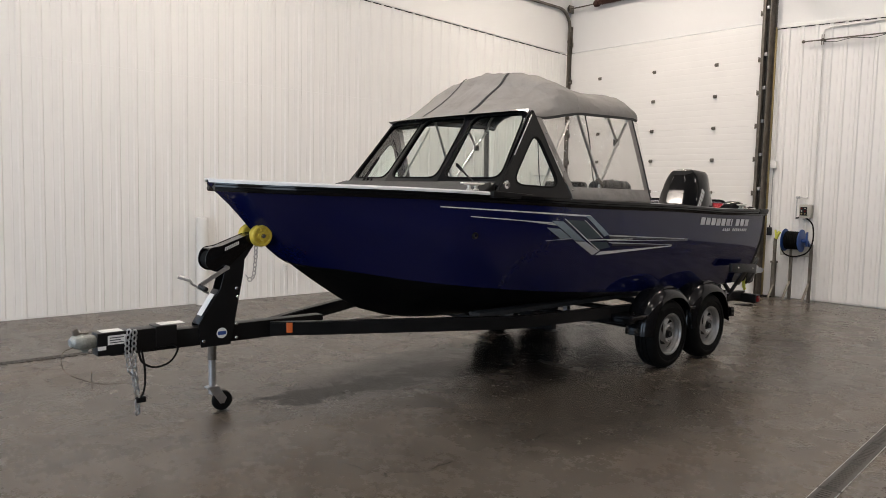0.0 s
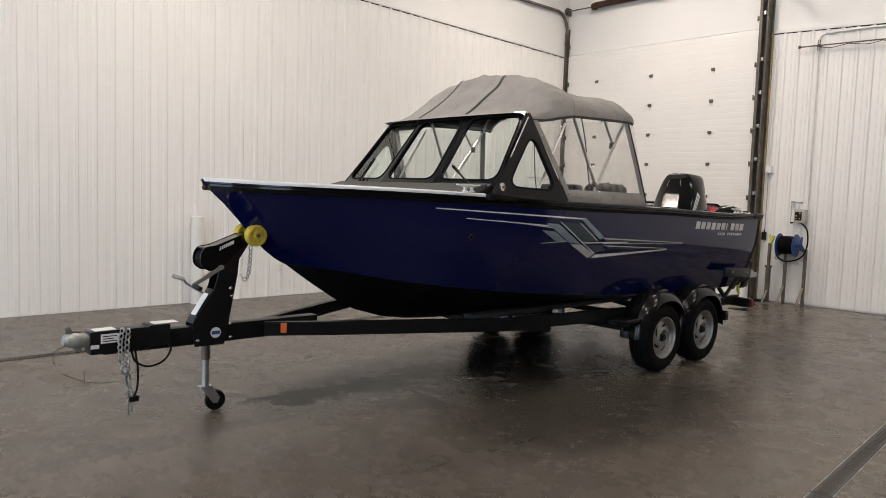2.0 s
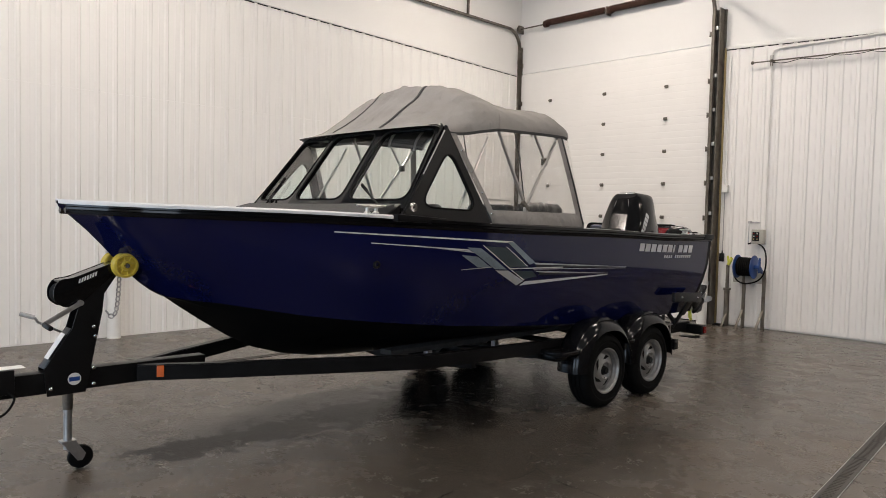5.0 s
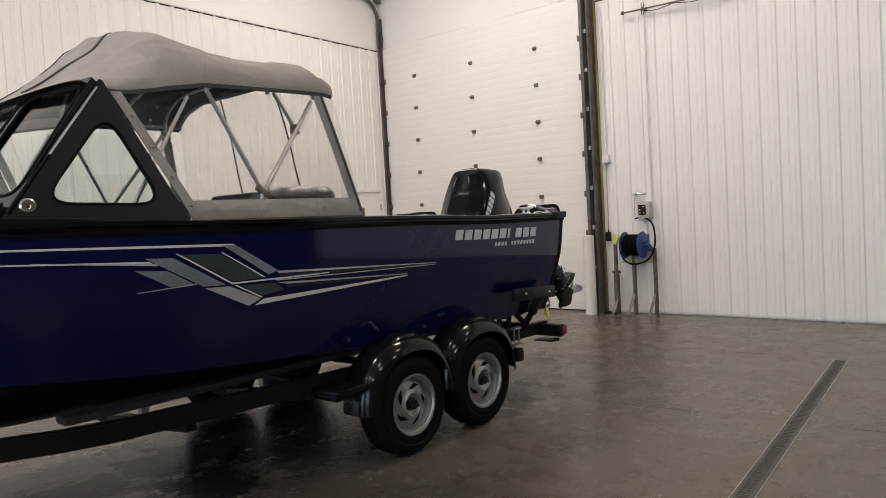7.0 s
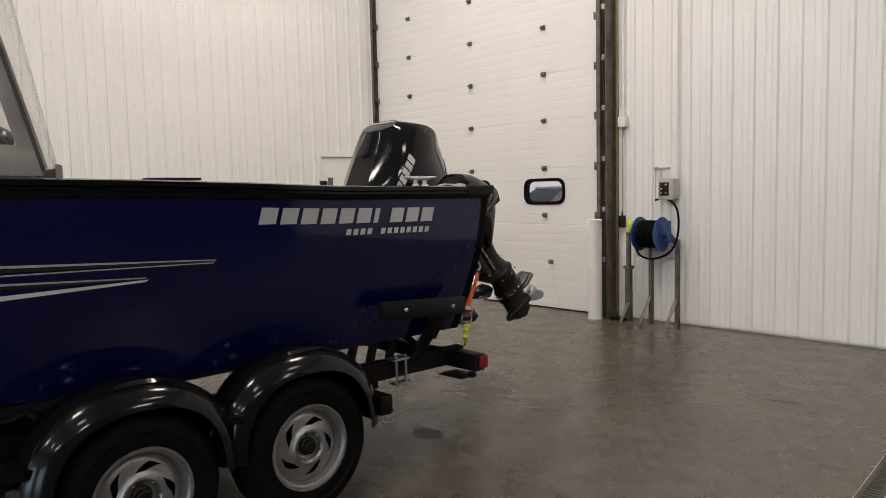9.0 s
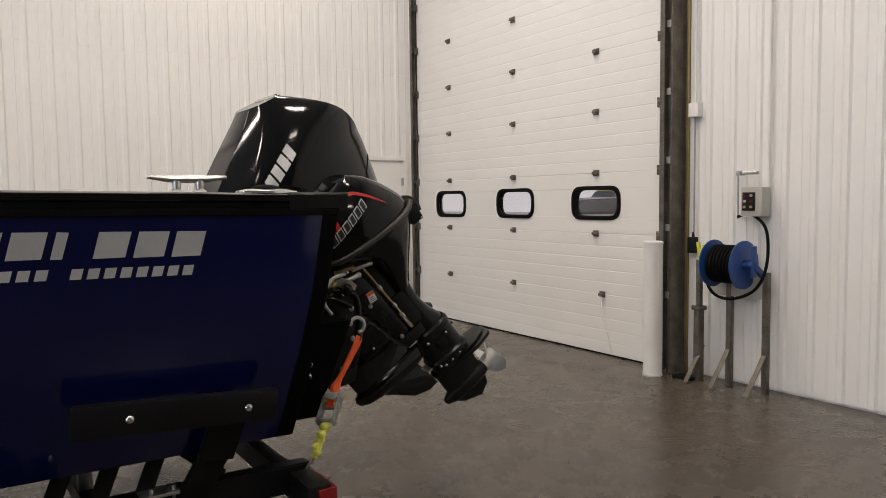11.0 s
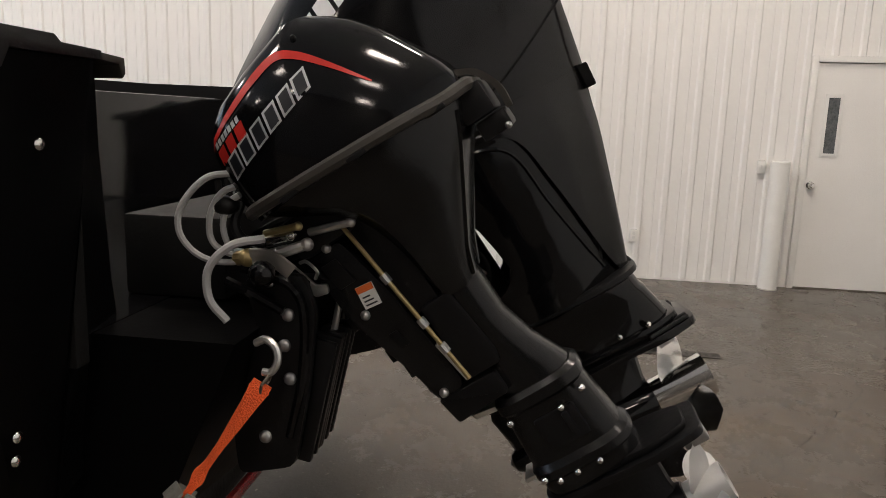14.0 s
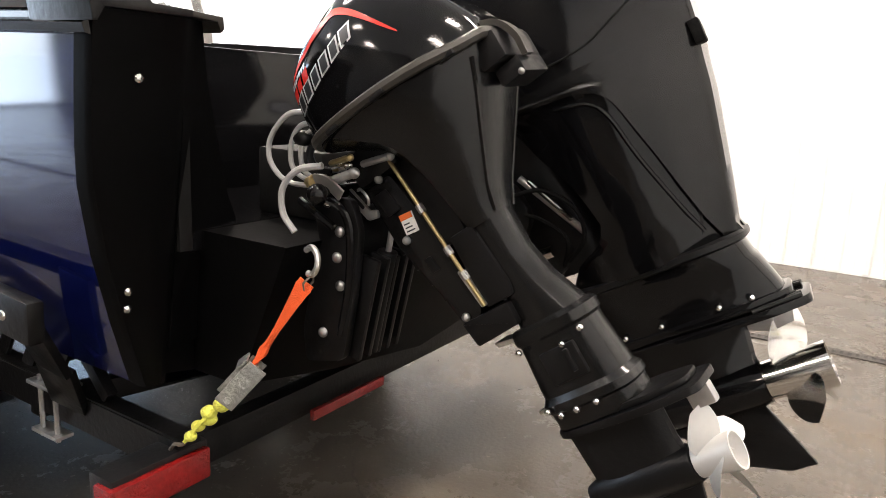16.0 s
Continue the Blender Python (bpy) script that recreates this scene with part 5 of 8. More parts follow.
def ws(x, t):
    """A point of the raked windshield: x across, t from base (0) to top (1)."""
    g = max(0.0, min(1.0, (abs(x) - 0.35) / 0.65))
    yb, yt = -2.335 + 0.075 * g, -1.865 + 0.085 * g
    zb, zt = 1.70, 2.345 - 0.008 * g
    wide = 1.03 - 0.125 * t
    return Vector((x * wide, yb + (yt - yb) * t, zb + (zt - zb) * t))


for x0, x1, nm in ((0.35, 1.0, "port"), (-0.35, 0.35, "centre"), (-1.0, -0.35, "starboard")):
    framed("windshield_panel", [ws(x0, 0.0), ws(x1, 0.0), ws(x1, 1.0), ws(x0, 1.0)], [0.10, 0.024 if x1 == 1.0 else 0.04, 0.04, 0.024 if x0 == -1.0 else 0.04], 0.032, 0.10, GLOSS_BLACK, WINDSHIELD, boat, "black-framed windshield panel")
for s in (1, -1):
    base_f, base_r, top = Vector((s * 1.04, -2.315, 1.662)), Vector((s * 1.085, -1.45, 1.632)), Vector((s * 0.905, -1.765, 2.34))
    quad = [base_f, base_r, top] if s > 0 else [base_r, base_f, top]
    framed("side_wing", quad, [0.088, 0.072, 0.092] if s > 0 else [0.088, 0.092, 0.072], 0.028, 0.14, SATIN_BLACK, WINDSHIELD, boat, "black side wing with a triangular window")
    bm = B()
    foot_p = Vector((s * 1.035, -2.27, 1.70))
    tube(bm, [foot_p, foot_p.lerp(top, 0.5), top], 0.015, 10)
    post = part("corner_post", bm, GLOSS_BLACK, boat)
    # Thin chrome tube imitates the glint on the black frame.
    bm = B()
    tube(bm, [foot_p.lerp(top, 0.42) + Vector((s * 0.012, -0.006, 0)), foot_p.lerp(top, 0.95) + Vector((s * 0.012, -0.006, 0))], 0.006, 8)
    part("bright_bead", bm, CHROME, post)
    bm = B()
    prism(bm, [(-2.36, 1.64), (-1.42, 1.615), (-1.42, 1.640), (-2.36, 1.69)], "x", s * 1.045 - 0.03, s * 1.045 + 0.03, 0.005)
    part("wing_base", bm, SATIN_BLACK, boat)
bm = B()
prism(bm, [(-2.43, 1.66), (-2.28, 1.66), (-2.27, 1.76), (-2.34, 1.71)], "x", -1.0, 1.0, 0.004)
part("windshield_coaming", bm, SATIN_BLACK, boat)
bm = B()
prism(bm, [(-2.62, 1.675), (-2.345, 1.675), (-2.30, 1.76)], "x", -1.0, 0.98, 0.004)
part("deck_cover", bm, CARPET, boat, "dark grey panel at the windshield's foot")
# Wipers, one in front of each outer pane.
for x0, x1, up in ((0.80, 0.55, 0.24), (-0.62, -0.70, 0.20)):
    out = Vector((0, -0.03, 0.012))
    bm = B()
    base, tip = ws(x0, 0.03) + out, ws(x1, up) + out
    tube(bm, [base, base.lerp(tip, 0.5) + out * 0.5, tip], [0.008, 0.007, 0.010], 8)
    ball(bm, base, 0.018)
    wip = part("wiper", bm, BLACK_PLASTIC, boat)
    bm = B()
    beam(bm, tip.lerp(base, -0.25), tip.lerp(base, 0.12), 0.014, 0.024, 0.004) if x0 > 0 else beam(bm, ws(-0.71, 0.02) + out * 0.9, ws(-0.73, 0.42) + out * 0.9, 0.012, 0.022, 0.003)
    part("wiper_blade", bm, RUBBER, wip)
# Badge on the wing and cleats on the gunwale.
bm = B()
revolve(bm, [(0.0, 0.0), (0.012, 0.012), (0.014, 0.028), (0.008, 0.036), (0.0, 0.038)], (1.035, -2.19, 1.735), "x", 18)
part("wing_vent", bm, CHROME, boat, "round chrome vent")


def cleat(x, y, z):
    ob = part("cleat", cleat_bm(x, y, z), CLEAT_STEEL, boat, "stainless steel cleat")
    return ob


def cleat_bm(x, y, z):
    bm = B()
    for d in (-0.035, 0.035):
        revolve(bm, [(0.0, 0.0), (0.0, 0.024), (0.008, 0.022), (0.014, 0.012), (0.04, 0.013), (0.045, 0.0)], (x, y + d, z), "z", 12)
    tube(bm, [(x, y - 0.12, z + 0.052), (x, y - 0.06, z + 0.046), (x, y, z + 0.045), (x, y + 0.06, z + 0.046), (x, y + 0.12, z + 0.052)], [0.006, 0.011, 0.013, 0.011, 0.006], 8)
    return bm


cleat(1.035, -2.55, 1.69)
cleat(1.10, 1.60, 1.572)
cleat(-1.10, 1.60, 1.572)
for s in (1, -1):
    bm = B()
    revolve(bm, [(0.0, 0.0), (0.0, 0.062), (0.012, 0.060), (0.018, 0.045), (0.022, 0.0)], (0, 0, 0), "z", 24, Matrix.Translation((s * 1.085, 1.86, 1.568)) @ Matrix.Diagonal((0.75, 1.75, 1, 1)))
    rhp = part("rod_holder", bm, CHROME, boat, "flush oval rod holder with a black cap")
    bm = B()
    ball(bm, (s * 1.085, 1.857, 1.585), 0.034, 1.0, 1.5, 0.5)
    part("cap", bm, RUBBER, rhp)
bm = B()
box(bm, 1.02, 1.10, 0.12, 0.34, 1.600, 1.612, 0.004)
part("gunwale_track", bm, BLACK_PLASTIC, boat)
bm = B()
box(bm, 1.03, 1.06, 0.98, 1.01, 1.57, 1.61, 0.004)
part("deck_latch", bm, BLACK_PLASTIC, boat)

# Seats, console and wheel behind the windshield.
def boat_seat(x, y):
    bm = B()
    box(bm, x - 0.26, x + 0.26, y - 0.24, y + 0.22, 1.30, 1.42, 0.045, seg=4)
    st = part("boat_seat", bm, SEAT_VINYL, boat, "dark patterned vinyl seat on a pedestal")
    bm = B()
    cyl(bm, (x, y, 0.96), (x, y, 1.31), 0.04, seg=14)
    cyl(bm, (x, y, 0.96), (x, y, 0.98), 0.13, seg=20, bevel=0.005)
    part("pedestal", bm, ALU, st)
    bm = B()
    box(bm, x - 0.25, x + 0.25, y + 0.16, y + 0.29, 1.40, 1.80, 0.055, seg=4)
    part("backrest", bm, SEAT_VINYL, st)


boat_seat(0.42, -0.95)
boat_seat(-0.50, -0.95)
bm = B()
box(bm, -0.80, 0.80, -0.15, 0.25, 0.962, 1.50, 0.03)
bench = part("rear_bench", bm, BLACK_PLASTIC, boat)
for x0, ya, yb, sd in ((0.86, -0.85, -0.31, 0.0), (-0.86, -0.85, -0.31, 2.0)):
    bm = B()
    rings = []
    for k in range(15):
        yy = ya + (yb - ya) * k / 14
        r = 0.066 * (1 - 0.25 * abs(k / 7 - 1) ** 3) + 0.008 * math.sin(k * 2.1 + sd)
        rings.append([(x0 + r * 1.1 * math.cos(a), yy, 1.750 + r * (1 + 0.12 * math.sin(5 * a + k)) * math.sin(a)) for a in (2 * math.pi * j / 14 for j in range(14))])
    loft(bm, rings)
    part("rolled_pad", bm, SEAT_VINYL, bench, "glossy rolled dark cover", smooth=70)
for x0, x1 in ((-0.80, -0.42), (0.42, 0.80)):
    bm = B()
    prism(bm, [(-2.05, 1.05), (-1.65, 1.0), (-1.62, 1.45), (-1.80, 1.66), (-2.15, 1.66)], "x", x0, x1, 0.02)
    part("console", bm, BLACK_PLASTIC, boat)
bm = B()
revolve(bm, [(0.018 * math.cos(a), 0.17 + 0.018 * math.sin(a)) for a in (2 * math.pi * k / 8 for k in range(9))], (0, 0, 0), "y", 24, Matrix.Translation((-0.60, -1.56, 1.62)) @ pose(0, 0, 0, -35, 0, 0))
for a in (90, 210, 330):
    tube(bm, [(-0.60, -1.56, 1.62), Vector((-0.60, -1.56, 1.62)) + pose(0, 0, 0, -35, 0, 0).to_3x3() @ Vector((0.17 * math.cos(radians(a)), 0, 0.17 * math.sin(radians(a))))], 0.012, 6)
tube(bm, [(-0.60, -1.56, 1.62), (-0.60, -1.72, 1.52)], 0.025, 8)
part("steering_wheel", bm, RUBBER, boat)


# ---- the canvas top ----
top = thing("canvas_top", (0, -1, 1.63), "grey canvas convertible top with clear vinyl side curtains", "boat top")
CROWN = [(-1.86, 2.323, 2.335, 0.905, 1.173), (-1.75, 2.416, 2.3, 0.912, 1.175), (-1.64, 2.522, 2.3, 0.92, 1.146), (-1.52, 2.638, 2.318, 0.93, 1.101), (-1.42, 2.74, 2.338, 0.94, 1.061), (-1.32, 2.769, 2.354, 0.947, 1.048), (-1.25, 2.761, 2.366, 0.95, 1.026), (-1.15, 2.721, 2.372, 0.95, 0.94), (-1.0, 2.683, 2.376, 0.95, 0.807), (-0.7, 2.65, 2.384, 0.95, 0.593), (-0.48, 2.65, 2.388, 0.95, 0.468), (-0.4, 2.626, 2.388, 0.948, 0.446), (-0.33, 2.56, 2.38, 0.94, 0.477)]


def dome_edge(sn):
    """Where the bulging front panel is sewn to the flat rear panel."""
    return -1.235 + 0.30 * max(0.0, sn) ** 1.6


def canopy_point(row, k, n):
    y, zc, zl, w, e = row
    a = math.pi * k / n
    c, sn = math.cos(a), math.sin(a)
    fold = 1.0 + 1.4 * max(0.0, min(1.0, (-1.15 - y) / 0.25))
    wob = 0.006 * noise.noise(Vector((y * 6, c * 3, 1.7))) + 0.0065 * fold * noise.noise(Vector((y * 3 + c * 4, c * 15 - y * 3, 5.1))) + 0.0035 * noise.noise(Vector((y * 14 + c * 11, c * 24, 8.3)))
    wob *= max(0.0, min(1.0, (y + 1.85) / 0.2))
    wob -= 0.004 * math.sin(math.pi * max(0.0, min(1.0, (y + 1.22) / 0.74)))
    wob += 0.009 * max(0.0, min(1.0, 0.5 + (dome_edge(sn) - y) / 0.03))
    return Vector((w * math.copysign(abs(c) ** e, c), y + (0.03 * sn if y > -0.36 else 0) - 0.07 * sn * max(0.0, (-1.5 - y) / 0.3), zl + (zc - zl) * sn ** (0.95) + wob * 1.5 * sn ** 0.5))


rows = [r for r in CROWN]
dense = []
ys = [CROWN[0][0] + (CROWN[-1][0] - CROWN[0][0]) * k / 80 for k in range(81)]
for yq in ys:
    dense.append((yq, *smooth_of(CROWN, yq)))
bm = B()
loft(bm, [[canopy_point(r, k / 2, 40) for k in range(81)] for r in dense], closed=False)
bmesh.ops.solidify(bm, geom=bm.faces[:], thickness=0.006)
part("canvas_roof", bm, CANVAS, top, "taut grey canvas roof", smooth=60)
bm = B()
tube(bm, [canopy_point(dense[-1], k, 40) + Vector((0, 0.004, 0)) for k in range(41)], 0.012, 6)
part("rear_hem", bm, CANVAS, top)
for s in (1, -1):
    bm = B()
    strip(bm, [Vector((s * (r[3] + 0.005), r[0], r[2] - 0.004)) for r in dense[4:]], 0.022, 0.01, (0, 0, 1))
    part("lower_hem", bm, CANVAS_DARK, top, "dark zip hem")
for side, w in ((1, 0.022), (-1, 0.006)):
    seam = []
    for r in dense[1:25]:
        x = 0.31 - 0.03 * (r[0] + 1.8) / 0.44
        a = math.acos((x / r[3]) ** (1 / r[4]))
        seam.append(canopy_point(r, 40 * (a if side > 0 else math.pi - a) / math.pi, 40) + Vector((0, -0.003, 0.006)))
    bm = B()
    strip(bm, seam, w, 0.006, (1, 0.2, 0))
    part("zip_seam", bm, CANVAS_DARK, top, "black zip seam over the roof")
bm = B()
run = []
for k in range(61):
    yq = dome_edge(math.sin(math.pi * k / 60)) + 0.008
    run.append(canopy_point((yq, *smooth_of(CROWN, yq)), k, 60) + Vector((0, 0, 0.001)))
tube(bm, run, 0.003, 6)
part("bow_seam", bm, CANVAS, top)
for s in (1, -1):
    for k in range(0, 9):
        bm = B()
        q = ws(s * (0.15 + 0.8 * k / 8), 1.0) + Vector((0, -0.012, -0.005))
        ball(bm, q, 0.008, u=8, v=5)
        part("snap", bm, CHROME, top)


def sheet_between(a, b, n, bulge, mat, name, parent, seed, label="", thick=0.002):
    """A slack sheet between two runs of points."""
    bm = B()
    rows = []
    for i in range(n + 1):
        t = i / n
        row = []
        for p, q in zip(a, b):
            v = p.lerp(q, t)
            v.x += bulge * math.sin(math.pi * t) * (1 + 1.2 * noise.noise(Vector((v.y * 4, v.z * 4, seed)))) + 0.35 * bulge * noise.noise(Vector((v.y * 11, v.z * 9, seed + 3))) * math.sin(math.pi * t)
            row.append(v)
        rows.append(row)
    loft(bm, rows, closed=False)
    if thick:
        bmesh.ops.solidify(bm, geom=bm.faces[:], thickness=thick)
    ob = part(name, bm, mat, parent, label, smooth=70)
    return ob


for s in (1, -1):
    fr_t, fr_b = Vector((s * 0.915, -1.74, 2.30)), Vector((s * 1.085, -1.44, 1.66))
    re_t, re_b = Vector((s * 0.95, -0.425, 2.378)), Vector((s * 1.085, -0.265, 1.64))
    n = 24
    top_run = [fr_t.lerp(re_t, k / n) for k in range(n + 1)]
    low_run = [fr_b.lerp(re_b, k / n) for k in range(n + 1)]
    band_run = [a.lerp(b, 0.125) for a, b in zip(low_run, top_run)]
    cur = sheet_between(band_run, top_run, 16, s * 0.012, CLEAR_VINYL, "side_curtain", top, 2.0 + s, "clear vinyl side curtain", 0)
    cur.visible_shadow = False
    sheet_between([v + Vector((s * 0.012, 0, -0.02)) for v in low_run], [v + Vector((s * 0.003, 0, 0.0)) for v in band_run], 6, s * 0.01, CANVAS, "curtain_band", top, 5.0, "grey canvas band at the curtain's foot", 0.004)
    bm = B()
    strip(bm, [re_t + Vector((s * 0.004, -0.02, 0.0)), re_t.lerp(re_b, 0.5) + Vector((s * 0.01, -0.02, 0)), re_b + Vector((s * 0.008, -0.02, 0))], 0.075, 0.005, (0, 1, 0.2), 6)
    part("curtain_edge", bm, CANVAS, top, "grey canvas curtain edge")
    bm = B()
    tube(bm, [re_t + Vector((s * 0.008, 0.0, 0)), re_t.lerp(re_b, 0.5) + Vector((s * 0.016, 0.0, 0)), re_b + Vector((s * 0.014, 0, 0))], 0.008, 6, smooth=5)
    part("edge_zip", bm, CANVAS_DARK, top)
    bm = B()
    strip(bm, [fr_t + Vector((s * 0.006, 0.03, 0)), fr_b + Vector((s * 0.012, 0.03, 0))], 0.05, 0.005, (0, 1, 0.3))
    part("front_edge", bm, CANVAS, top)
    for k in range(4):
        bm = B()
        q = fr_t.lerp(fr_b, 0.2 + 0.24 * k) + Vector((s * 0.014, 0.03, 0))
        ball(bm, q, 0.009, u=8, v=6)
        part("snap", bm, CHROME, top)
    # Frame tubes.
    def rod(p, q, r, nm="frame_tube"):
        bm = B()
        tube(bm, [p, q], r, 10)
        part(nm, bm, ALU, top)
    foot = Vector((s * 0.98, -0.92, 1.785))
    rod(foot, (s * 0.93, -1.214, 2.362), 0.0135)
    rod(foot + Vector((0, 0.0, -0.02)), (s * 0.93, -0.48, 2.338), 0.0135)
    rod((s * 0.935, -0.626, 2.17), (s * 0.935, -0.765, 2.37), 0.0115)
    rod(foot, foot + Vector((0, -0.02, -0.14)), 0.0115)
    rod(foot + Vector((0, 0.02, -0.02)), foot + Vector((0, 0.03, -0.14)), 0.010)
    bm = B()
    beam(bm, foot + Vector((0, -0.035, 0.03)), foot + Vector((0, 0.045, -0.035)), 0.03, 0.034, 0.006)
    part("foot_hinge", bm, STEEL_DARK, top)
    rod((s * 0.96, -1.68, 1.72), (s * 0.925, -1.32, 2.30), 0.011)
    bm = B()
    box(bm, s * 0.93 - 0.018, s * 0.93 + 0.018, -0.645, -0.595, 2.13, 2.19, 0.006)
    part("knuckle", bm, STEEL_DARK, top)
    bm = B()
    box(bm, s * 0.98 - 0.022, s * 0.98 + 0.022, -0.93, -0.83, 1.60, 1.68, 0.008)
    part("foot_mount", bm, STEEL_DARK, top)
for yb in (-1.235, -0.46, -0.80):
    bm = B()
    zc, zl, wd, ee = smooth_of(CROWN, yb)
    row = (yb, zc - 0.035, 2.355, 0.925, ee)
    tube(bm, [canopy_point(row, k, 40) for k in range(41)], 0.0125, 8)
    part("frame_bow", bm, ALU, top)
# Dark lining under the roof and the clear aft curtain with its two zips.
bm = B()
loft(bm, [[canopy_point(r, k, 40) + Vector((0, 0, -0.016)) for k in range(2, 39)] for r in dense[9:-1]], closed=False)
part("roof_lining", bm, LINING, top, "dark lining under the canvas roof", smooth=60)
upper = [canopy_point(dense[-1], k, 40) + Vector((0, 0.006, 0)) for k in range(41)]


def aft_foot(x):
    ax = abs(x) / 0.95
    return Vector((x * 1.14, -0.085 - 0.14 * ax ** 4, 1.615))


foot_run = [aft_foot(p.x) for p in upper]
aft = sheet_between(upper, foot_run, 14, 0.0, CLEAR_VINYL, "aft_curtain", top, 9.0, "clear vinyl aft curtain with two zips", 0)
aft.visible_shadow = False
for xz in (0.30, -0.36):
    a = min(upper, key=lambda p: abs(p.x - xz))
    bm = B()
    tube(bm, [a + Vector((0, 0.006, 0)), a.lerp(aft_foot(xz), 0.35) + Vector((0.012, 0.006, 0)), a.lerp(aft_foot(xz), 0.7) + Vector((-0.01, 0.006, 0)), aft_foot(xz) + Vector((0, 0.006, 0))], 0.006, 6, smooth=5)
    part("curtain_zip", bm, CANVAS_DARK, aft)
bm = B()
strip(bm, [p + Vector((0, 0.004, 0.02)) for p in foot_run], 0.06, 0.005, (0, 0, 1))
part("aft_band", bm, CANVAS, aft, "grey canvas band")


# ---- the trailer ----
trailer = thing("boat_trailer", (0, 0.3, 0), "charcoal tandem-axle boat trailer carrying the boat", "trailer")


WHEEL_Y = (-0.018, 0.748)


def rail_z(y):
    return interp([(-5.0, 0.655), (-3.65, 0.632), (-1.98, 0.628), (0.0, 0.565), (2.1, 0.535)], y)[0]


bm = B()
beam(bm, (0, -4.78, 0.64), (0, -3.2, 0.63), 0.10, 0.13, 0.008)
tongue = part("tongue", bm, TRAILER, trailer)
for s in (1, -1):
    bm = B()
    pts = [(s * 0.05, -3.66), (s * 0.28, -3.26), (s * 0.66, -2.52), (s * 0.90, -2.06), (s * 0.95, -1.86), (s * 0.95, -0.6), (s * 0.95, 0.7), (s * 0.95, 2.03)]
    rings = []
    for i, (px, py) in enumerate(pts):
        a, b = Vector(pts[max(i - 1, 0)]), Vector(pts[min(i + 1, len(pts) - 1)])
        d = (b - a).normalized()
        n = Vector((d.y, -d.x)) * 0.032
        z = rail_z(py)
        h = 0.052
        rings.append([(px + n.x, py + n.y, z - h), (px + n.x, py + n.y, z + h), (px - n.x, py - n.y, z + h), (px - n.x, py - n.y, z - h)])
    loft(bm, rings)
    bmesh.ops.bevel(bm, geom=[e for e in bm.edges if abs((e.verts[0].co - e.verts[1].co).y) > 0.2], offset=0.006, segments=2, affect="EDGES")
    part("side_rail", bm, TRAILER, trailer, smooth=40)
for yy, zz in ((-1.45, 0.545), (-0.62, 0.52), (1.35, 0.48)):
    bm = B()
    for s in (1, -1):
        beam(bm, (s * 0.95, yy, zz), (0, yy, zz - 0.10), 0.06, 0.07, 0.005)
    part("cross_member", bm, TRAILER, trailer)
for yy in WHEEL_Y:
    bm = B()
    cyl(bm, (-1.06, yy, 0.36), (1.06, yy, 0.36), 0.033, seg=14)
    for s in (1, -1):
        beam(bm, (s * 0.93, yy - 0.02, 0.36), (s * 0.93, yy + 0.20, 0.52), 0.05, 0.07, 0.005)
    part("axle", bm, TRAILER, trailer)
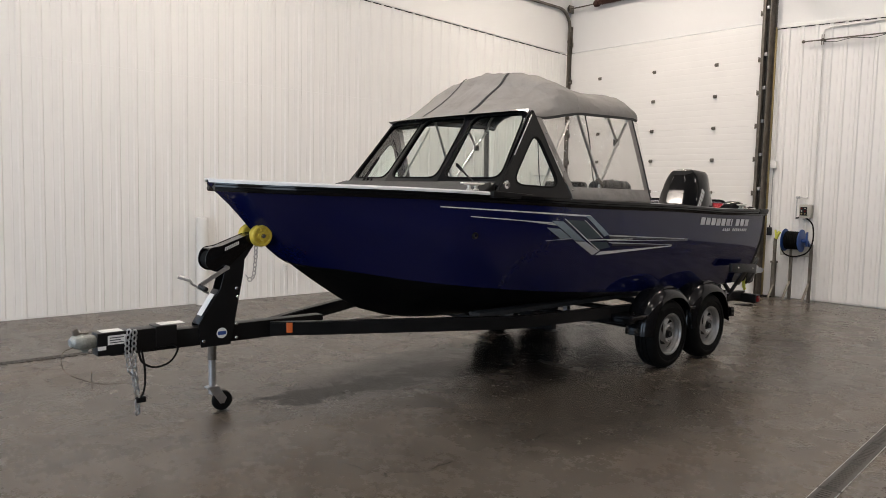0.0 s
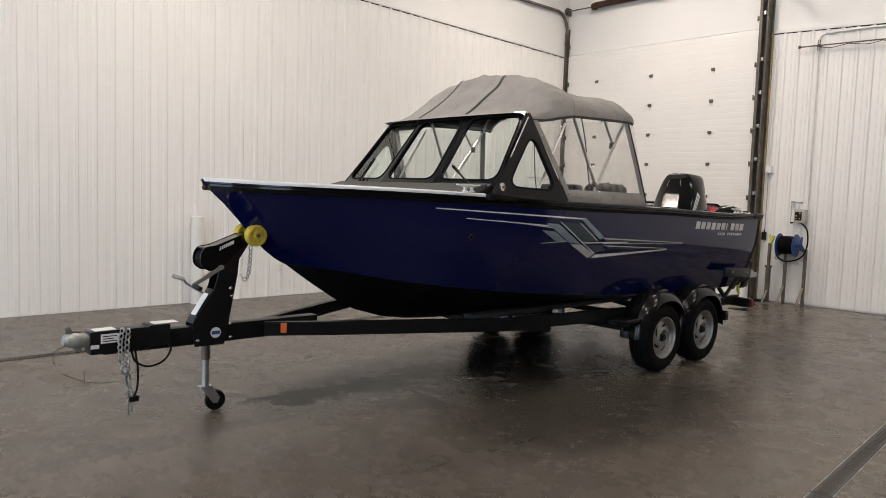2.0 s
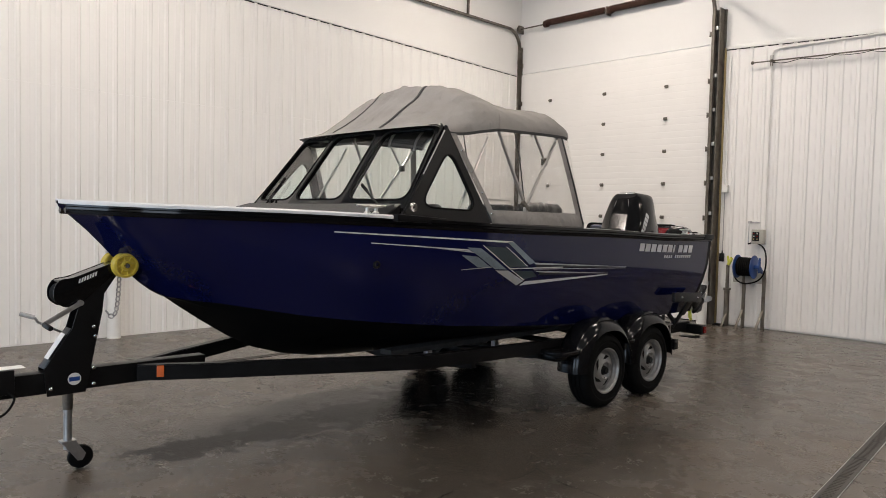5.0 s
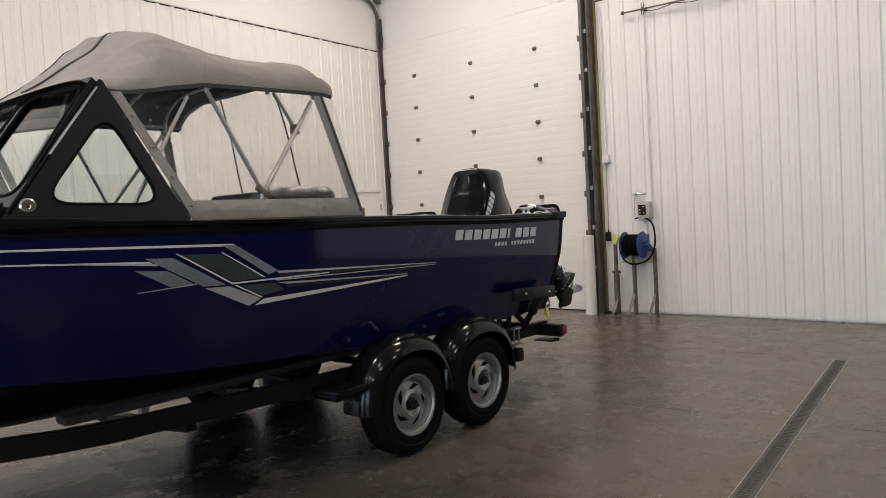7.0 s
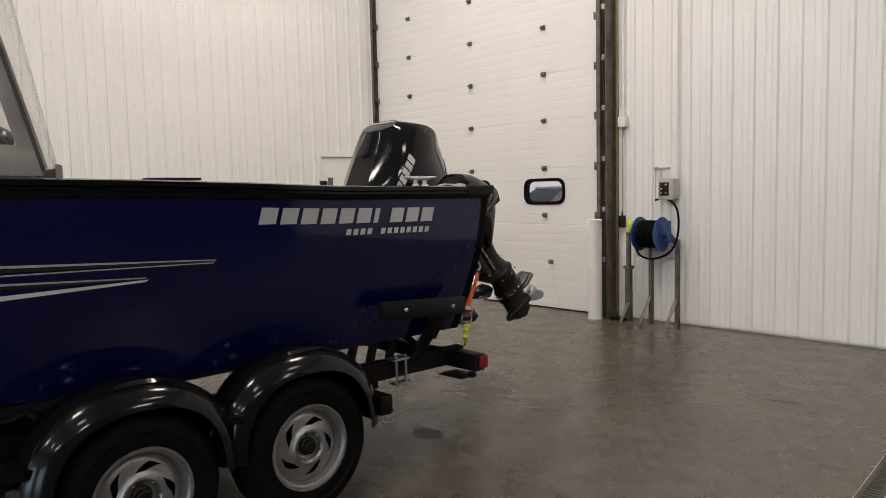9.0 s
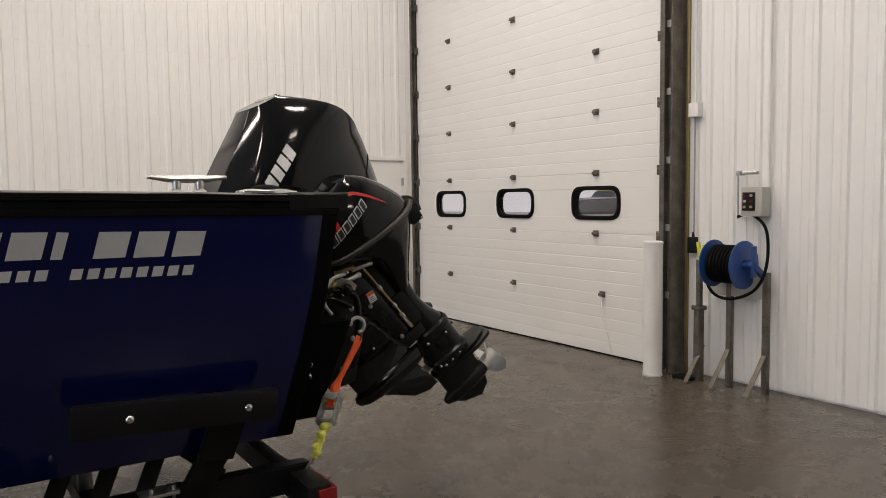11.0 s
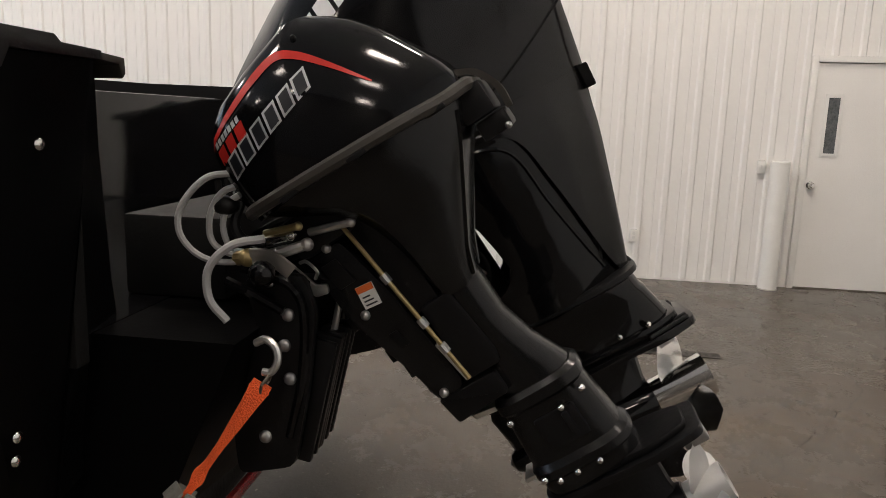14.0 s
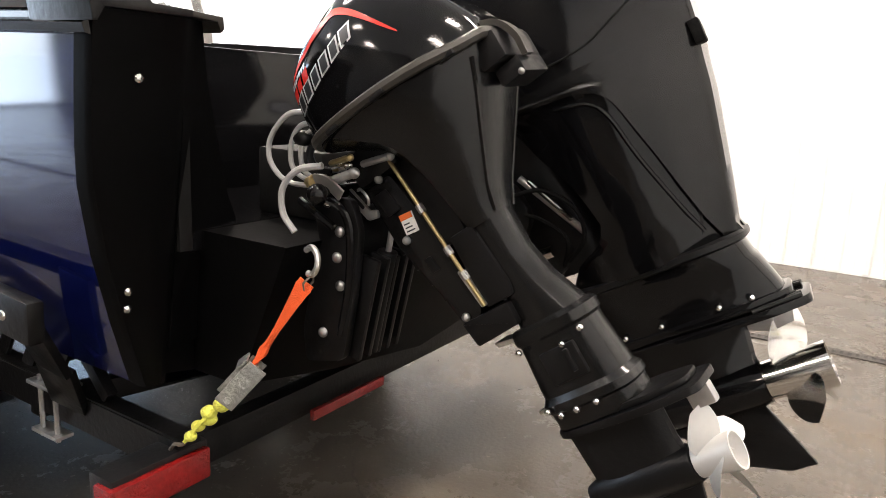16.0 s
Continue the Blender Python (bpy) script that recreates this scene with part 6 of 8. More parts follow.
for s in (1, -1):
    for xx in (0.42,):
        bm = B()
        beam(bm, (s * xx, -1.9, 0.61), (s * xx, 1.85, 0.605), 0.14, 0.045, 0.01)
        part("bunk", bm, CARPET, trailer, "carpeted bunk board")
        for yy in (-1.45, -0.62, 1.35):
            bm = B()
            beam(bm, (s * xx, yy, 0.44), (s * xx, yy, 0.60), 0.05, 0.05, 0.003, (0, 1, 0))
            part("bunk_bracket", bm, STEEL_GREY, trailer)
    # Side guide at the stern.
    bm = B()
    beam(bm, (s * 1.185, 1.23, 0.925), (s * 1.185, 1.835, 0.888), 0.04, 0.10, 0.008)
    gd = part("side_guide", bm, SATIN_BLACK, trailer, "black side guide board")
    for yy, zz in ((1.385, 0.917), (1.736, 0.893)):
        bm = B()
        ball(bm, (s * 1.206, yy, zz), 0.013, 0.6, 1, 1)
        part("bolt", bm, CHROME, gd)
    bm = B()
    beam(bm, (s * 1.16, 1.70, 0.90), (s * 1.06, 1.665, 0.70), 0.022, 0.12, 0.004, (0, 1, 0))
    beam(bm, (s * 1.06, 1.665, 0.715), (s * 0.99, 1.60, 0.56), 0.022, 0.11, 0.004, (0, 1, 0.3))
    part("guide_post", bm, TRAILER, trailer)
    bm = B()
    for d in (-0.025, 0.045):
        tube(bm, [(s * 1.0, 1.50 + d, 0.62), (s * 1.0, 1.50 + d, 0.44)], 0.007, 6)
    box(bm, s * 0.99 - 0.02, s * 0.99 + 0.03, 1.45, 1.57, 0.455, 0.465)
    box(bm, s * 0.99 - 0.05, s * 0.99 + 0.03, 1.44, 1.58, 0.592, 0.604, 0.003)
    part("u_bolt", bm, STEEL_GREY, trailer)
    bm = B()
    for k in range(3):
        beam(bm, (s * 0.95, 1.18 + 0.14 * k, 0.59), (s * 0.93, 1.24 + 0.14 * k, 0.73), 0.012, 0.055, 0.003, (0, 1, 0))
    beam(bm, (s * 0.93, 1.14, 0.725), (s * 0.93, 1.62, 0.735), 0.03, 0.022, 0.004)
    beam(bm, (s * 0.94, 1.58, 0.72), (s * 0.95, 1.72, 0.60), 0.03, 0.04, 0.004)
    part("bunk_riser", bm, TRAILER, trailer)
    # Tail lamp.
    bm = B()
    box(bm, s * 1.035 - 0.135, s * 1.035 + 0.125, 1.95, 2.035, 0.462, 0.565, 0.008)
    tl = part("lamp_housing", bm, BLACK_PLASTIC, trailer)
    bm = B()
    box(bm, s * 1.035 - 0.125, s * 1.035 + 0.13, 2.034, 2.056, 0.474, 0.552, 0.006)
    box(bm, s * 1.162 - 0.010, s * 1.162 + 0.010, 1.985, 2.05, 0.478, 0.55, 0.005)
    part("tail_lens", bm, RED_LENS, tl, "red tail lamp lens")
    bm = B()
    box(bm, s * 1.06 - 0.12, s * 1.06 + 0.07, 1.86, 2.0, 0.428, 0.437, 0.003)
    cyl(bm, (s * 1.10, 1.98, 0.418), (s * 1.10, 1.98, 0.446), 0.026, seg=12)
    part("tie_down_tab", bm, TRAILER, trailer)
bm = B()
beam(bm, (-0.92, 1.97, 0.515), (0.92, 1.97, 0.515), 0.06, 0.09, 0.005)
part("rear_crossbar", bm, TRAILER, trailer)
bm = B()
box(bm, 0.18, 0.52, 2.016, 2.034, 0.462, 0.494, 0.005)
part("marker_lamp", bm, RED_LENS, trailer, "narrow red marker lamp bar")


# Wheels: one is built with its tyre, rim and hub; the others share its meshes.
def wheel_meshes():
    t = B()
    revolve(t, [(-0.098, 0.205), (-0.108, 0.235), (-0.112, 0.275), (-0.104, 0.312), (-0.088, 0.331), (-0.06, 0.340), (-0.05, 0.341), (-0.048, 0.333), (-0.042, 0.333), (-0.04, 0.342), (-0.008, 0.344), (-0.006, 0.336), (0.0, 0.336), (0.002, 0.344), (0.034, 0.342), (0.036, 0.333), (0.042, 0.333), (0.044, 0.341), (0.06, 0.340), (0.082, 0.331), (0.086, 0.329), (0.100, 0.314), (0.108, 0.300), (0.111, 0.272), (0.104, 0.262), (0.107, 0.235), (0.098, 0.207), (0.088, 0.196), (-0.088, 0.196), (-0.098, 0.205)], (0, 0, 0), "x", 48)
    r = B()
    revolve(r, [(0.094, 0.200), (0.099, 0.208), (0.105, 0.207), (0.104, 0.197), (0.090, 0.192), (0.086, 0.188), (0.084, 0.182), (0.066, 0.179), (0.062, 0.176), (0.046, 0.174)], (0, 0, 0), "x", 48)
    revolve(r, [(0.094, 0.196), (0.03, 0.178), (-0.07, 0.176), (-0.094, 0.196)], (0, 0, 0), "x", 48)
    # Domed disc with five short slanted slots, raised round the hub.
    prof = [(0.174, 0.046), (0.164, 0.050), (0.152, 0.060), (0.141, 0.064), (0.131, 0.067), (0.121, 0.070), (0.111, 0.072), (0.103, 0.074), (0.092, 0.082), (0.084, 0.090), (0.076, 0.091), (0.068, 0.084), (0.060, 0.068), (0.048, 0.062), (0.034, 0.062)]
    n = 75
    grid = []
    for i, (rr, x) in enumerate(prof):
        lag = 0.13 * max(0, min(4, i - 3))
        grid.append([r.verts.new((x, rr * math.cos(2 * math.pi * k / n + lag), rr * math.sin(2 * math.pi * k / n + lag))) for k in range(n)])
    for i in range(len(prof) - 1):
        for k in range(n):
            if 3 <= i <= 6 and k % 15 < 5:
                continue
            r.faces.new((grid[i][k], grid[i][(k + 1) % n], grid[i + 1][(k + 1) % n], grid[i + 1][k]))
    bmesh.ops.solidify(r, geom=r.faces[:], thickness=0.004)
    d = B()
    revolve(d, [(0.028, 0.176), (0.032, 0.08), (0.032, 0.0)], (0, 0, 0), "x", 32)
    h = B()
    revolve(h, [(0.04, 0.045), (0.075, 0.043), (0.082, 0.034), (0.10, 0.032), (0.105, 0.026), (0.105, 0.0)], (0, 0, 0), "x", 24)
    nut = B()
    cyl(nut, (0.062, 0.068, 0), (0.086, 0.068, 0), 0.010, 0.008, seg=6)
    return mesh_of("tyre", t, RUBBER, 25), mesh_of("rim", r, SILVER_RIM, 35), mesh_of("brake_drum", d, SATIN_BLACK), mesh_of("hub_cap", h, BLACK_PLASTIC), mesh_of("lug_nut", nut, CHROME)


tyre_m, rim_m, drum_m, hub_m, nut_m = wheel_meshes()
for s in (1, -1):
    for yy in WHEEL_Y:
        m = pose(s * 1.128, yy, 0.340, random.uniform(0, 60), 0, 0 if s > 0 else 180)
        wh = part("wheel", tyre_m, None, trailer, "black tyre on a silver slotted rim")
        wh.matrix_basis = m
        for nm, me in (("rim", rim_m), ("brake_drum", drum_m), ("hub_cap", hub_m)):
            q = new(nm, me)
            q.parent = wh
        for k in range(5):
            q = new("lug_nut", nut_m)
            q.parent = wh
            q.matrix_basis = pose(0, 0, 0, 72 * k, 0, 0)
    # Fenders: an arch over each wheel, flattened on top, with a raised tread pad that follows it.
    for yy in WHEEL_Y:
        arch = []
        for k in range(33):
            a = math.pi * (1.04 - 1.08 * k / 32)
            ca, sa = math.cos(a), math.sin(a)
            py = yy + 0.425 * math.copysign(abs(ca) ** 0.86, ca)
            pz = 0.338 + 0.452 * math.copysign(abs(sa) ** 0.86, sa)
            d = Vector((ca / 0.425, sa / 0.452)).normalized()
            arch.append((py, pz, d))

        def ring(q, row):
            py, pz, d = row
            return [(s * x, py + d.x * o, max(0.36, pz + d.y * o)) for x, o in q]
        bm = B()
        loft(bm, [ring([(0.985, -0.13), (0.992, -0.01), (1.02, 0.010), (1.05, 0.015), (1.165, 0.015), (1.196, 0.007), (1.234, -0.026), (1.258, -0.056), (1.267, -0.082), (1.260, -0.086), (1.248, -0.058), (1.226, -0.034), (1.185, -0.004), (1.05, 0.003), (1.002, -0.014), (0.995, -0.13)], r) for r in arch])
        fen = part("fender", bm, FENDER, trailer, "glossy dark grey fender", smooth=50)
        bm = B()
        top_rows = [r for r in arch if abs(r[0] - yy) < 0.185]
        n = len(top_rows) - 1
        rings = []
        for k, r in enumerate(top_rows):
            h = 0.012 * min(1.0, 2.2 * k / n, 2.2 * (n - k) / n) + 0.0155
            rings.append(ring([(1.055, 0.010), (1.07, h), (1.185, h), (1.20, 0.010)], r))
        loft(bm, rings)
        part("tread_pad", bm, FENDER, fen, smooth=30)
    bm = B()
    box(bm, s * 1.10 - 0.14, s * 1.10 + 0.12, -0.66, -0.42, 0.535, 0.575, 0.008)
    box(bm, s * 1.10 - 0.16, s * 1.10 + 0.06, -0.62, -0.44, 0.49, 0.54, 0.006)
    part("fender_step", bm, FENDER, trailer)
    bm = B()
    box(bm, s * 1.13 - 0.12, s * 1.13 + 0.13, 1.15, 1.23, 0.40, 0.50, 0.008)
    box(bm, s * 1.02 - 0.08, s * 1.02 + 0.10, 1.11, 1.21, 0.45, 0.53, 0.006)
    part("fender_bracket", bm, FENDER, trailer)
    bm = B()
    box(bm, s * 1.14 - 0.11, s * 1.14 + 0.11, 0.32, 0.41, 0.55, 0.59, 0.008)
    part("fender_bridge", bm, FENDER, trailer)
    bm = B()
    beam(bm, (s * 0.142, -3.575, 0.642), (s * 0.163, -3.536, 0.642), 0.018, 0.075, 0.005)
    part("side_marker", bm, ORANGE_LENS, trailer, "orange side marker")
# Coupler, actuator housing and labels.
bm = B()
box(bm, -0.062, 0.062, -4.86, -4.42, 0.585, 0.735, 0.008)
box(bm, -0.07, 0.07, -4.50, -4.36, 0.60, 0.745, 0.008)
part("surge_actuator", bm, SATIN_BLACK, trailer)
bm = B()
rings = []
for yy, w, z0, z1 in ((-4.84, 0.046, 0.64, 0.715), (-4.88, 0.046, 0.635, 0.72), (-4.90, 0.058, 0.63, 0.73), (-4.945, 0.060, 0.635, 0.735), (-4.985, 0.052, 0.645, 0.725), (-5.005, 0.03, 0.66, 0.705)):
    rings.append([(w * math.copysign(abs(math.cos(a)) ** 0.7, math.cos(a)), yy, (z0 + z1) / 2 + (z1 - z0) / 2 * math.copysign(abs(math.sin(a)) ** 0.7, math.sin(a))) for a in (2 * math.pi * k / 14 for k in range(14))])
loft(bm, rings)
coup = part("ball_coupler", bm, ZINC, trailer, "worn cast zinc ball coupler")
bm = B()
prism(bm, [(-4.985, 0.73), (-4.99, 0.765), (-4.965, 0.775), (-4.95, 0.745), (-4.90, 0.74), (-4.90, 0.73)], "x", -0.016, 0.016, 0.003)
part("latch", bm, STEEL_DARK, coup)
bm = B()
prism(bm, [(-4.95, 0.64), (-4.93, 0.615), (-4.905, 0.61), (-4.895, 0.64)], "x", -0.02, 0.02, 0.003)
part("jaw", bm, ZINC, coup)
for y0, y1, z0, z1, tops in ((-4.83, -4.70, 0, 0, True), (-4.80, -4.69, 0.655, 0.715, False), (-4.86, -4.81, 0.625, 0.65, False), (-4.46, -4.30, 0, 0, True)):
    bm = B()
    if tops:
        box(bm, -0.045, 0.05, y0, y1, 0.736 if y0 < -4.6 else 0.746, 0.739 if y0 < -4.6 else 0.749)
    else:
        box(bm, 0.062, 0.0645, y0, y1, z0, z1)
    lb = part("warning_label", bm, WHITE_DECAL, trailer, "white printed label")
    if not tops and y1 - y0 > 0.08:
        for k in range(3):
            bm = B()
            box(bm, 0.0645, 0.0652, y0 + 0.012, y1 - 0.012 - 0.02 * (k % 2), z0 + 0.010 + 0.016 * k, z0 + 0.016 + 0.016 * k)
            part("text_bar", bm, DARK_DECAL, lb)
# Winch stand with winch, rollers, strap chain and label.
for s in (1, -1):
    bm = B()
    prism(bm, [(-4.19, 0.555), (-3.975, 0.555), (-3.945, 0.70), (-3.94, 0.73), (-3.879, 1.05), (-3.868, 1.16), (-3.80, 1.26), (-3.795, 1.330), (-3.82, 1.345), (-4.05, 1.235), (-4.018, 1.08), (-4.053, 0.955), (-4.207, 0.72)], "x", s * 0.052, s * 0.060, 0.002)
    part("winch_side_plate", bm, SATIN_BLACK, trailer)
bm = B()
beam(bm, (0, -4.203, 0.722), (0, -4.053, 0.955), 0.104, 0.008, 0.001, (0, -0.84, 0.54))
part("winch_front_plate", bm, SATIN_BLACK, trailer)
bm = B()
beam(bm, (0.008, -4.176, 0.777), (0.008, -4.082, 0.923), 0.075, 0.002, 0.0005, (0, -0.84, 0.54))
bmesh.ops.translate(bm, vec=(0, -0.0055, 0.0036), verts=bm.verts)
part("warning_label", bm, WHITE_DECAL, trailer, "white printed label")
bm = B()
revolve(bm, [(-0.050, 0.0), (-0.050, 0.066), (0.050, 0.066), (0.050, 0.0)], (0, -4.083, 1.168), "x", 24)
part("strap_drum", bm, RUBBER, trailer)
bm = B()
head = rounded([(-4.158, 1.20), (-4.125, 1.255), (-4.05, 1.262), (-3.80, 1.355), (-3.785, 1.30), (-3.86, 1.235), (-4.02, 1.09), (-4.10, 1.085), (-4.155, 1.13)], 0.03, 3)
for s in (1, -1):
    prism(bm, head, "x", s * 0.056, s * 0.066, 0.002)
win_b = part("winch_head", bm, GLOSS_BLACK, trailer, "black winch housing")
bm = B()
prism(bm, [(-4.125, 1.25), (-4.05, 1.26), (-3.80, 1.352), (-3.80, 1.342), (-4.05, 1.25), (-4.125, 1.24)], "x", -0.056, 0.056)
part("winch_cover", bm, GLOSS_BLACK, win_b)
for k in range(7):
    bm = B()
    y0, z0 = -4.02 + 0.0155 * k, 1.228 + 0.0065 * k
    prism(bm, [(y0, z0), (y0 + 0.010, z0 + 0.004), (y0 + 0.014, z0 + 0.030), (y0 + 0.004, z0 + 0.026)], "x", 0.0662, 0.0675)
    part("name_bar", bm, WHITE_DECAL, win_b)
bm = B()
beam(bm, (0.085, -4.012, 1.112), (0.085, -4.215, 0.998), 0.010, 0.028, 0.002)
cyl(bm, (0.06, -4.012, 1.112), (0.095, -4.012, 1.112), 0.016, seg=12)
hnd = part("crank_arm", bm, STEEL_GREY, trailer)
bm = B()
cyl(bm, (0.085, -4.212, 0.998), (0.185, -4.205, 0.985), 0.015, seg=12, bevel=0.004)
part("grip", bm, BLACK_PLASTIC, hnd)
for x0 in (0.085, -0.085):
    bm = B()
    revolve(bm, [(-0.04, 0.016), (-0.04, 0.055), (-0.034, 0.074), (-0.020, 0.078), (-0.006, 0.070), (0.006, 0.070), (0.020, 0.078), (0.034, 0.074), (0.038, 0.062), (0.026, 0.056), (0.024, 0.034), (0.036, 0.030), (0.038, 0.016)], (x0, -3.757, 1.330), "x", 28)
    ro = part("bow_roller", bm, YELLOW_POLY, trailer, "yellow polyurethane bow roller")
    for k in range(8):
        bm = B()
        a = math.pi * k / 4 + 0.2
        beam(bm, (x0 + 0.030, -3.757 + 0.030 * math.cos(a), 1.330 + 0.030 * math.sin(a)), (x0 + 0.030, -3.757 + 0.060 * math.cos(a), 1.330 + 0.060 * math.sin(a)), 0.008, 0.010, 0.002, (1, 0, 0))
        part("spoke", bm, YELLOW_POLY, ro)
    bm = B()
    cyl(bm, (x0 - 0.05, -3.757, 1.330), (x0 + 0.052, -3.757, 1.330), 0.014, seg=10)
    part("axle_bolt", bm, CHROME, ro)
bm = B()
prism(bm, [(-3.92, 1.26), (-3.76, 1.35), (-3.755, 1.32), (-3.86, 1.20)], "x", -0.03, 0.03, 0.004)
part("roller_arm", bm, SATIN_BLACK, trailer)


def chain(pts, r, link, mat, name, parent, label=""):
    """A chain of separate interlocked links along a run of points, joined as one part."""
    run = spline(pts, 10)
    dist = [0.0]
    for a, b in zip(run, run[1:]):
        dist.append(dist[-1] + (b - a).length)
    bm = B()
    n = int(dist[-1] / (link * 0.72))
    for k in range(n):
        d = (k + 0.5) * link * 0.72
        i = max(j for j in range(len(dist) - 1) if dist[j] <= d)
        t = (d - dist[i]) / (dist[i + 1] - dist[i])
        c, dr = run[i].lerp(run[i + 1], t), (run[i + 1] - run[i]).normalized()
        side = dr.orthogonal().normalized()
        side = Matrix.Rotation(radians(90 * (k % 2) + 20), 3, dr) @ side
        loop = []
        for j in range(13):
            a = 2 * math.pi * j / 12
            loop.append(c + dr * (link / 2 - r) * math.cos(a) + side * link * 0.33 * math.sin(a))
        tube(bm, loop, r, 5)
    ob = part(name, bm, mat, parent, label)
    return tagged(ob, kind="stuff")


chain([(0.06, -3.78, 1.255), (0.065, -3.785, 1.17), (0.065, -3.80, 1.05), (0.064, -3.825, 1.015), (0.062, -3.86, 1.05)], 0.0045, 0.042, STEEL_GREY, "bow_safety_chain", trailer, "short steel bow safety chain")
chain([(0.085, -4.64, 0.74), (0.09, -4.65, 0.60), (0.085, -4.64, 0.40), (0.085, -4.63, 0.30), (0.085, -4.63, 0.14)], 0.006, 0.05, STEEL_GREY, "safety_chain", trailer, "hanging galvanised safety chain")
chain([(0.07, -4.67, 0.745), (0.085, -4.69, 0.64), (0.09, -4.68, 0.50), (0.085, -4.65, 0.42), (0.085, -4.645, 0.34)], 0.006, 0.05, STEEL_GREY, "safety_chain", trailer, "hanging galvanised safety chain")
bm = B()
tube(bm, [(0.06, -4.40, 0.62), (0.10, -4.37, 0.58), (0.10, -4.42, 0.50), (0.10, -4.52, 0.475), (0.10, -4.60, 0.52), (0.08, -4.62, 0.60)], 0.007, 8, smooth=8)
tube(bm, [(0.09, -4.60, 0.60), (0.10, -4.585, 0.46), (0.10, -4.59, 0.34), (0.09, -4.61, 0.28)], 0.007, 8, smooth=8)
box(bm, 0.07, 0.11, -4.64, -4.58, 0.25, 0.285, 0.006)
part("light_cable", bm, RUBBER, trailer)
bm = B()
tube(bm, [(0.03, -4.99, 0.66), (0.05, -5.06, 0.63), (0.06, -5.05, 0.52), (0.07, -4.93, 0.44), (0.08, -4.82, 0.405), (0.09, -4.68, 0.40), (0.085, -4.64, 0.44)], 0.003, 6, smooth=8)
beam(bm, (0.065, -4.90, 0.50), (0.075, -4.90, 0.38), 0.006, 0.006, 0.001, (1, 0, 0))
part("breakaway_cable", bm, STEEL_DARK, trailer)
bm = B()
revolve(bm, [(0.060, 0.0), (0.0625, 0.0), (0.0625, 0.038), (0.060, 0.038)], (0, -4.04, 0.645), "x", 20)
rl = part("round_label", bm, WHITE_DECAL, trailer, "round white and blue label")
bm = B()
box(bm, 0.0626, 0.0636, -4.07, -4.01, 0.632, 0.658)
part("blue_bar", bm, REEL_BLUE, rl)
for yy, zz in ((-4.17, 0.60), (-3.93, 0.60), (-3.93, 0.70), (-3.92, 0.90), (-3.93, 0.96)):
    bm = B()
    ball(bm, (0.062, yy, zz), 0.012, 0.6, 1, 1, 8, 6)
    part("bolt", bm, CHROME, trailer)
# Swivel jack with its wheel.
JX, JY = -0.18, -4.005
bm = B()
cyl(bm, (JX, JY, 0.40), (JX, JY, 0.86), 0.032, seg=16)
box(bm, JX + 0.01, -0.05, JY - 0.07, JY + 0.07, 0.58, 0.69, 0.006)
jk = part("jack_tube", bm, STEEL_DARK, trailer)
bm = B()
cyl(bm, (JX, JY, 0.14), (JX, JY, 0.46), 0.025, seg=16)
for d in (-0.03, 0.03):
    prism(bm, [(JY - 0.04, 0.19), (JY + 0.04, 0.19), (JY + 0.10, 0.10), (JY + 0.08, 0.06), (JY + 0.05, 0.06)], "x", JX + d - 0.003, JX + d + 0.003)
box(bm, JX - 0.035, JX + 0.035, JY - 0.045, JY + 0.045, 0.185, 0.20, 0.004)
part("jack_leg", bm, STEEL_GREY, jk, "galvanised jack leg")
bm = B()
revolve(bm, [(-0.024, 0.012), (-0.024, 0.06), (-0.018, 0.073), (0.0, 0.077), (0.018, 0.073), (0.024, 0.06), (0.024, 0.012)], (JX, JY + 0.075, 0.0775), "x", 28)
part("jack_wheel", bm, RUBBER, jk)
bm = B()
tube(bm, [(JX, JY, 0.86), (JX, JY, 0.90), (JX + 0.03, JY - 0.03, 0.90), (JX + 0.15, JY - 0.21, 1.00), (JX + 0.16, JY - 0.23, 1.03)], 0.008, 8)
cyl(bm, (JX + 0.16, JY - 0.23, 1.03), (JX + 0.13, JY - 0.30, 1.055), 0.014, seg=10)
part("jack_crank", bm, STEEL_GREY, jk)


# The hull runs a little longer forward and its upper works stand a little taller than drawn above.
def true_length(p):
    fore = max(0.0, 0.9 - p.y)
    return Vector((p.x, p.y - 0.030 * fore, p.z + 0.027 * max(0.0, p.z - 0.95) * min(1.0, fore / 0.6)))


def lengthen(ob):
    if ob.type == "MESH" and ob.data.users > 1:
        at = ob.matrix_basis.translation
        at.y = true_length(at).y
        ob.matrix_basis = Matrix.Translation(at - ob.matrix_basis.translation) @ ob.matrix_basis
        return
    if ob.type == "MESH":
        m = world_of(ob)
        back = m.inverted()
        for v in ob.data.vertices:
            v.co = back @ true_length(m @ v.co)
    for child in ob.children:
        lengthen(child)


for ob in (boat, top, trailer):
    lengthen(ob)


# ---- the outboard motors ----
def section_loft(bm, rows, m, n=20, e=0.7):
    """A leg: rows of (up, front, back, half-width) as rounded sections."""
    rings = []
    for v, u0, u1, w in rows:
        c, h = (u0 + u1) / 2, (u1 - u0) / 2
        ring = []
        for k in range(n):
            a = 2 * math.pi * k / n
            ca, sa = math.cos(a), math.sin(a)
            ring.append(m @ Vector((w * math.copysign(abs(sa) ** e, sa), c + h * math.copysign(abs(ca) ** e, ca), v)))
        rings.append(ring)
    return loft(bm, rings)


def local_box(bm, m, *b):
    return box(bm, *b, m=m)


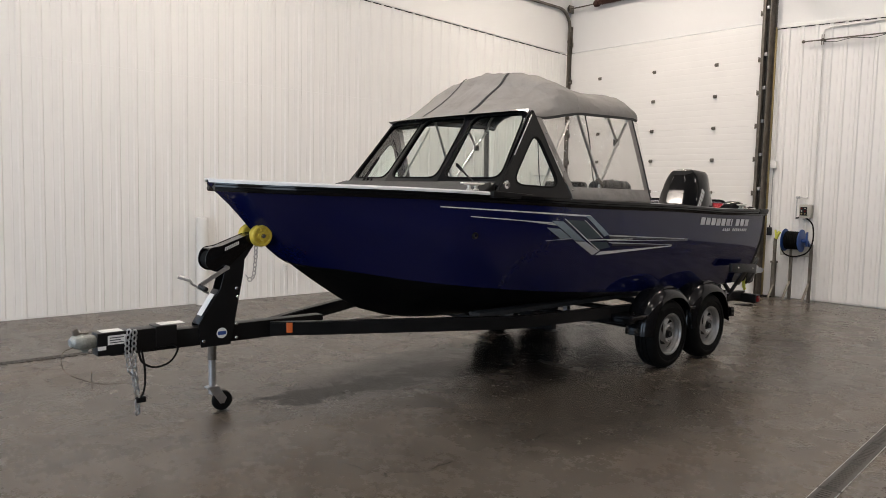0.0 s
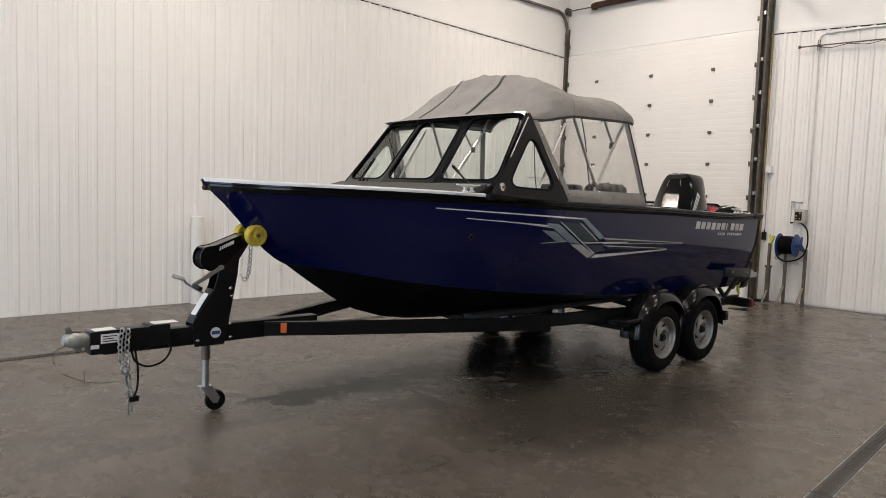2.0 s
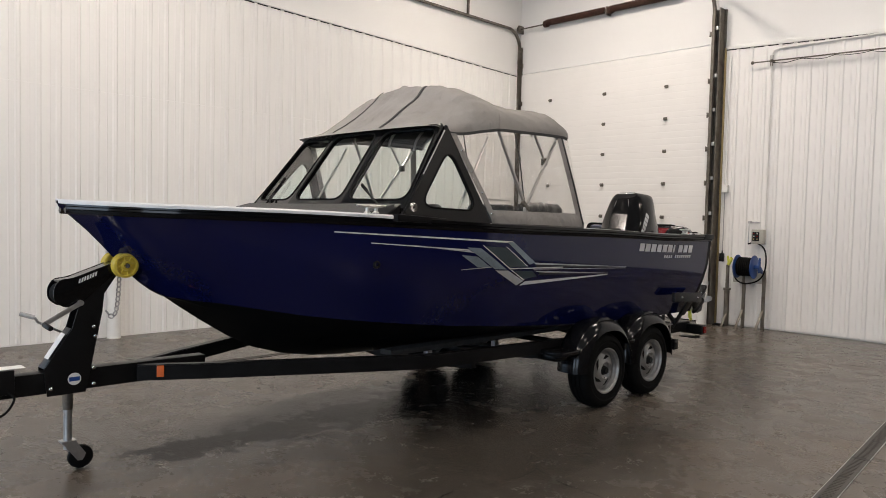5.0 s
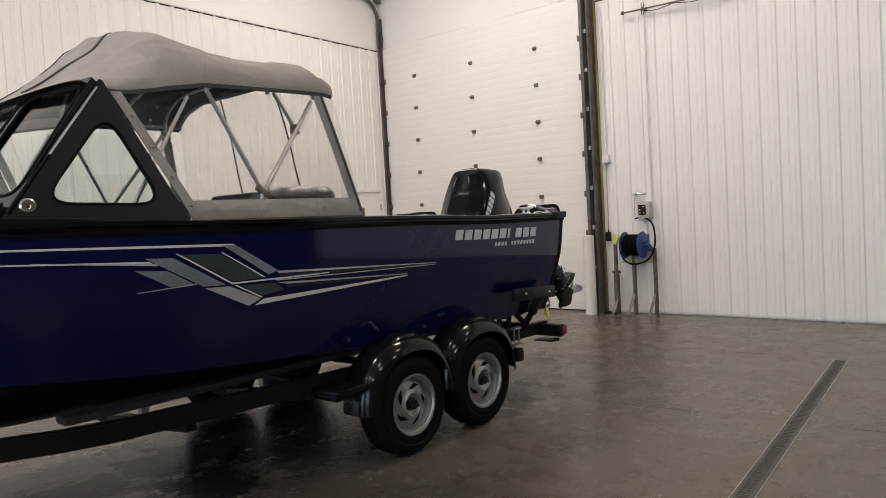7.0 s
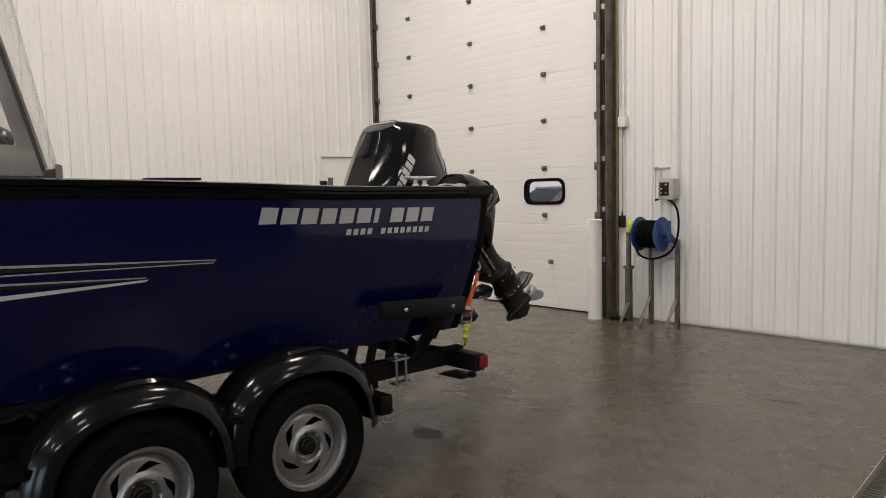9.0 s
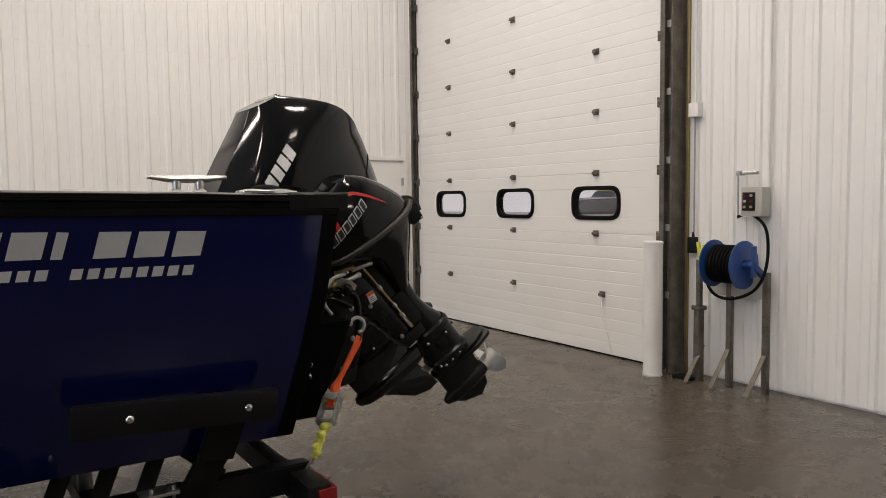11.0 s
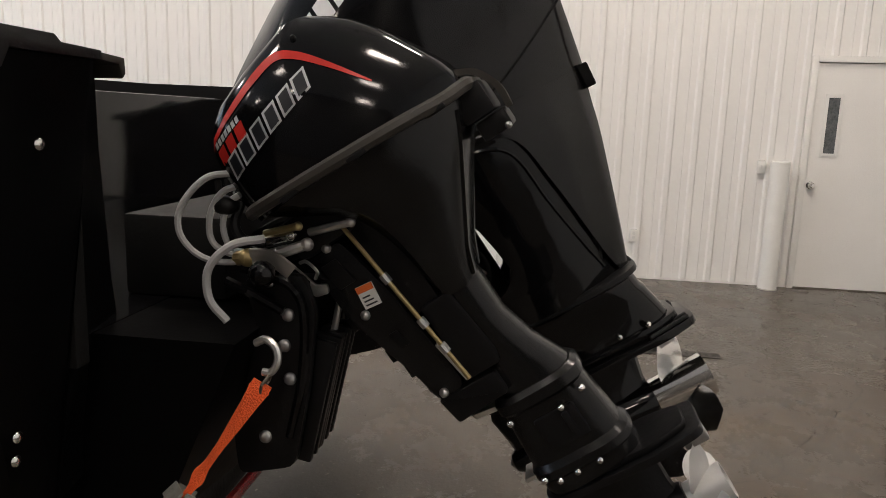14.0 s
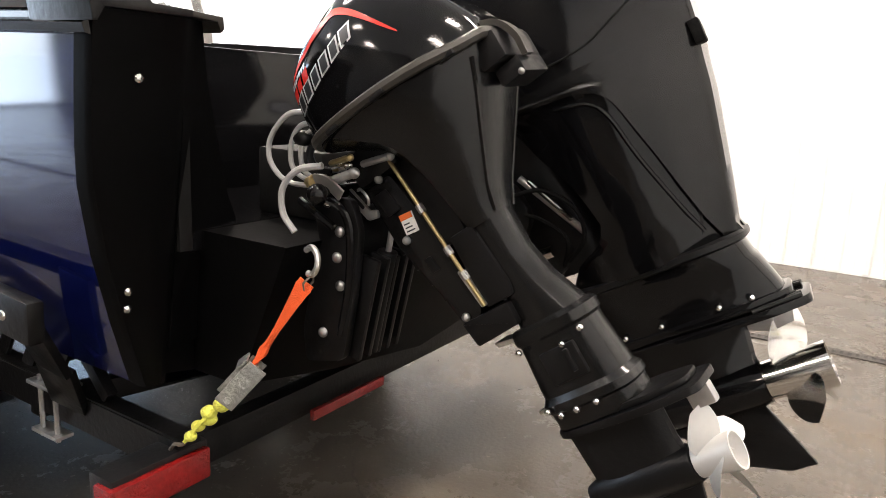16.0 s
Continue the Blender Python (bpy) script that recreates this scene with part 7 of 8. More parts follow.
def propeller(m, parent, u0, hub_r, hub_l, rad, blades, mat, label, pitch=32, start=90):
    bm = B()
    revolve(bm, [(u0, 0.0), (u0, hub_r * 0.92), (u0 + hub_l * 0.5, hub_r), (u0 + hub_l, hub_r * 1.12), (u0 + hub_l, hub_r * 0.98), (u0 + hub_l * 0.7, hub_r * 0.9), (u0 + hub_l * 0.6, 0.0)], (0, 0, 0), "y", 24, m)
    pr = part("propeller", bm, mat, parent, label, smooth=45)
    for k in range(blades):
        a = radians(start + 360 * k / blades)
        bm = B()
        rings = []
        for j in range(9):
            t = j / 8
            r = hub_r * 0.85 + (rad - hub_r * 0.85) * t
            chord = (0.62 + 0.9 * t - 1.1 * t ** 2.2) * rad * 0.9
            chord = max(chord, 0.02 * rad)
            tw = radians(pitch + 22 * (1 - t))
            rake = 0.12 * rad * t
            sweep = 0.18 * rad * t * t
            th = 0.012 * (1 - 0.75 * t) * (rad / 0.19)
            ring = []
            for f, q in ((-0.5, 0.15), (-0.25, 0.9), (0.1, 1.0), (0.4, 0.5), (0.5, 0.1), (0.4, -0.3), (0.1, -0.5), (-0.25, -0.4)):
                along = f * chord + sweep
                tang, ax = along * math.cos(tw), along * math.sin(tw) + q * th * 0.5 + rake
                ang = a + tang / max(r, 0.02)
                ring.append(m @ Vector((r * math.cos(ang), u0 + hub_l * 0.45 + ax, r * math.sin(ang))))
            rings.append(ring)
        loft(bm, rings)
        part("blade", bm, mat, pr, smooth=60)
    return pr


def slant_bars(parent, m, x, start, along, up, n, size, mat, gap=0.25, skip=(), lift=0.0016):
    """Unreadable lettering: a row of slanted bars on a motor's side."""
    a, u = Vector(along), Vector(up)
    s = Vector(start)
    for k in range(n):
        if k in skip:
            continue
        p0 = s + a * k
        q = [p0, p0 + a * (1 - gap), p0 + a * (1 - gap) + u * size, p0 + u * size]
        bm = B()
        rows = [[m @ Vector((x(c.x, c.y) + lift, c.x, c.y)) for c in (q[0].lerp(q[3], j / 4), q[1].lerp(q[2], j / 4))] for j in range(5)]
        loft(bm, rows, closed=False)
        bmesh.ops.solidify(bm, geom=bm.faces[:], thickness=0.001)
        part("name_bar", bm, mat, parent)


def banded(table):
    """Rows of a body from top or bottom: (up, front, aft, half-width), run smoothly through the table."""
    lo, hi = table[0][0], table[-1][0]
    n = max(10, int((hi - lo) / 0.03))
    return [(lo + (hi - lo) * k / n, *smooth_of(table, lo + (hi - lo) * k / n)) for k in range(n + 1)]


def outline_at(row, shape):
    """One side of a level section: (along, out) from the front to the aft end."""
    v, u0, u1, w = row
    if shape is COWL_SHAPE:
        t = max(0.0, min(1.0, (v - 1.20) / 0.19))
        shape = [(a, p + (q - p) * t) for (a, p), (_, q) in zip(COWL_SHAPE, COWL_TOP)]
    return [(u0 + (u1 - u0) * s, w * f) for s, f in shape]


def section_body(bm, rows, shape, m, out=0.0):
    """A hollow-free body of level sections, alike on both sides."""
    rings = []
    for row in rows:
        side = outline_at(row, shape)
        rings.append([m @ Vector((x + out, u, row[0])) for u, x in side] + [m @ Vector((-x - out, u, row[0])) for u, x in reversed(side)])
    return loft(bm, rings)


def out_at(table, shape, u, v):
    """How far out the port flank of such a body lies."""
    row = (v, *smooth_of(table, v))
    side = outline_at(row, shape)
    for (u0, x0), (u1, x1) in zip(side, side[1:]):
        if u0 <= u <= u1:
            return x0 + (x1 - x0) * (u - u0) / (u1 - u0)
    return side[0][1] if u < side[0][0] else side[-1][1]


main = thing("outboard_motor", (0, 2.35, 0.8), "large glossy black outboard motor tilted up on the transom", "outboard motor")
# The main motor is tilted up by 29 degrees, steered a little and leaning to port.
# Local axes: x out to port, y aft along the propeller shaft, z up along the leg.
MM = Matrix.Translation((0.09, 2.5, 1.1)) @ Matrix.Scale(1.06, 4) @ Matrix.Translation((-0.17, 0.63, -0.38)) @ Matrix.Rotation(radians(2), 4, "Y") @ Matrix.Rotation(radians(29), 4, "X") @ Matrix.Rotation(radians(8), 4, "Z")
COWL = [(0.90, -0.50, 0.165, 0.262), (0.97, -0.58, 0.172, 0.278), (1.05, -0.67, 0.180, 0.286), (1.13, -0.715, 0.188, 0.288), (1.20, -0.70, 0.190, 0.285), (1.26, -0.635, 0.172, 0.276), (1.33, -0.535, 0.128, 0.258), (1.39, -0.447, 0.066, 0.233), (1.44, -0.375, 0.002, 0.206), (1.49, -0.303, -0.070, 0.172), (1.525, -0.255, -0.125, 0.138)]
COWL_TOP = [(0.0, 0.42), (0.03, 0.50), (0.17, 0.82), (0.22, 0.90), (0.42, 1.0), (0.60, 1.0), (0.79, 0.97), (0.93, 0.90), (0.985, 0.83), (1.0, 0.74)]
COWL_SHAPE = [(0.0, 0.36), (0.03, 0.44), (0.17, 0.84), (0.22, 0.90), (0.42, 1.0), (0.60, 0.975), (0.79, 0.80), (0.93, 0.54), (0.985, 0.42), (1.0, 0.36)]
bm = B()
section_body(bm, banded(COWL), COWL_SHAPE, MM)
cowl = part("cowl", bm, GLOSS_BLACK, main, "glossy black faceted cowl", smooth=22)


def mside(u, v):
    return out_at(COWL, COWL_SHAPE, u, v)


# Vent along the sloping top, framed in bright metal.
VM = MM @ Matrix.Translation((0, -0.035, 1.461)) @ pose(0, 0, 0, -36.5, 0, 0)
bm = B()
local_box(bm, VM, -0.098, 0.098, -0.118, 0.128, -0.02, 0.002, 0.003)
grl = part("vent_frame", bm, CHROME, cowl, "bright vent frame")
bm = B()
local_box(bm, VM, -0.092, 0.092, -0.112, 0.122, 0.000, 0.004, 0.001)
part("vent_grille", bm, RUBBER, grl)
for k in range(14):
    bm = B()
    local_box(bm, VM, -0.09, 0.09, -0.106 + 0.016 * k, -0.099 + 0.016 * k, 0.004, 0.008)
    part("vent_slat", bm, MOTOR_GREY, grl)
# Highlight on the facet edge down the cowl's front corner, modelled as bright metal.
for s in (1, -1):
    bm = B()
    tube(bm, [MM @ Vector((s * (smooth_of(COWL, v)[2] * 0.44 + 0.001), smooth_of(COWL, v)[0] + 0.03 * (smooth_of(COWL, v)[1] - smooth_of(COWL, v)[0]), v)) for v in (1.515, 1.49, 1.46, 1.43)], [0.004, 0.005, 0.004, 0.002], 6)
    part("trim_line", bm, CHROME, cowl)
# Charcoal aft shroud: full height above, cut back to a slanting front edge below.
LOW = [(0.385, -0.40, 0.055, 0.175), (0.50, -0.40, 0.083, 0.200), (0.62, -0.40, 0.110, 0.222), (0.75, -0.40, 0.138, 0.244), (0.83, -0.41, 0.150, 0.254), (0.905, -0.50, 0.165, 0.262)]
SHROUD_FRONT = [(0.385, 0.034), (0.46, 0.010), (0.64, -0.026), (0.78, -0.058), (0.815, -0.072), (0.84, -0.10), (0.86, -0.155), (0.872, -0.28), (0.88, -0.40), (0.905, -0.49)]
for s in (1, -1):
    bm = B()
    rings = []
    for v in [0.386 + 0.0173 * k for k in range(31)]:
        u0 = interp(SHROUD_FRONT, v)[0]
        u1 = smooth_of(LOW, v)[1]
        run = []
        for k in range(13):
            u = u0 + (u1 - u0) * k / 12
            run.append((u, out_at(LOW, COWL_SHAPE, u, v)))
        rings.append([MM @ Vector((s * (x + 0.004), u, v)) for u, x in run] + [MM @ Vector((0, u1 + 0.004, v)), MM @ Vector((0, u1 - 0.012, v))] + [MM @ Vector((s * (x - 0.014), u, v)) for u, x in reversed(run)])
    loft(bm, rings)
    part("aft_shroud", bm, MOTOR_GREY, main, "charcoal aft shroud", smooth=28)
# Gloss black side panels under the shroud, arched over the bracket opening.
PANEL_FRONT = [(0.386, -0.405), (0.42, -0.375), (0.455, -0.335), (0.495, -0.245), (0.54, -0.222), (0.60, -0.234), (0.663, -0.25), (0.73, -0.285), (0.79, -0.315), (0.84, -0.34), (0.90, -0.42)]
for s in (1, -1):
    bm = B()
    rings = []
    for v in [0.386 + 0.0171 * k for k in range(31)]:
        u0, u1 = interp(PANEL_FRONT, v)[0], interp(SHROUD_FRONT, v)[0] + 0.04
        u1 = max(u1, u0 + 0.06)
        run = [(u0 + (u1 - u0) * k / 10, out_at(LOW, COWL_SHAPE, u0 + (u1 - u0) * k / 10, v) - 0.010 - 0.012 * max(0, 1 - 1.6 * k / 10) ** 2) for k in range(11)]
        rings.append([MM @ Vector((s * x, u, v)) for u, x in run] + [MM @ Vector((s * (x - 0.03), u, v)) for u, x in reversed(run)])
    loft(bm, rings)
    pnl = part("side_panel", bm, GLOSS_BLACK, main, "gloss black moulded side panel", smooth=35)
    # Raised fold running down the panel.
    bm = B()
    fold = [(-0.19, 0.845), (-0.11, 0.82), (-0.075, 0.77), (-0.055, 0.66), (-0.02, 0.52), (0.006, 0.43)]
    tube(bm, [MM @ Vector((s * (out_at(LOW, COWL_SHAPE, p.x - 0.012, p.y) - 0.010), p.x - 0.012, p.y)) for p in spline([(a, b, 0) for a, b in fold], 5)], 0.006, 6)
    part("panel_fold", bm, GLOSS_BLACK, pnl)
# Seam between cowl and shroud, with a soft highlight bead.
for s in (1, -1):
    bm = B()
    seam = spline([(0.176, 1.075, 0), (0.077, 1.018, 0), (-0.01, 0.972, 0), (-0.076, 0.946, 0), (-0.16, 0.94, 0), (-0.30, 0.955, 0), (-0.48, 1.0, 0)], 6)
    tube(bm, [MM @ Vector((s * (mside(p.x, p.y) + 0.0005), p.x, p.y)) for p in seam], 0.0032, 6)
    part("cowl_seam", bm, RUBBER, cowl)
# Grip tab on the aft edge and the inner block behind the panels.
bm = B()
local_box(bm, MM, 0.075, 0.125, 0.145, 0.172, 0.850, 0.910, 0.005)
part("aft_tab", bm, RUBBER, main)
bm = B()
section_loft(bm, [(0.98, -0.60, 0.10, 0.20), (0.88, -0.46, 0.12, 0.20), (0.80, -0.24, 0.11, 0.19), (0.62, -0.20, 0.08, 0.17), (0.50, -0.18, 0.05, 0.15), (0.40, -0.36, 0.04, 0.14)], MM)
part("inner_block", bm, SATIN_BLACK, main)
bm = B()
section_loft(bm, [(0.98, -0.62, -0.35, 0.22), (0.90, -0.56, -0.32, 0.19), (0.80, -0.50, -0.28, 0.10), (0.62, -0.44, -0.26, 0.075), (0.44, -0.42, -0.24, 0.08)], MM)
part("swivel_tube", bm, SATIN_BLACK, main)
# Flange, driveshaft housing and cavitation plate.
bm = B()
section_loft(bm, [(0.372, -0.415, 0.066, 0.150), (0.378, -0.425, 0.078, 0.158), (0.392, -0.425, 0.078, 0.158), (0.397, -0.415, 0.066, 0.150)], MM, 28, 0.55)
part("flange", bm, SATIN_BLACK, main, smooth=30)
bm = B()
section_loft(bm, [(0.376, -0.41, 0.060, 0.135), (0.33, -0.405, 0.070, 0.128), (0.315, -0.40, 0.078, 0.118), (0.25, -0.405, 0.098, 0.105), (0.225, -0.41, 0.105, 0.105)], MM, 28, 0.6)
part("driveshaft_housing", bm, GLOSS_BLACK, main, smooth=30)
bm = B()
prism(bm, rounded([(-0.085, -0.42), (-0.05, -0.46), (0.05, -0.46), (0.085, -0.42), (0.125, -0.20), (0.125, 0.06), (0.085, 0.155), (-0.085, 0.155), (-0.125, 0.06), (-0.125, -0.20)], 0.03, 3), "z", 0.176, 0.198, 0.004, MM)
cav = part("cavitation_plate", bm, GLOSS_BLACK, main)
bm = B()
prism(bm, rounded([(-0.105, -0.38), (0.105, -0.38), (0.112, 0.02), (0.07, 0.12), (-0.07, 0.12), (-0.112, 0.02)], 0.03, 3), "z", 0.200, 0.226, 0.006, MM)
part("plate_ridge", bm, GLOSS_BLACK, cav)
for s in (1, -1):
    bm = B()
    for d in (0.0, 0.022):
        tube(bm, [MM @ Vector((s * (0.118 - d), 0.02, 0.203)), MM @ Vector((s * (0.085 - d), 0.135, 0.203))], 0.006, 6)
    part("plate_rib", bm, SATIN_BLACK, cav)
for uu, vv in ((-0.30, 0.235), (-0.20, 0.236), (-0.05, 0.236), (0.03, 0.234)):
    bm = B()
    ball(bm, MM @ Vector((0.108, uu, vv)), 0.010)
    part("bolt", bm, CHROME, main)
bm = B()
section_loft(bm, [(0.185, -0.45, 0.0, 0.058), (0.14, -0.465, -0.02, 0.048), (0.07, -0.45, -0.03, 0.045), (0.0, -0.44, -0.02, 0.05)], MM, e=0.9)
revolve(bm, [(-0.475, 0.0), (-0.46, 0.026), (-0.42, 0.048), (-0.34, 0.064), (-0.18, 0.068), (-0.06, 0.062), (-0.03, 0.056), (-0.03, 0.0)], (0, 0, 0), "y", 24, MM)
prism(bm, [(-0.36, -0.04), (-0.06, -0.05), (-0.035, -0.12), (0.006, -0.238), (-0.06, -0.242), (-0.16, -0.205), (-0.28, -0.10)], "x", -0.009, 0.009, 0.003, MM)
part("gearcase", bm, GLOSS_BLACK, main, smooth=30)
bm = B()
prism(bm, [(-0.02, 0.172), (0.10, 0.172), (0.09, 0.13), (0.03, 0.12), (-0.02, 0.14)], "x", -0.012, 0.012, 0.003, MM)
part("anode", bm, STEEL_GREY, main)
propeller(MM, main, -0.028, 0.054, 0.16, 0.175, 3, CHROME, "polished stainless three-blade propeller", start=92)
# Clamp and swivel brackets.
bm = B()
for s in (1, -1):
    prism(bm, rounded([(2.26, 1.16), (2.43, 1.17), (2.50, 1.08), (2.45, 0.90), (2.36, 0.84), (2.22, 0.80)], 0.03, 3), "x", s * 0.13 - 0.03, s * 0.165 - 0.03, 0.004)
cyl(bm, (-0.20, 2.42, 1.10), (0.14, 2.42, 1.10), 0.026, seg=14)
part("clamp_bracket", bm, SATIN_BLACK, main)
bm = B()
beam(bm, (-0.03, 2.43, 1.08), MM @ Vector((0, -0.36, 0.46)), 0.17, 0.10, 0.015, (0, 0.5, 1))
part("swivel_bracket", bm, SATIN_BLACK, main)
for k, (a, b) in enumerate((((0.10, -0.40, 0.74), (0.10, -0.29, 0.54)), ((0.13, -0.37, 0.72), (0.13, -0.30, 0.58)))):
    bm = B()
    cyl(bm, MM @ Vector(a), MM @ Vector(b), 0.007 if k else 0.011, seg=10)
    part("shift_link", bm, CHROME if k else ALU, main)
for s in (0.04, -0.10):
    bm = B()
    cyl(bm, (s, 2.38, 0.90), MM @ Vector((s + 0.03, -0.40, 0.52)), 0.02, seg=12)
    part("tilt_ram", bm, CHROME if s > 0 else SATIN_BLACK, main)
bm = B()
tube(bm, [MM @ Vector(q) for q in ((0.15, -0.42, 0.70), (0.17, -0.33, 0.68), (0.16, -0.27, 0.60), (0.13, -0.29, 0.52), (0.10, -0.36, 0.48))], 0.007, 6, smooth=5)
tube(bm, [MM @ Vector(q) for q in ((0.12, -0.45, 0.66), (0.15, -0.38, 0.62), (0.14, -0.33, 0.54), (0.10, -0.38, 0.47))], 0.006, 6, smooth=5)
part("motor_hose", bm, RUBBER, main)
bm = B()
box(bm, -0.16, 0.10, 2.06, 2.40, 1.077, 1.13, 0.01)
part("transom_pad", bm, SATIN_BLACK, main)
slant_bars(cowl, MM, mside, (-0.585, 1.118), (0.0475, 0.0245), (-0.008, 0.057), 7, 1.0, SILVER_DECAL, 0.2)

kick = thing("kicker_motor", (0.69, 2.35, 0.8), "small glossy black outboard motor with red stripe, tilted up", "outboard motor")
# Tilted up by 36 degrees; local axes as above.
KM = Matrix.Translation((0.645, 3.155, 0.783)) @ Matrix.Rotation(radians(3), 4, "Y") @ Matrix.Rotation(radians(36), 4, "X")
KCOWL = [(0.905, -0.432, 0.004, 0.176), (0.95, -0.440, -0.006, 0.176), (1.0, -0.438, -0.030, 0.172), (1.05, -0.432, -0.058, 0.162), (1.085, -0.415, -0.082, 0.148), (1.11, -0.375, -0.102, 0.136), (1.13, -0.315, -0.124, 0.120), (1.145, -0.255, -0.142, 0.105), (1.155, -0.215, -0.158, 0.090)]
KSHAPE = [(0.0, 0.50), (0.02, 0.66), (0.08, 0.84), (0.18, 0.94), (0.36, 1.0), (0.58, 0.985), (0.76, 0.86), (0.90, 0.64), (0.975, 0.46), (1.0, 0.34)]
bm = B()
section_body(bm, banded(KCOWL), KSHAPE, KM)
kcowl = part("cowl", bm, GLOSS_BLACK, kick, "glossy black cowl with red stripe and bars", smooth=30)


def kside(u, v):
    return out_at(KCOWL, KSHAPE, u, v)


KLOW = [(0.600, -0.250, -0.172, 0.060), (0.64, -0.252, -0.158, 0.080), (0.70, -0.256, -0.120, 0.105), (0.76, -0.268, -0.080, 0.128), (0.81, -0.290, -0.045, 0.146), (0.85, -0.335, -0.018, 0.158), (0.88, -0.390, 0.0, 0.166), (0.904, -0.425, 0.006, 0.170)]
LSHAPE = [(0.0, 0.40), (0.05, 0.70), (0.16, 0.92), (0.40, 1.0), (0.62, 0.97), (0.80, 0.80), (0.93, 0.60), (0.97, 0.46), (1.0, 0.30)]
bm = B()
section_body(bm, banded(KLOW), LSHAPE, KM)
low_c = part("lower_cowl", bm, MOTOR_GREY, kick, "charcoal lower cowl", smooth=30)
# Ridge down the aft corner of the lower cowl.
for s in (1, -1):
    bm = B()
    tube(bm, [KM @ Vector((s * (0.55 * w + 0.001), u0 + 0.945 * (u1 - u0), v)) for v, (u0, u1, w) in ((v, smooth_of(KLOW, v)) for v in (0.61, 0.66, 0.72, 0.78, 0.83, 0.87))], 0.005, 6)
    part("corner_ridge", bm, MOTOR_GREY, low_c)
# Rubber seal between the cowls, dipping aft, with small clips on it.
bm = B()
lip_side = [(u, x + 0.004) for u, x in outline_at((0.905, -0.436, 0.012, 0.176), KSHAPE)]
lip_run = [(u, x) for u, x in lip_side] + [(u, -x) for u, x in reversed(lip_side)]
tube(bm, [KM @ p for p in spline([Vector((x, u, 0.902 - 0.075 * min(u + 0.12, 0.10) * (1 if u < -0.02 else 0.6))) for u, x in lip_run + lip_run[:1]], 4)], 0.0125, 8)
lip = part("cowl_lip", bm, SEAL, kick, "rubber cowl seal")
for uu in (-0.325, -0.19, -0.05):
    bm = B()
    xx = out_at(KCOWL, KSHAPE, uu, 0.91)
    local_box(bm, KM, xx + 0.006, xx + 0.018, uu - 0.018, uu + 0.018, 0.888 - 0.075 * (uu + 0.12), 0.897 - 0.075 * (uu + 0.12), 0.002)
    part("seal_clip", bm, BLACK_PLASTIC, lip)
# Aft latch: a recess block with a curved lever over it.
bm = B()
local_box(bm, KM, -0.075, 0.075, -0.03, 0.030, 0.835, 0.895, 0.008)
local_box(bm, KM, -0.05, 0.055, -0.02, 0.040, 0.795, 0.832, 0.008)
latch = part("cowl_latch", bm, BLACK_PLASTIC, kick)
bm = B()
strip(bm, [KM @ Vector(q) for q in ((0.03, 0.0, 0.925), (0.032, 0.032, 0.905), (0.03, 0.05, 0.865), (0.028, 0.048, 0.825))], 0.03, 0.012, (1, 0, 0), 4)
part("latch_lever", bm, SEAL, latch)
bm = B()
ball(bm, KM @ Vector((0.052, 0.030, 0.80)), 0.007)
part("latch_pin", bm, STEEL_GREY, latch)
# Leg: a flat front cover and a smoother aft half.
bm = B()
section_loft(bm, [(0.625, -0.255, -0.170, 0.052), (0.60, -0.26, -0.168, 0.054), (0.52, -0.262, -0.170, 0.052), (0.45, -0.262, -0.152, 0.052), (0.40, -0.265, -0.130, 0.054), (0.35, -0.275, -0.108, 0.058)], KM, 24, 0.75)
leg = part("leg", bm, MOTOR_GREY, kick, smooth=40)
bm = B()
prism(bm, rounded([(-0.292, 0.61), (-0.228, 0.61), (-0.215, 0.47), (-0.222, 0.445), (-0.292, 0.445)], 0.008, 3), "x", -0.056, 0.060, 0.005, KM)
part("leg_cover", bm, SATIN_BLACK, leg)
bm = B()
prism(bm, rounded([(-0.365, 0.442), (-0.240, 0.438), (-0.240, 0.388), (-0.355, 0.382)], 0.008, 3), "x", -0.062, 0.066, 0.006, KM)
part("lower_mount", bm, SATIN_BLACK, leg)
bm = B()
section_loft(bm, [(0.375, -0.285, -0.115, 0.060), (0.365, -0.292, -0.106, 0.068), (0.345, -0.292, -0.106, 0.068), (0.338, -0.286, -0.112, 0.062), (0.225, -0.296, -0.100, 0.064), (0.212, -0.304, -0.090, 0.072), (0.196, -0.304, -0.088, 0.072), (0.19, -0.298, -0.094, 0.066), (0.155, -0.298, -0.090, 0.060)], KM, 28, 0.6)
hsg = part("gear_housing", bm, MOTOR_GREY, kick, smooth=30)
bm = B()
local_box(bm, KM, 0.055, 0.070, -0.235, -0.150, 0.245, 0.315, 0.006)
local_box(bm, KM, 0.060, 0.076, -0.180, -0.166, 0.258, 0.306, 0.005)
part("inlet_cover", bm, SATIN_BLACK, hsg)
bm = B()
prism(bm, rounded([(-0.058, -0.27), (-0.03, -0.31), (0.03, -0.31), (0.058, -0.27), (0.080, -0.08), (0.060, 0.022), (-0.060, 0.022), (-0.080, -0.08)], 0.02, 3), "z", 0.136, 0.152, 0.003, KM)
kcav = part("cavitation_plate", bm, SATIN_BLACK, kick)
bm = B()
prism(bm, rounded([(-0.05, -0.26), (0.05, -0.26), (0.062, -0.08), (0.04, 0.0), (-0.04, 0.0), (-0.062, -0.08)], 0.02, 3), "z", 0.152, 0.166, 0.004, KM)
part("plate_ridge", bm, SATIN_BLACK, kcav)
bm = B()
prism(bm, [(-0.34, 0.372), (-0.27, 0.362), (-0.27, 0.352), (-0.335, 0.36)], "x", -0.03, 0.03, 0.002, KM)
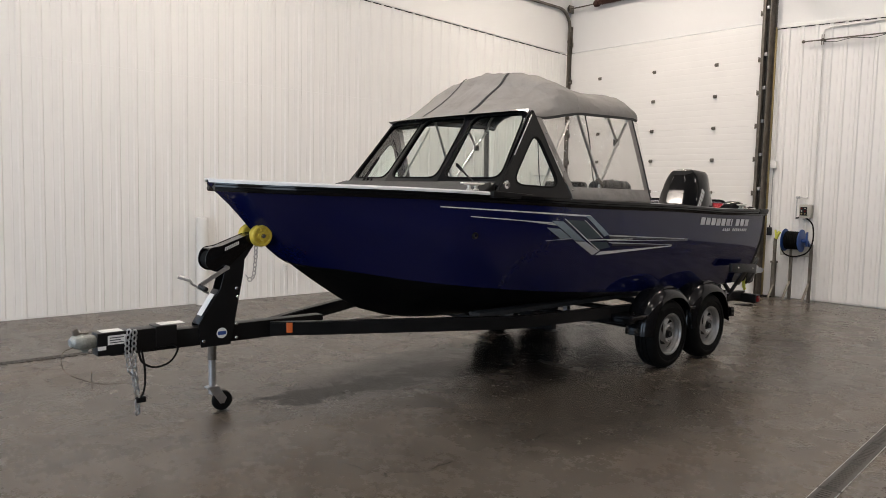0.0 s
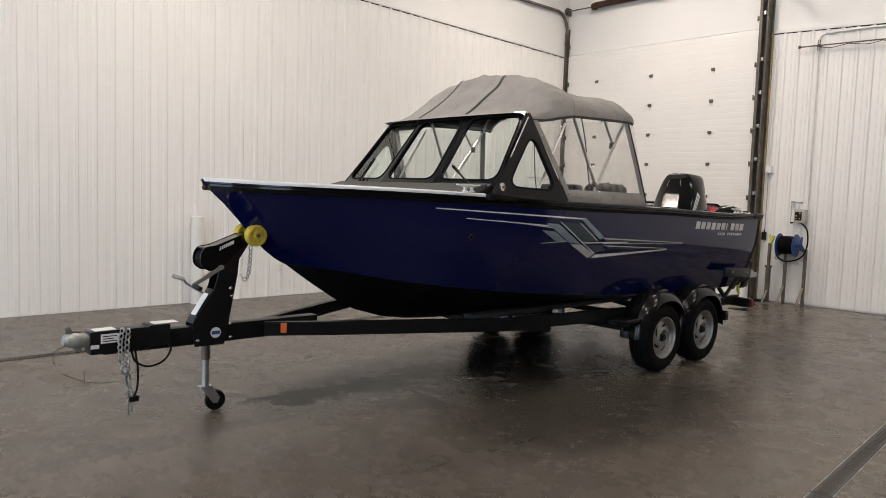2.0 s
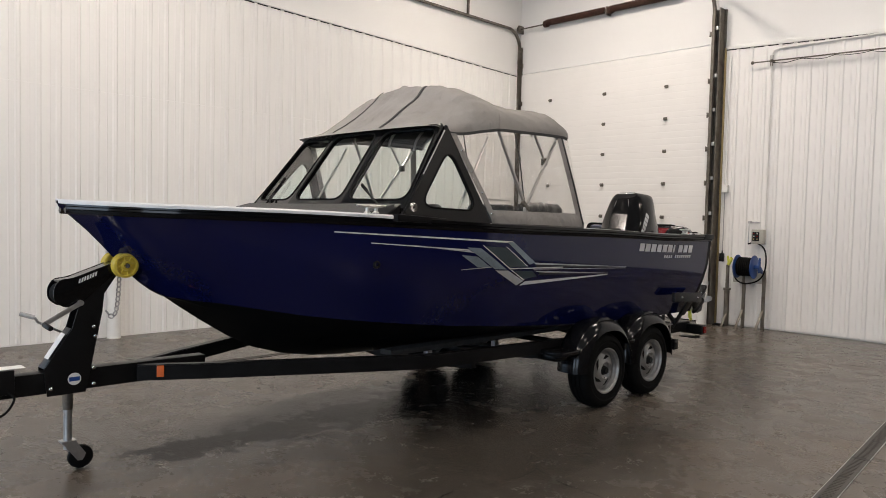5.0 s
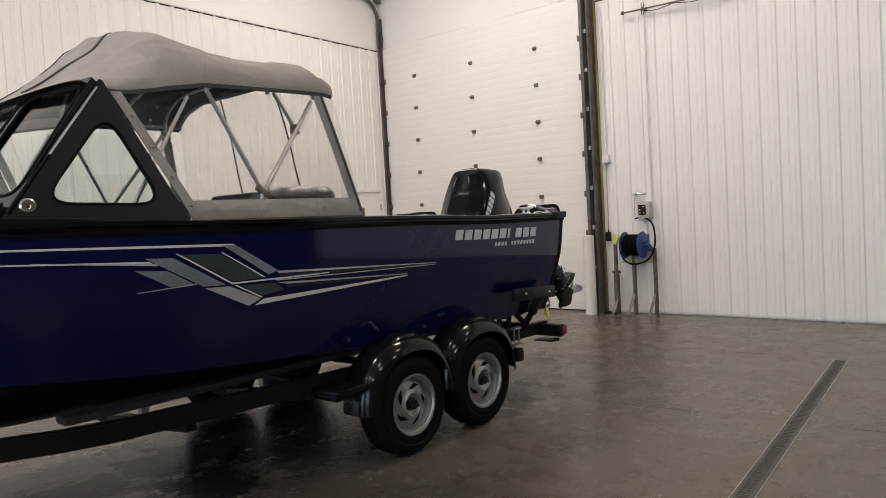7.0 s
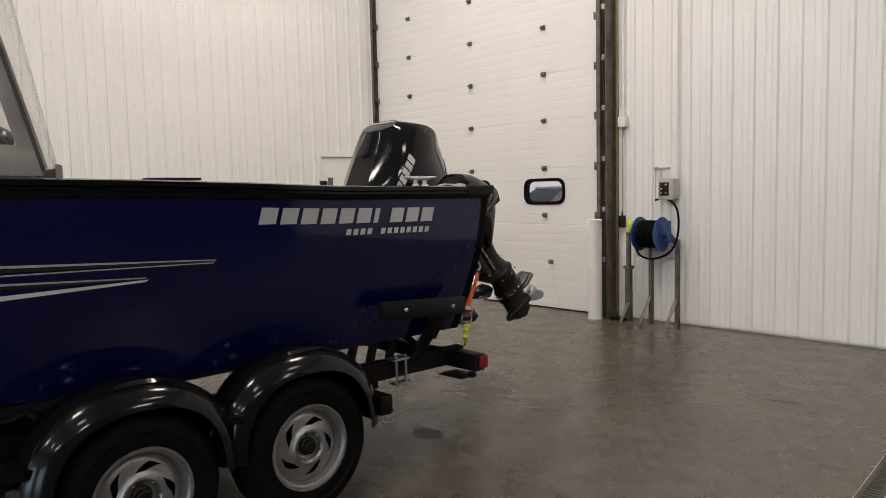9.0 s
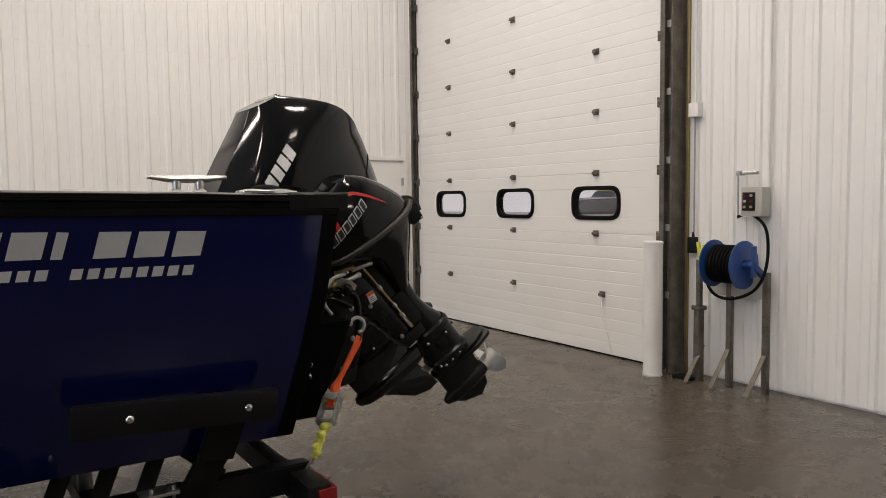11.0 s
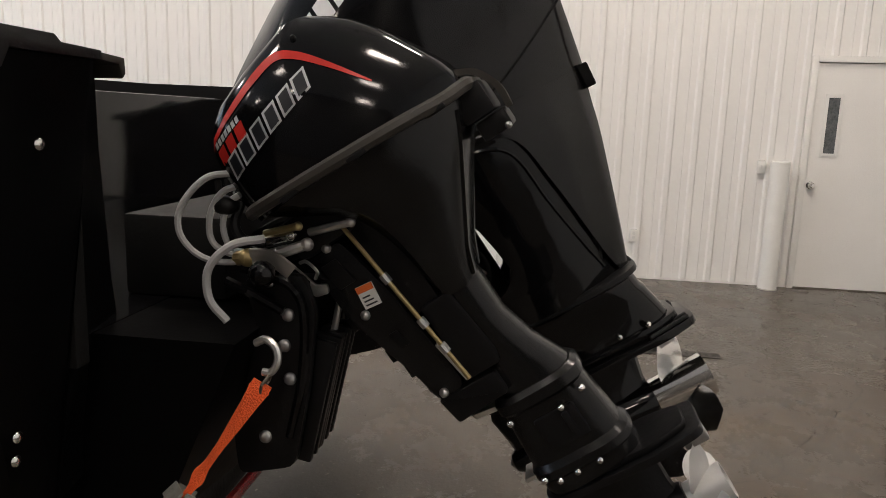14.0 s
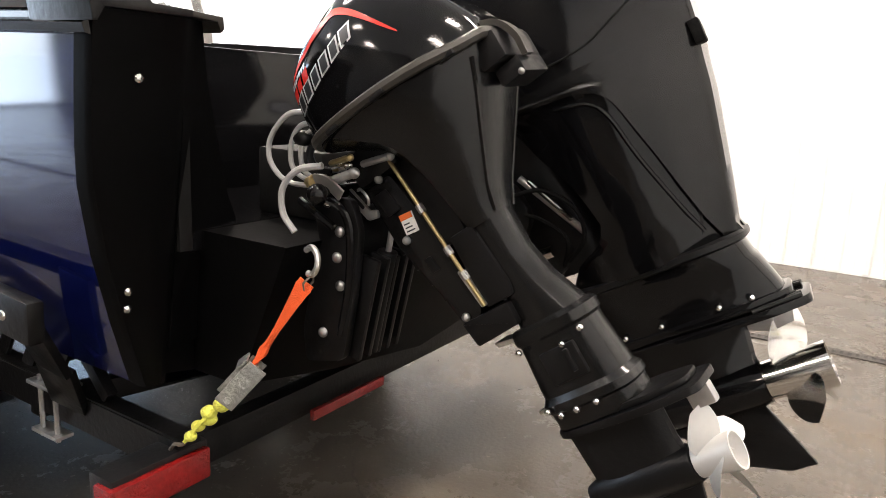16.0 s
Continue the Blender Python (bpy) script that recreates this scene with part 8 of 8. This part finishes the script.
part("spray_lip", bm, ALU, hsg)
bm = B()
prism(bm, [(-0.325, 0.205), (-0.28, 0.205), (-0.28, 0.195), (-0.325, 0.198)], "x", -0.03, 0.03, 0.002, KM)
part("spray_lip", bm, ALU, hsg)
for uu, vv in ((-0.253, 0.19), (-0.215, 0.19), (-0.167, 0.19), (-0.278, 0.205), (-0.172, 0.316), (-0.27, 0.335), (-0.12, 0.33)):
    bm = B()
    ball(bm, KM @ Vector((0.071, uu, vv)), 0.0075, u=8, v=6)
    part("bolt", bm, CHROME, kick)
bm = B()
section_loft(bm, [(0.145, -0.305, -0.085, 0.034), (0.06, -0.30, -0.088, 0.030), (0.0, -0.295, -0.085, 0.034)], KM, e=0.9)
revolve(bm, [(-0.335, 0.0), (-0.325, 0.018), (-0.28, 0.036), (-0.18, 0.044), (-0.11, 0.042), (-0.08, 0.036), (-0.08, 0.0)], (0, 0, 0), "y", 20, KM)
prism(bm, [(-0.30, -0.02), (-0.09, -0.03), (-0.105, -0.085), (-0.16, -0.115), (-0.25, -0.07)], "x", -0.006, 0.006, 0.002, KM)
part("gearcase", bm, SATIN_BLACK, kick, smooth=30)
bm = B()
local_box(bm, KM, -0.014, 0.014, -0.03, 0.02, 0.095, 0.137, 0.006)
part("anode", bm, STEEL_GREY, kick)
propeller(KM, kick, -0.078, 0.034, 0.082, 0.105, 4, PROP_ALU, "light grey four-blade propeller", start=70)
# Red stripe and lettering shapes on the port flank.
bm = B()
stripe = spline([(-0.425, 1.052, 0), (-0.345, 1.082, 0), (-0.275, 1.104, 0), (-0.228, 1.112, 0), (-0.195, 1.095, 0), (-0.155, 1.050, 0), (-0.108, 0.985, 0)], 6)
rows = []
for i, p in enumerate(stripe):
    d = (stripe[min(i + 1, len(stripe) - 1)] - stripe[max(i - 1, 0)]).normalized()
    n = Vector((-d.y, d.x, 0))
    t = i / (len(stripe) - 1)
    w = 0.001 + 0.0065 * math.sin(math.pi * min(1, 0.05 + 0.95 * t)) ** 0.8
    rows.append([KM @ Vector((kside(q.x, q.y) + 0.0015, q.x, q.y)) for q in (p - n * w, p, p + n * w)])
loft(bm, rows, closed=False)
bmesh.ops.solidify(bm, geom=bm.faces[:], thickness=0.001)
part("red_stripe", bm, RED_DECAL, kcowl)
bm = B()
ball(bm, KM @ Vector((kside(-0.185, 1.122), -0.185, 1.122)), 0.006, u=8, v=6)
part("cowl_screw", bm, RUBBER, kcowl)
slant_bars(kcowl, KM, kside, (-0.408, 1.016), (0.0275, 0.0065), (0.003, 0.0255), 3, 1.0, RED_DECAL, 0.22)
slant_bars(kcowl, KM, kside, (-0.404, 1.045), (0.0105, 0.0022), (0.001, 0.0107), 7, 1.0, SILVER_DECAL, 0.25)
slant_bars(kcowl, KM, kside, (-0.400, 0.982), (0.0352, 0.0086), (0.005, 0.038), 6, 1.0, SILVER_DECAL, 0.16)
slant_bars(kcowl, KM, kside, (-0.3945, 0.9868), (0.0352, 0.0086), (0.0041, 0.0302), 6, 1.0, DARK_DECAL, 0.42, lift=0.0028)
# Clamp bracket with two cheeks, bolts and ribs.
bm = B()
box(bm, 0.60, 0.76, 2.255, 2.33, 0.82, 1.13, 0.008)
for v in bm.verts:
    v.co.y += (v.co.z - 1.0) * 0.12
clamp = part("clamp_bracket", bm, SATIN_BLACK, kick)
for s in (1, -1):
    bm = B()
    prism(bm, rounded([(2.25, 1.16), (2.36, 1.17), (2.385, 1.10), (2.372, 0.96), (2.345, 0.80), (2.235, 0.775), (2.225, 0.86), (2.275, 1.06)], 0.02, 3), "x", 0.69 + s * 0.085, 0.69 + s * 0.108, 0.004)
    part("cheek", bm, SATIN_BLACK, clamp)
for k in range(5):
    bm = B()
    beam(bm, (0.62 + 0.035 * k, 2.34, 0.80), (0.62 + 0.035 * k, 2.39, 1.04), 0.014, 0.05, 0.004, (0, 1, 0))
    part("clamp_rib", bm, SATIN_BLACK, clamp)
for xx, yy, zz in ((0.802, 2.335, 1.095), (0.802, 2.328, 1.037), (0.802, 2.338, 0.975), (0.802, 2.290, 0.858)):
    bm = B()
    ball(bm, (xx, yy, zz), 0.0125, 0.7, 1, 1, 10, 6)
    part("bolt", bm, STEEL_GREY, kick)
bm = B()
for pts in (((0.80, 2.25, 1.175), (0.81, 2.30, 1.165), (0.812, 2.345, 1.15), (0.805, 2.365, 1.10), (0.80, 2.36, 0.98), (0.795, 2.335, 0.86)), ((0.80, 2.22, 1.15), (0.815, 2.27, 1.135), (0.815, 2.33, 1.105))):
    tube(bm, pts, 0.009, 8, smooth=5)
part("clamp_arm", bm, GLOSS_BLACK, clamp)
bm = B()
cyl(bm, (0.70, 2.39, 1.045), (0.70, 2.345, 0.80), 0.024, 0.020, seg=14, bevel=0.004)
ram = part("tilt_cylinder", bm, SATIN_BLACK, kick)
bm = B()
cyl(bm, (0.705, 2.415, 1.17), (0.70, 2.39, 1.04), 0.007, seg=10)
part("ram_rod", bm, STEEL_GREY, ram)
# Swivel arm with label, slotted plate and the brass-coloured shift rod.
bm = B()
prism(bm, rounded([(-0.425, 0.80), (-0.345, 0.80), (-0.318, 0.66), (-0.300, 0.45), (-0.330, 0.425), (-0.365, 0.44), (-0.375, 0.50), (-0.420, 0.66)], 0.015, 3), "x", -0.045, 0.062, 0.008, KM)
swv = part("swivel_arm", bm, MOTOR_GREY, kick, "charcoal swivel arm")
bm = B()
prism(bm, rounded([(-0.405, 0.775), (-0.370, 0.775), (-0.360, 0.72), (-0.398, 0.72)], 0.004, 3), "x", 0.060, 0.067, 0.002, KM)
part("arm_boss", bm, SATIN_BLACK, swv)
bm = B()
prism(bm, rounded([(-0.372, 0.60), (-0.352, 0.60), (-0.345, 0.565), (-0.365, 0.565)], 0.004, 3), "x", 0.058, 0.065, 0.002, KM)
part("arm_slot", bm, SATIN_BLACK, swv)
for uu, vv in ((-0.372, 0.80), (-0.385, 0.655), (-0.345, 0.45)):
    bm = B()
    ball(bm, KM @ Vector((0.066, uu, vv)), 0.010, u=8, v=6)
    part("bolt", bm, STEEL_GREY, swv)
for k in range(5):
    bm = B()
    local_box(bm, KM, -0.03, 0.045, -0.432 + 0.014 * k, -0.418 + 0.014 * k, 0.635 - 0.045 * k, 0.665 - 0.045 * k, 0.003)
    part("arm_tooth", bm, SATIN_BLACK, swv)
bm = B()
cyl(bm, KM @ Vector((0.070, -0.322, 0.832)), KM @ Vector((0.074, -0.284, 0.452)), 0.0048, seg=10)
rod_p = part("shift_rod", bm, BRASS, kick, "thin yellow-zinc shift rod")
for a in (0.34, 0.62, 0.78):
    bm = B()
    p, q = Vector((0.070, -0.322, 0.832)), Vector((0.074, -0.284, 0.452))
    cyl(bm, KM @ p.lerp(q, a), KM @ p.lerp(q, a + 0.05), 0.009, seg=8)
    part("rod_nut", bm, STEEL_GREY, rod_p)
bm = B()
beam(bm, KM @ Vector((0.066, -0.300, 0.540)), KM @ Vector((0.066, -0.288, 0.452)), 0.008, 0.022, 0.003, (1, 0, 0))
part("lock_plate", bm, ALU, kick)
bm = B()
prism(bm, rounded([(-0.470, 0.838), (-0.450, 0.845), (-0.425, 0.755), (-0.405, 0.745), (-0.412, 0.728), (-0.438, 0.735)], 0.005, 3), "x", 0.072, 0.084, 0.003, KM)
tube(bm, [KM @ Vector(q) for q in ((0.08, -0.425, 0.805), (0.092, -0.408, 0.80), (0.092, -0.402, 0.775), (0.08, -0.418, 0.765))], 0.0035, 6, smooth=4)
tl = part("tilt_lever", bm, ALU, kick, "pale cast tilt lever")
bm = B()
prism(bm, rounded([(-0.455, 0.825), (-0.447, 0.828), (-0.428, 0.765), (-0.435, 0.762)], 0.003, 3), "x", 0.083, 0.0855, 0.0, KM)
part("lever_slot", bm, SATIN_BLACK, tl)
m0 = KM @ Matrix.Translation((0.066, -0.357, 0.685)) @ pose(0, 0, 0, -8, 0, 0)
bm = B()
local_box(bm, m0, -0.003, 0.002, -0.017, 0.017, -0.024, 0.021)
stk = part("warning_label", bm, WHITE_DECAL, kick, "white label with an orange band")
bm = B()
local_box(bm, m0, 0.0, 0.0028, -0.017, 0.017, 0.008, 0.021)
part("orange_band", bm, ORANGE_LENS, stk)
for k in range(3):
    bm = B()
    local_box(bm, m0, 0.0, 0.0027, -0.012, 0.012 - 0.004 * k, -0.019 + 0.008 * k, -0.016 + 0.008 * k)
    part("text_bar", bm, DARK_DECAL, stk)
# Steering and shift gear under the cowl.
bm = B()
local_box(bm, KM, -0.07, 0.075, -0.43, -0.30, 0.80, 0.885, 0.02)
local_box(bm, KM, -0.05, 0.05, -0.33, -0.25, 0.60, 0.83, 0.015)
part("steering_head", bm, SATIN_BLACK, kick)
bm = B()
cyl(bm, (0.58, 2.30, 1.175), (0.83, 2.30, 1.175), 0.017, seg=12)
ball(bm, (0.835, 2.30, 1.175), 0.024)
part("tilt_tube", bm, GLOSS_BLACK, kick)
for p, q, r, mm in (((0.80, 2.315, 1.205), (0.80, 2.37, 1.225), 0.010, STEEL_GREY), ((0.77, 2.28, 1.235), (0.79, 2.35, 1.255), 0.007, BRASS), ((0.76, 2.25, 1.21), (0.77, 2.33, 1.235), 0.009, CHROME), ((0.79, 2.235, 1.19), (0.80, 2.26, 1.195), 0.014, BRASS), ((0.76, 2.36, 1.24), (0.77, 2.44, 1.265), 0.008, STEEL_GREY), ((0.77, 2.255, 1.165), (0.80, 2.30, 1.155), 0.011, CHROME)):
    bm = B()
    cyl(bm, p, q, r, seg=8, bevel=r * 0.2)
    ball(bm, q, r * 1.25, u=8, v=6)
    part("linkage_fitting", bm, mm, kick)
bm = B()
strip(bm, [(0.81, 2.27, 1.20), (0.815, 2.31, 1.20), (0.81, 2.345, 1.175)], 0.03, 0.005, (0.3, 0, 1), 4)
part("linkage_plate", bm, ALU, kick)
for pts, r in ((((0.80, 2.245, 1.345), (0.81, 2.19, 1.335), (0.815, 2.145, 1.285), (0.815, 2.140, 1.235), (0.81, 2.175, 1.195), (0.80, 2.23, 1.185), (0.77, 2.31, 1.20)), 0.006), (((0.79, 2.255, 1.325), (0.80, 2.215, 1.31), (0.80, 2.19, 1.265), (0.795, 2.195, 1.215), (0.79, 2.25, 1.195), (0.76, 2.32, 1.21)), 0.006), (((0.785, 2.25, 1.31), (0.79, 2.222, 1.29), (0.79, 2.21, 1.245), (0.785, 2.23, 1.205), (0.76, 2.30, 1.20)), 0.006), (((0.82, 2.30, 1.235), (0.835, 2.245, 1.222), (0.84, 2.205, 1.18), (0.84, 2.205, 1.125), (0.835, 2.235, 1.085)), 0.0075)):
    bm = B()
    tube(bm, pts, r, 8, smooth=8)
    part("control_cable", bm, CABLE_GREY, kick, "grey control cable")
for k in range(4):
    bm = B()
    tube(bm, [(0.70, 2.33, 1.24 - 0.015 * k), (0.60, 2.26 - 0.02 * k, 1.24 - 0.03 * k), (0.50, 2.14, 1.18 - 0.02 * k), (0.45, 2.06, 1.14)], 0.008, 6, smooth=6)
    part("rigging_hose", bm, RUBBER, kick)
bm = B()
tube(bm, [KM @ Vector(q) for q in ((0.10, -0.44, 0.955), (0.11, -0.47, 0.93), (0.11, -0.475, 0.90), (0.10, -0.45, 0.87))], 0.009, 8, smooth=5)
ball(bm, KM @ Vector((0.115, -0.462, 0.965)), 0.022, 1, 1.2, 0.8)
part("fuel_fitting", bm, SATIN_BLACK, kick)

# ---- transom tie-down strap ----
tie = thing("tie_down_strap", (0.95, 2.2, 0.53), "orange ratchet tie-down strap with yellow tail", "strap")
bm = B()
tube(bm, [(0.77, 2.33, 1.032), (0.775, 2.352, 1.042), (0.782, 2.374, 1.028), (0.786, 2.378, 1.005), (0.786, 2.366, 0.985), (0.786, 2.350, 0.984)], 0.0075, 8, smooth=5)
part("hook", bm, ALU, tie, "pale bent steel hook")
bm = B()
tube(bm, [(0.786, 2.366, 0.985), (0.776, 2.358, 0.965), (0.795, 2.348, 0.945), (0.805, 2.355, 0.965), (0.788, 2.366, 0.985)], 0.003, 6)
part("wire_loop", bm, STEEL_DARK, tie)
bm = B()
web = spline([Vector(p) for p in ((0.790, 2.352, 0.965), (0.797, 2.338, 0.94), (0.802, 2.28, 0.85), (0.806, 2.23, 0.775), (0.825, 2.195, 0.715))], 8)
rings = []
for k, p in enumerate(web):
    f = k / (len(web) - 1)
    wide = 0.019 if f < 0.15 else max(0.008, 0.021 - 0.017 * (f - 0.15) / 0.5)
    wide += 0.007 * math.exp(-((f - 0.74) / 0.05) ** 2)
    turn = radians(70) * max(0.0, f - 0.25)
    side = Matrix.Rotation(turn, 3, (0.15, -0.55, -0.8)) @ Vector((-0.28, 0.82, -0.55)).normalized()
    out = Vector((0.9, 0.3, 0.1)) * (0.002 + 0.006 * min(1.0, max(0.0, f - 0.2) * 2))
    rings.append([p + side * wide + out, p + out * 1.6, p - side * wide + out, p - side * wide - out, p - out * 0.4, p + side * wide - out])
loft(bm, rings)
part("webbing", bm, ORANGE_WEB, tie, "orange webbing")
bm = B()
d = Vector((0.38, -0.52, -0.76)).normalized()
c = Vector((0.834, 2.19, 0.70))
w = Vector((0.7, 0.7, 0.05)).normalized()
for e in (-1, 1):
    beam(bm, c - d * 0.062 + w * 0.031 * e, c + d * 0.062 + w * 0.031 * e, 0.005, 0.050, 0.002, d.cross(w))
for f, rad in ((-0.05, 0.008), (-0.012, 0.014), (0.046, 0.009)):
    cyl(bm, c - w * 0.036 + d * f, c + w * 0.036 + d * f, rad, seg=12)
beam(bm, c - d * 0.060 + d.cross(w) * 0.028, c - d * 0.028 + d.cross(w) * 0.034, 0.050, 0.006, 0.002, d.cross(w))
ratchet = part("ratchet", bm, ZINC, tie, "worn zinc ratchet buckle")
bm = B()
beam(bm, c - d * 0.02 - w * 0.018, c - d * 0.02 + w * 0.018, 0.036, 0.034, 0.010, d.cross(w))
part("wound_webbing", bm, ORANGE_WEB, ratchet, "orange webbing wound on the spindle")
bm = B()
for k in range(5):
    q = c + d * (0.075 + 0.026 * k)
    ball(bm, q + Vector((0.008 * math.sin(k * 2), 0.006 * math.cos(k * 3), 0)), 0.022 - 0.0015 * k, 1, 1, 0.8, 10, 7)
strip(bm, [c + d * 0.06, c + d * 0.13 + Vector((0.01, 0, 0)), c + d * 0.20], 0.026, 0.008, (1, 0.4, 0), 4)
part("knotted_tail", bm, YELLOW_WEB, tie, "knotted yellow webbing tail")
bm = B()
tube(bm, [c + d * 0.19, c + d * 0.215, (0.925, 2.06, 0.535), (0.925, 2.03, 0.50), (0.92, 2.0, 0.51)], 0.005, 6, smooth=3)
part("end_hook", bm, STEEL_DARK, tie)

# The small motor and its strap stand on the port half of the transom.
SET = Matrix.Translation((0.641, 2.56, 0.93)) @ Matrix.Scale(1.045, 4) @ Matrix.Translation((-0.69, -2.56, -0.93))
kick.matrix_basis = SET @ kick.matrix_basis
tie.matrix_basis = Matrix.Translation((0.808, 2.384, 1.536)) @ Matrix.Rotation(radians(-1.1), 4, "Y") @ Matrix.Scale(0.98, 4) @ Matrix.Translation((-0.758, -2.426, -1.511)) @ tie.matrix_basis
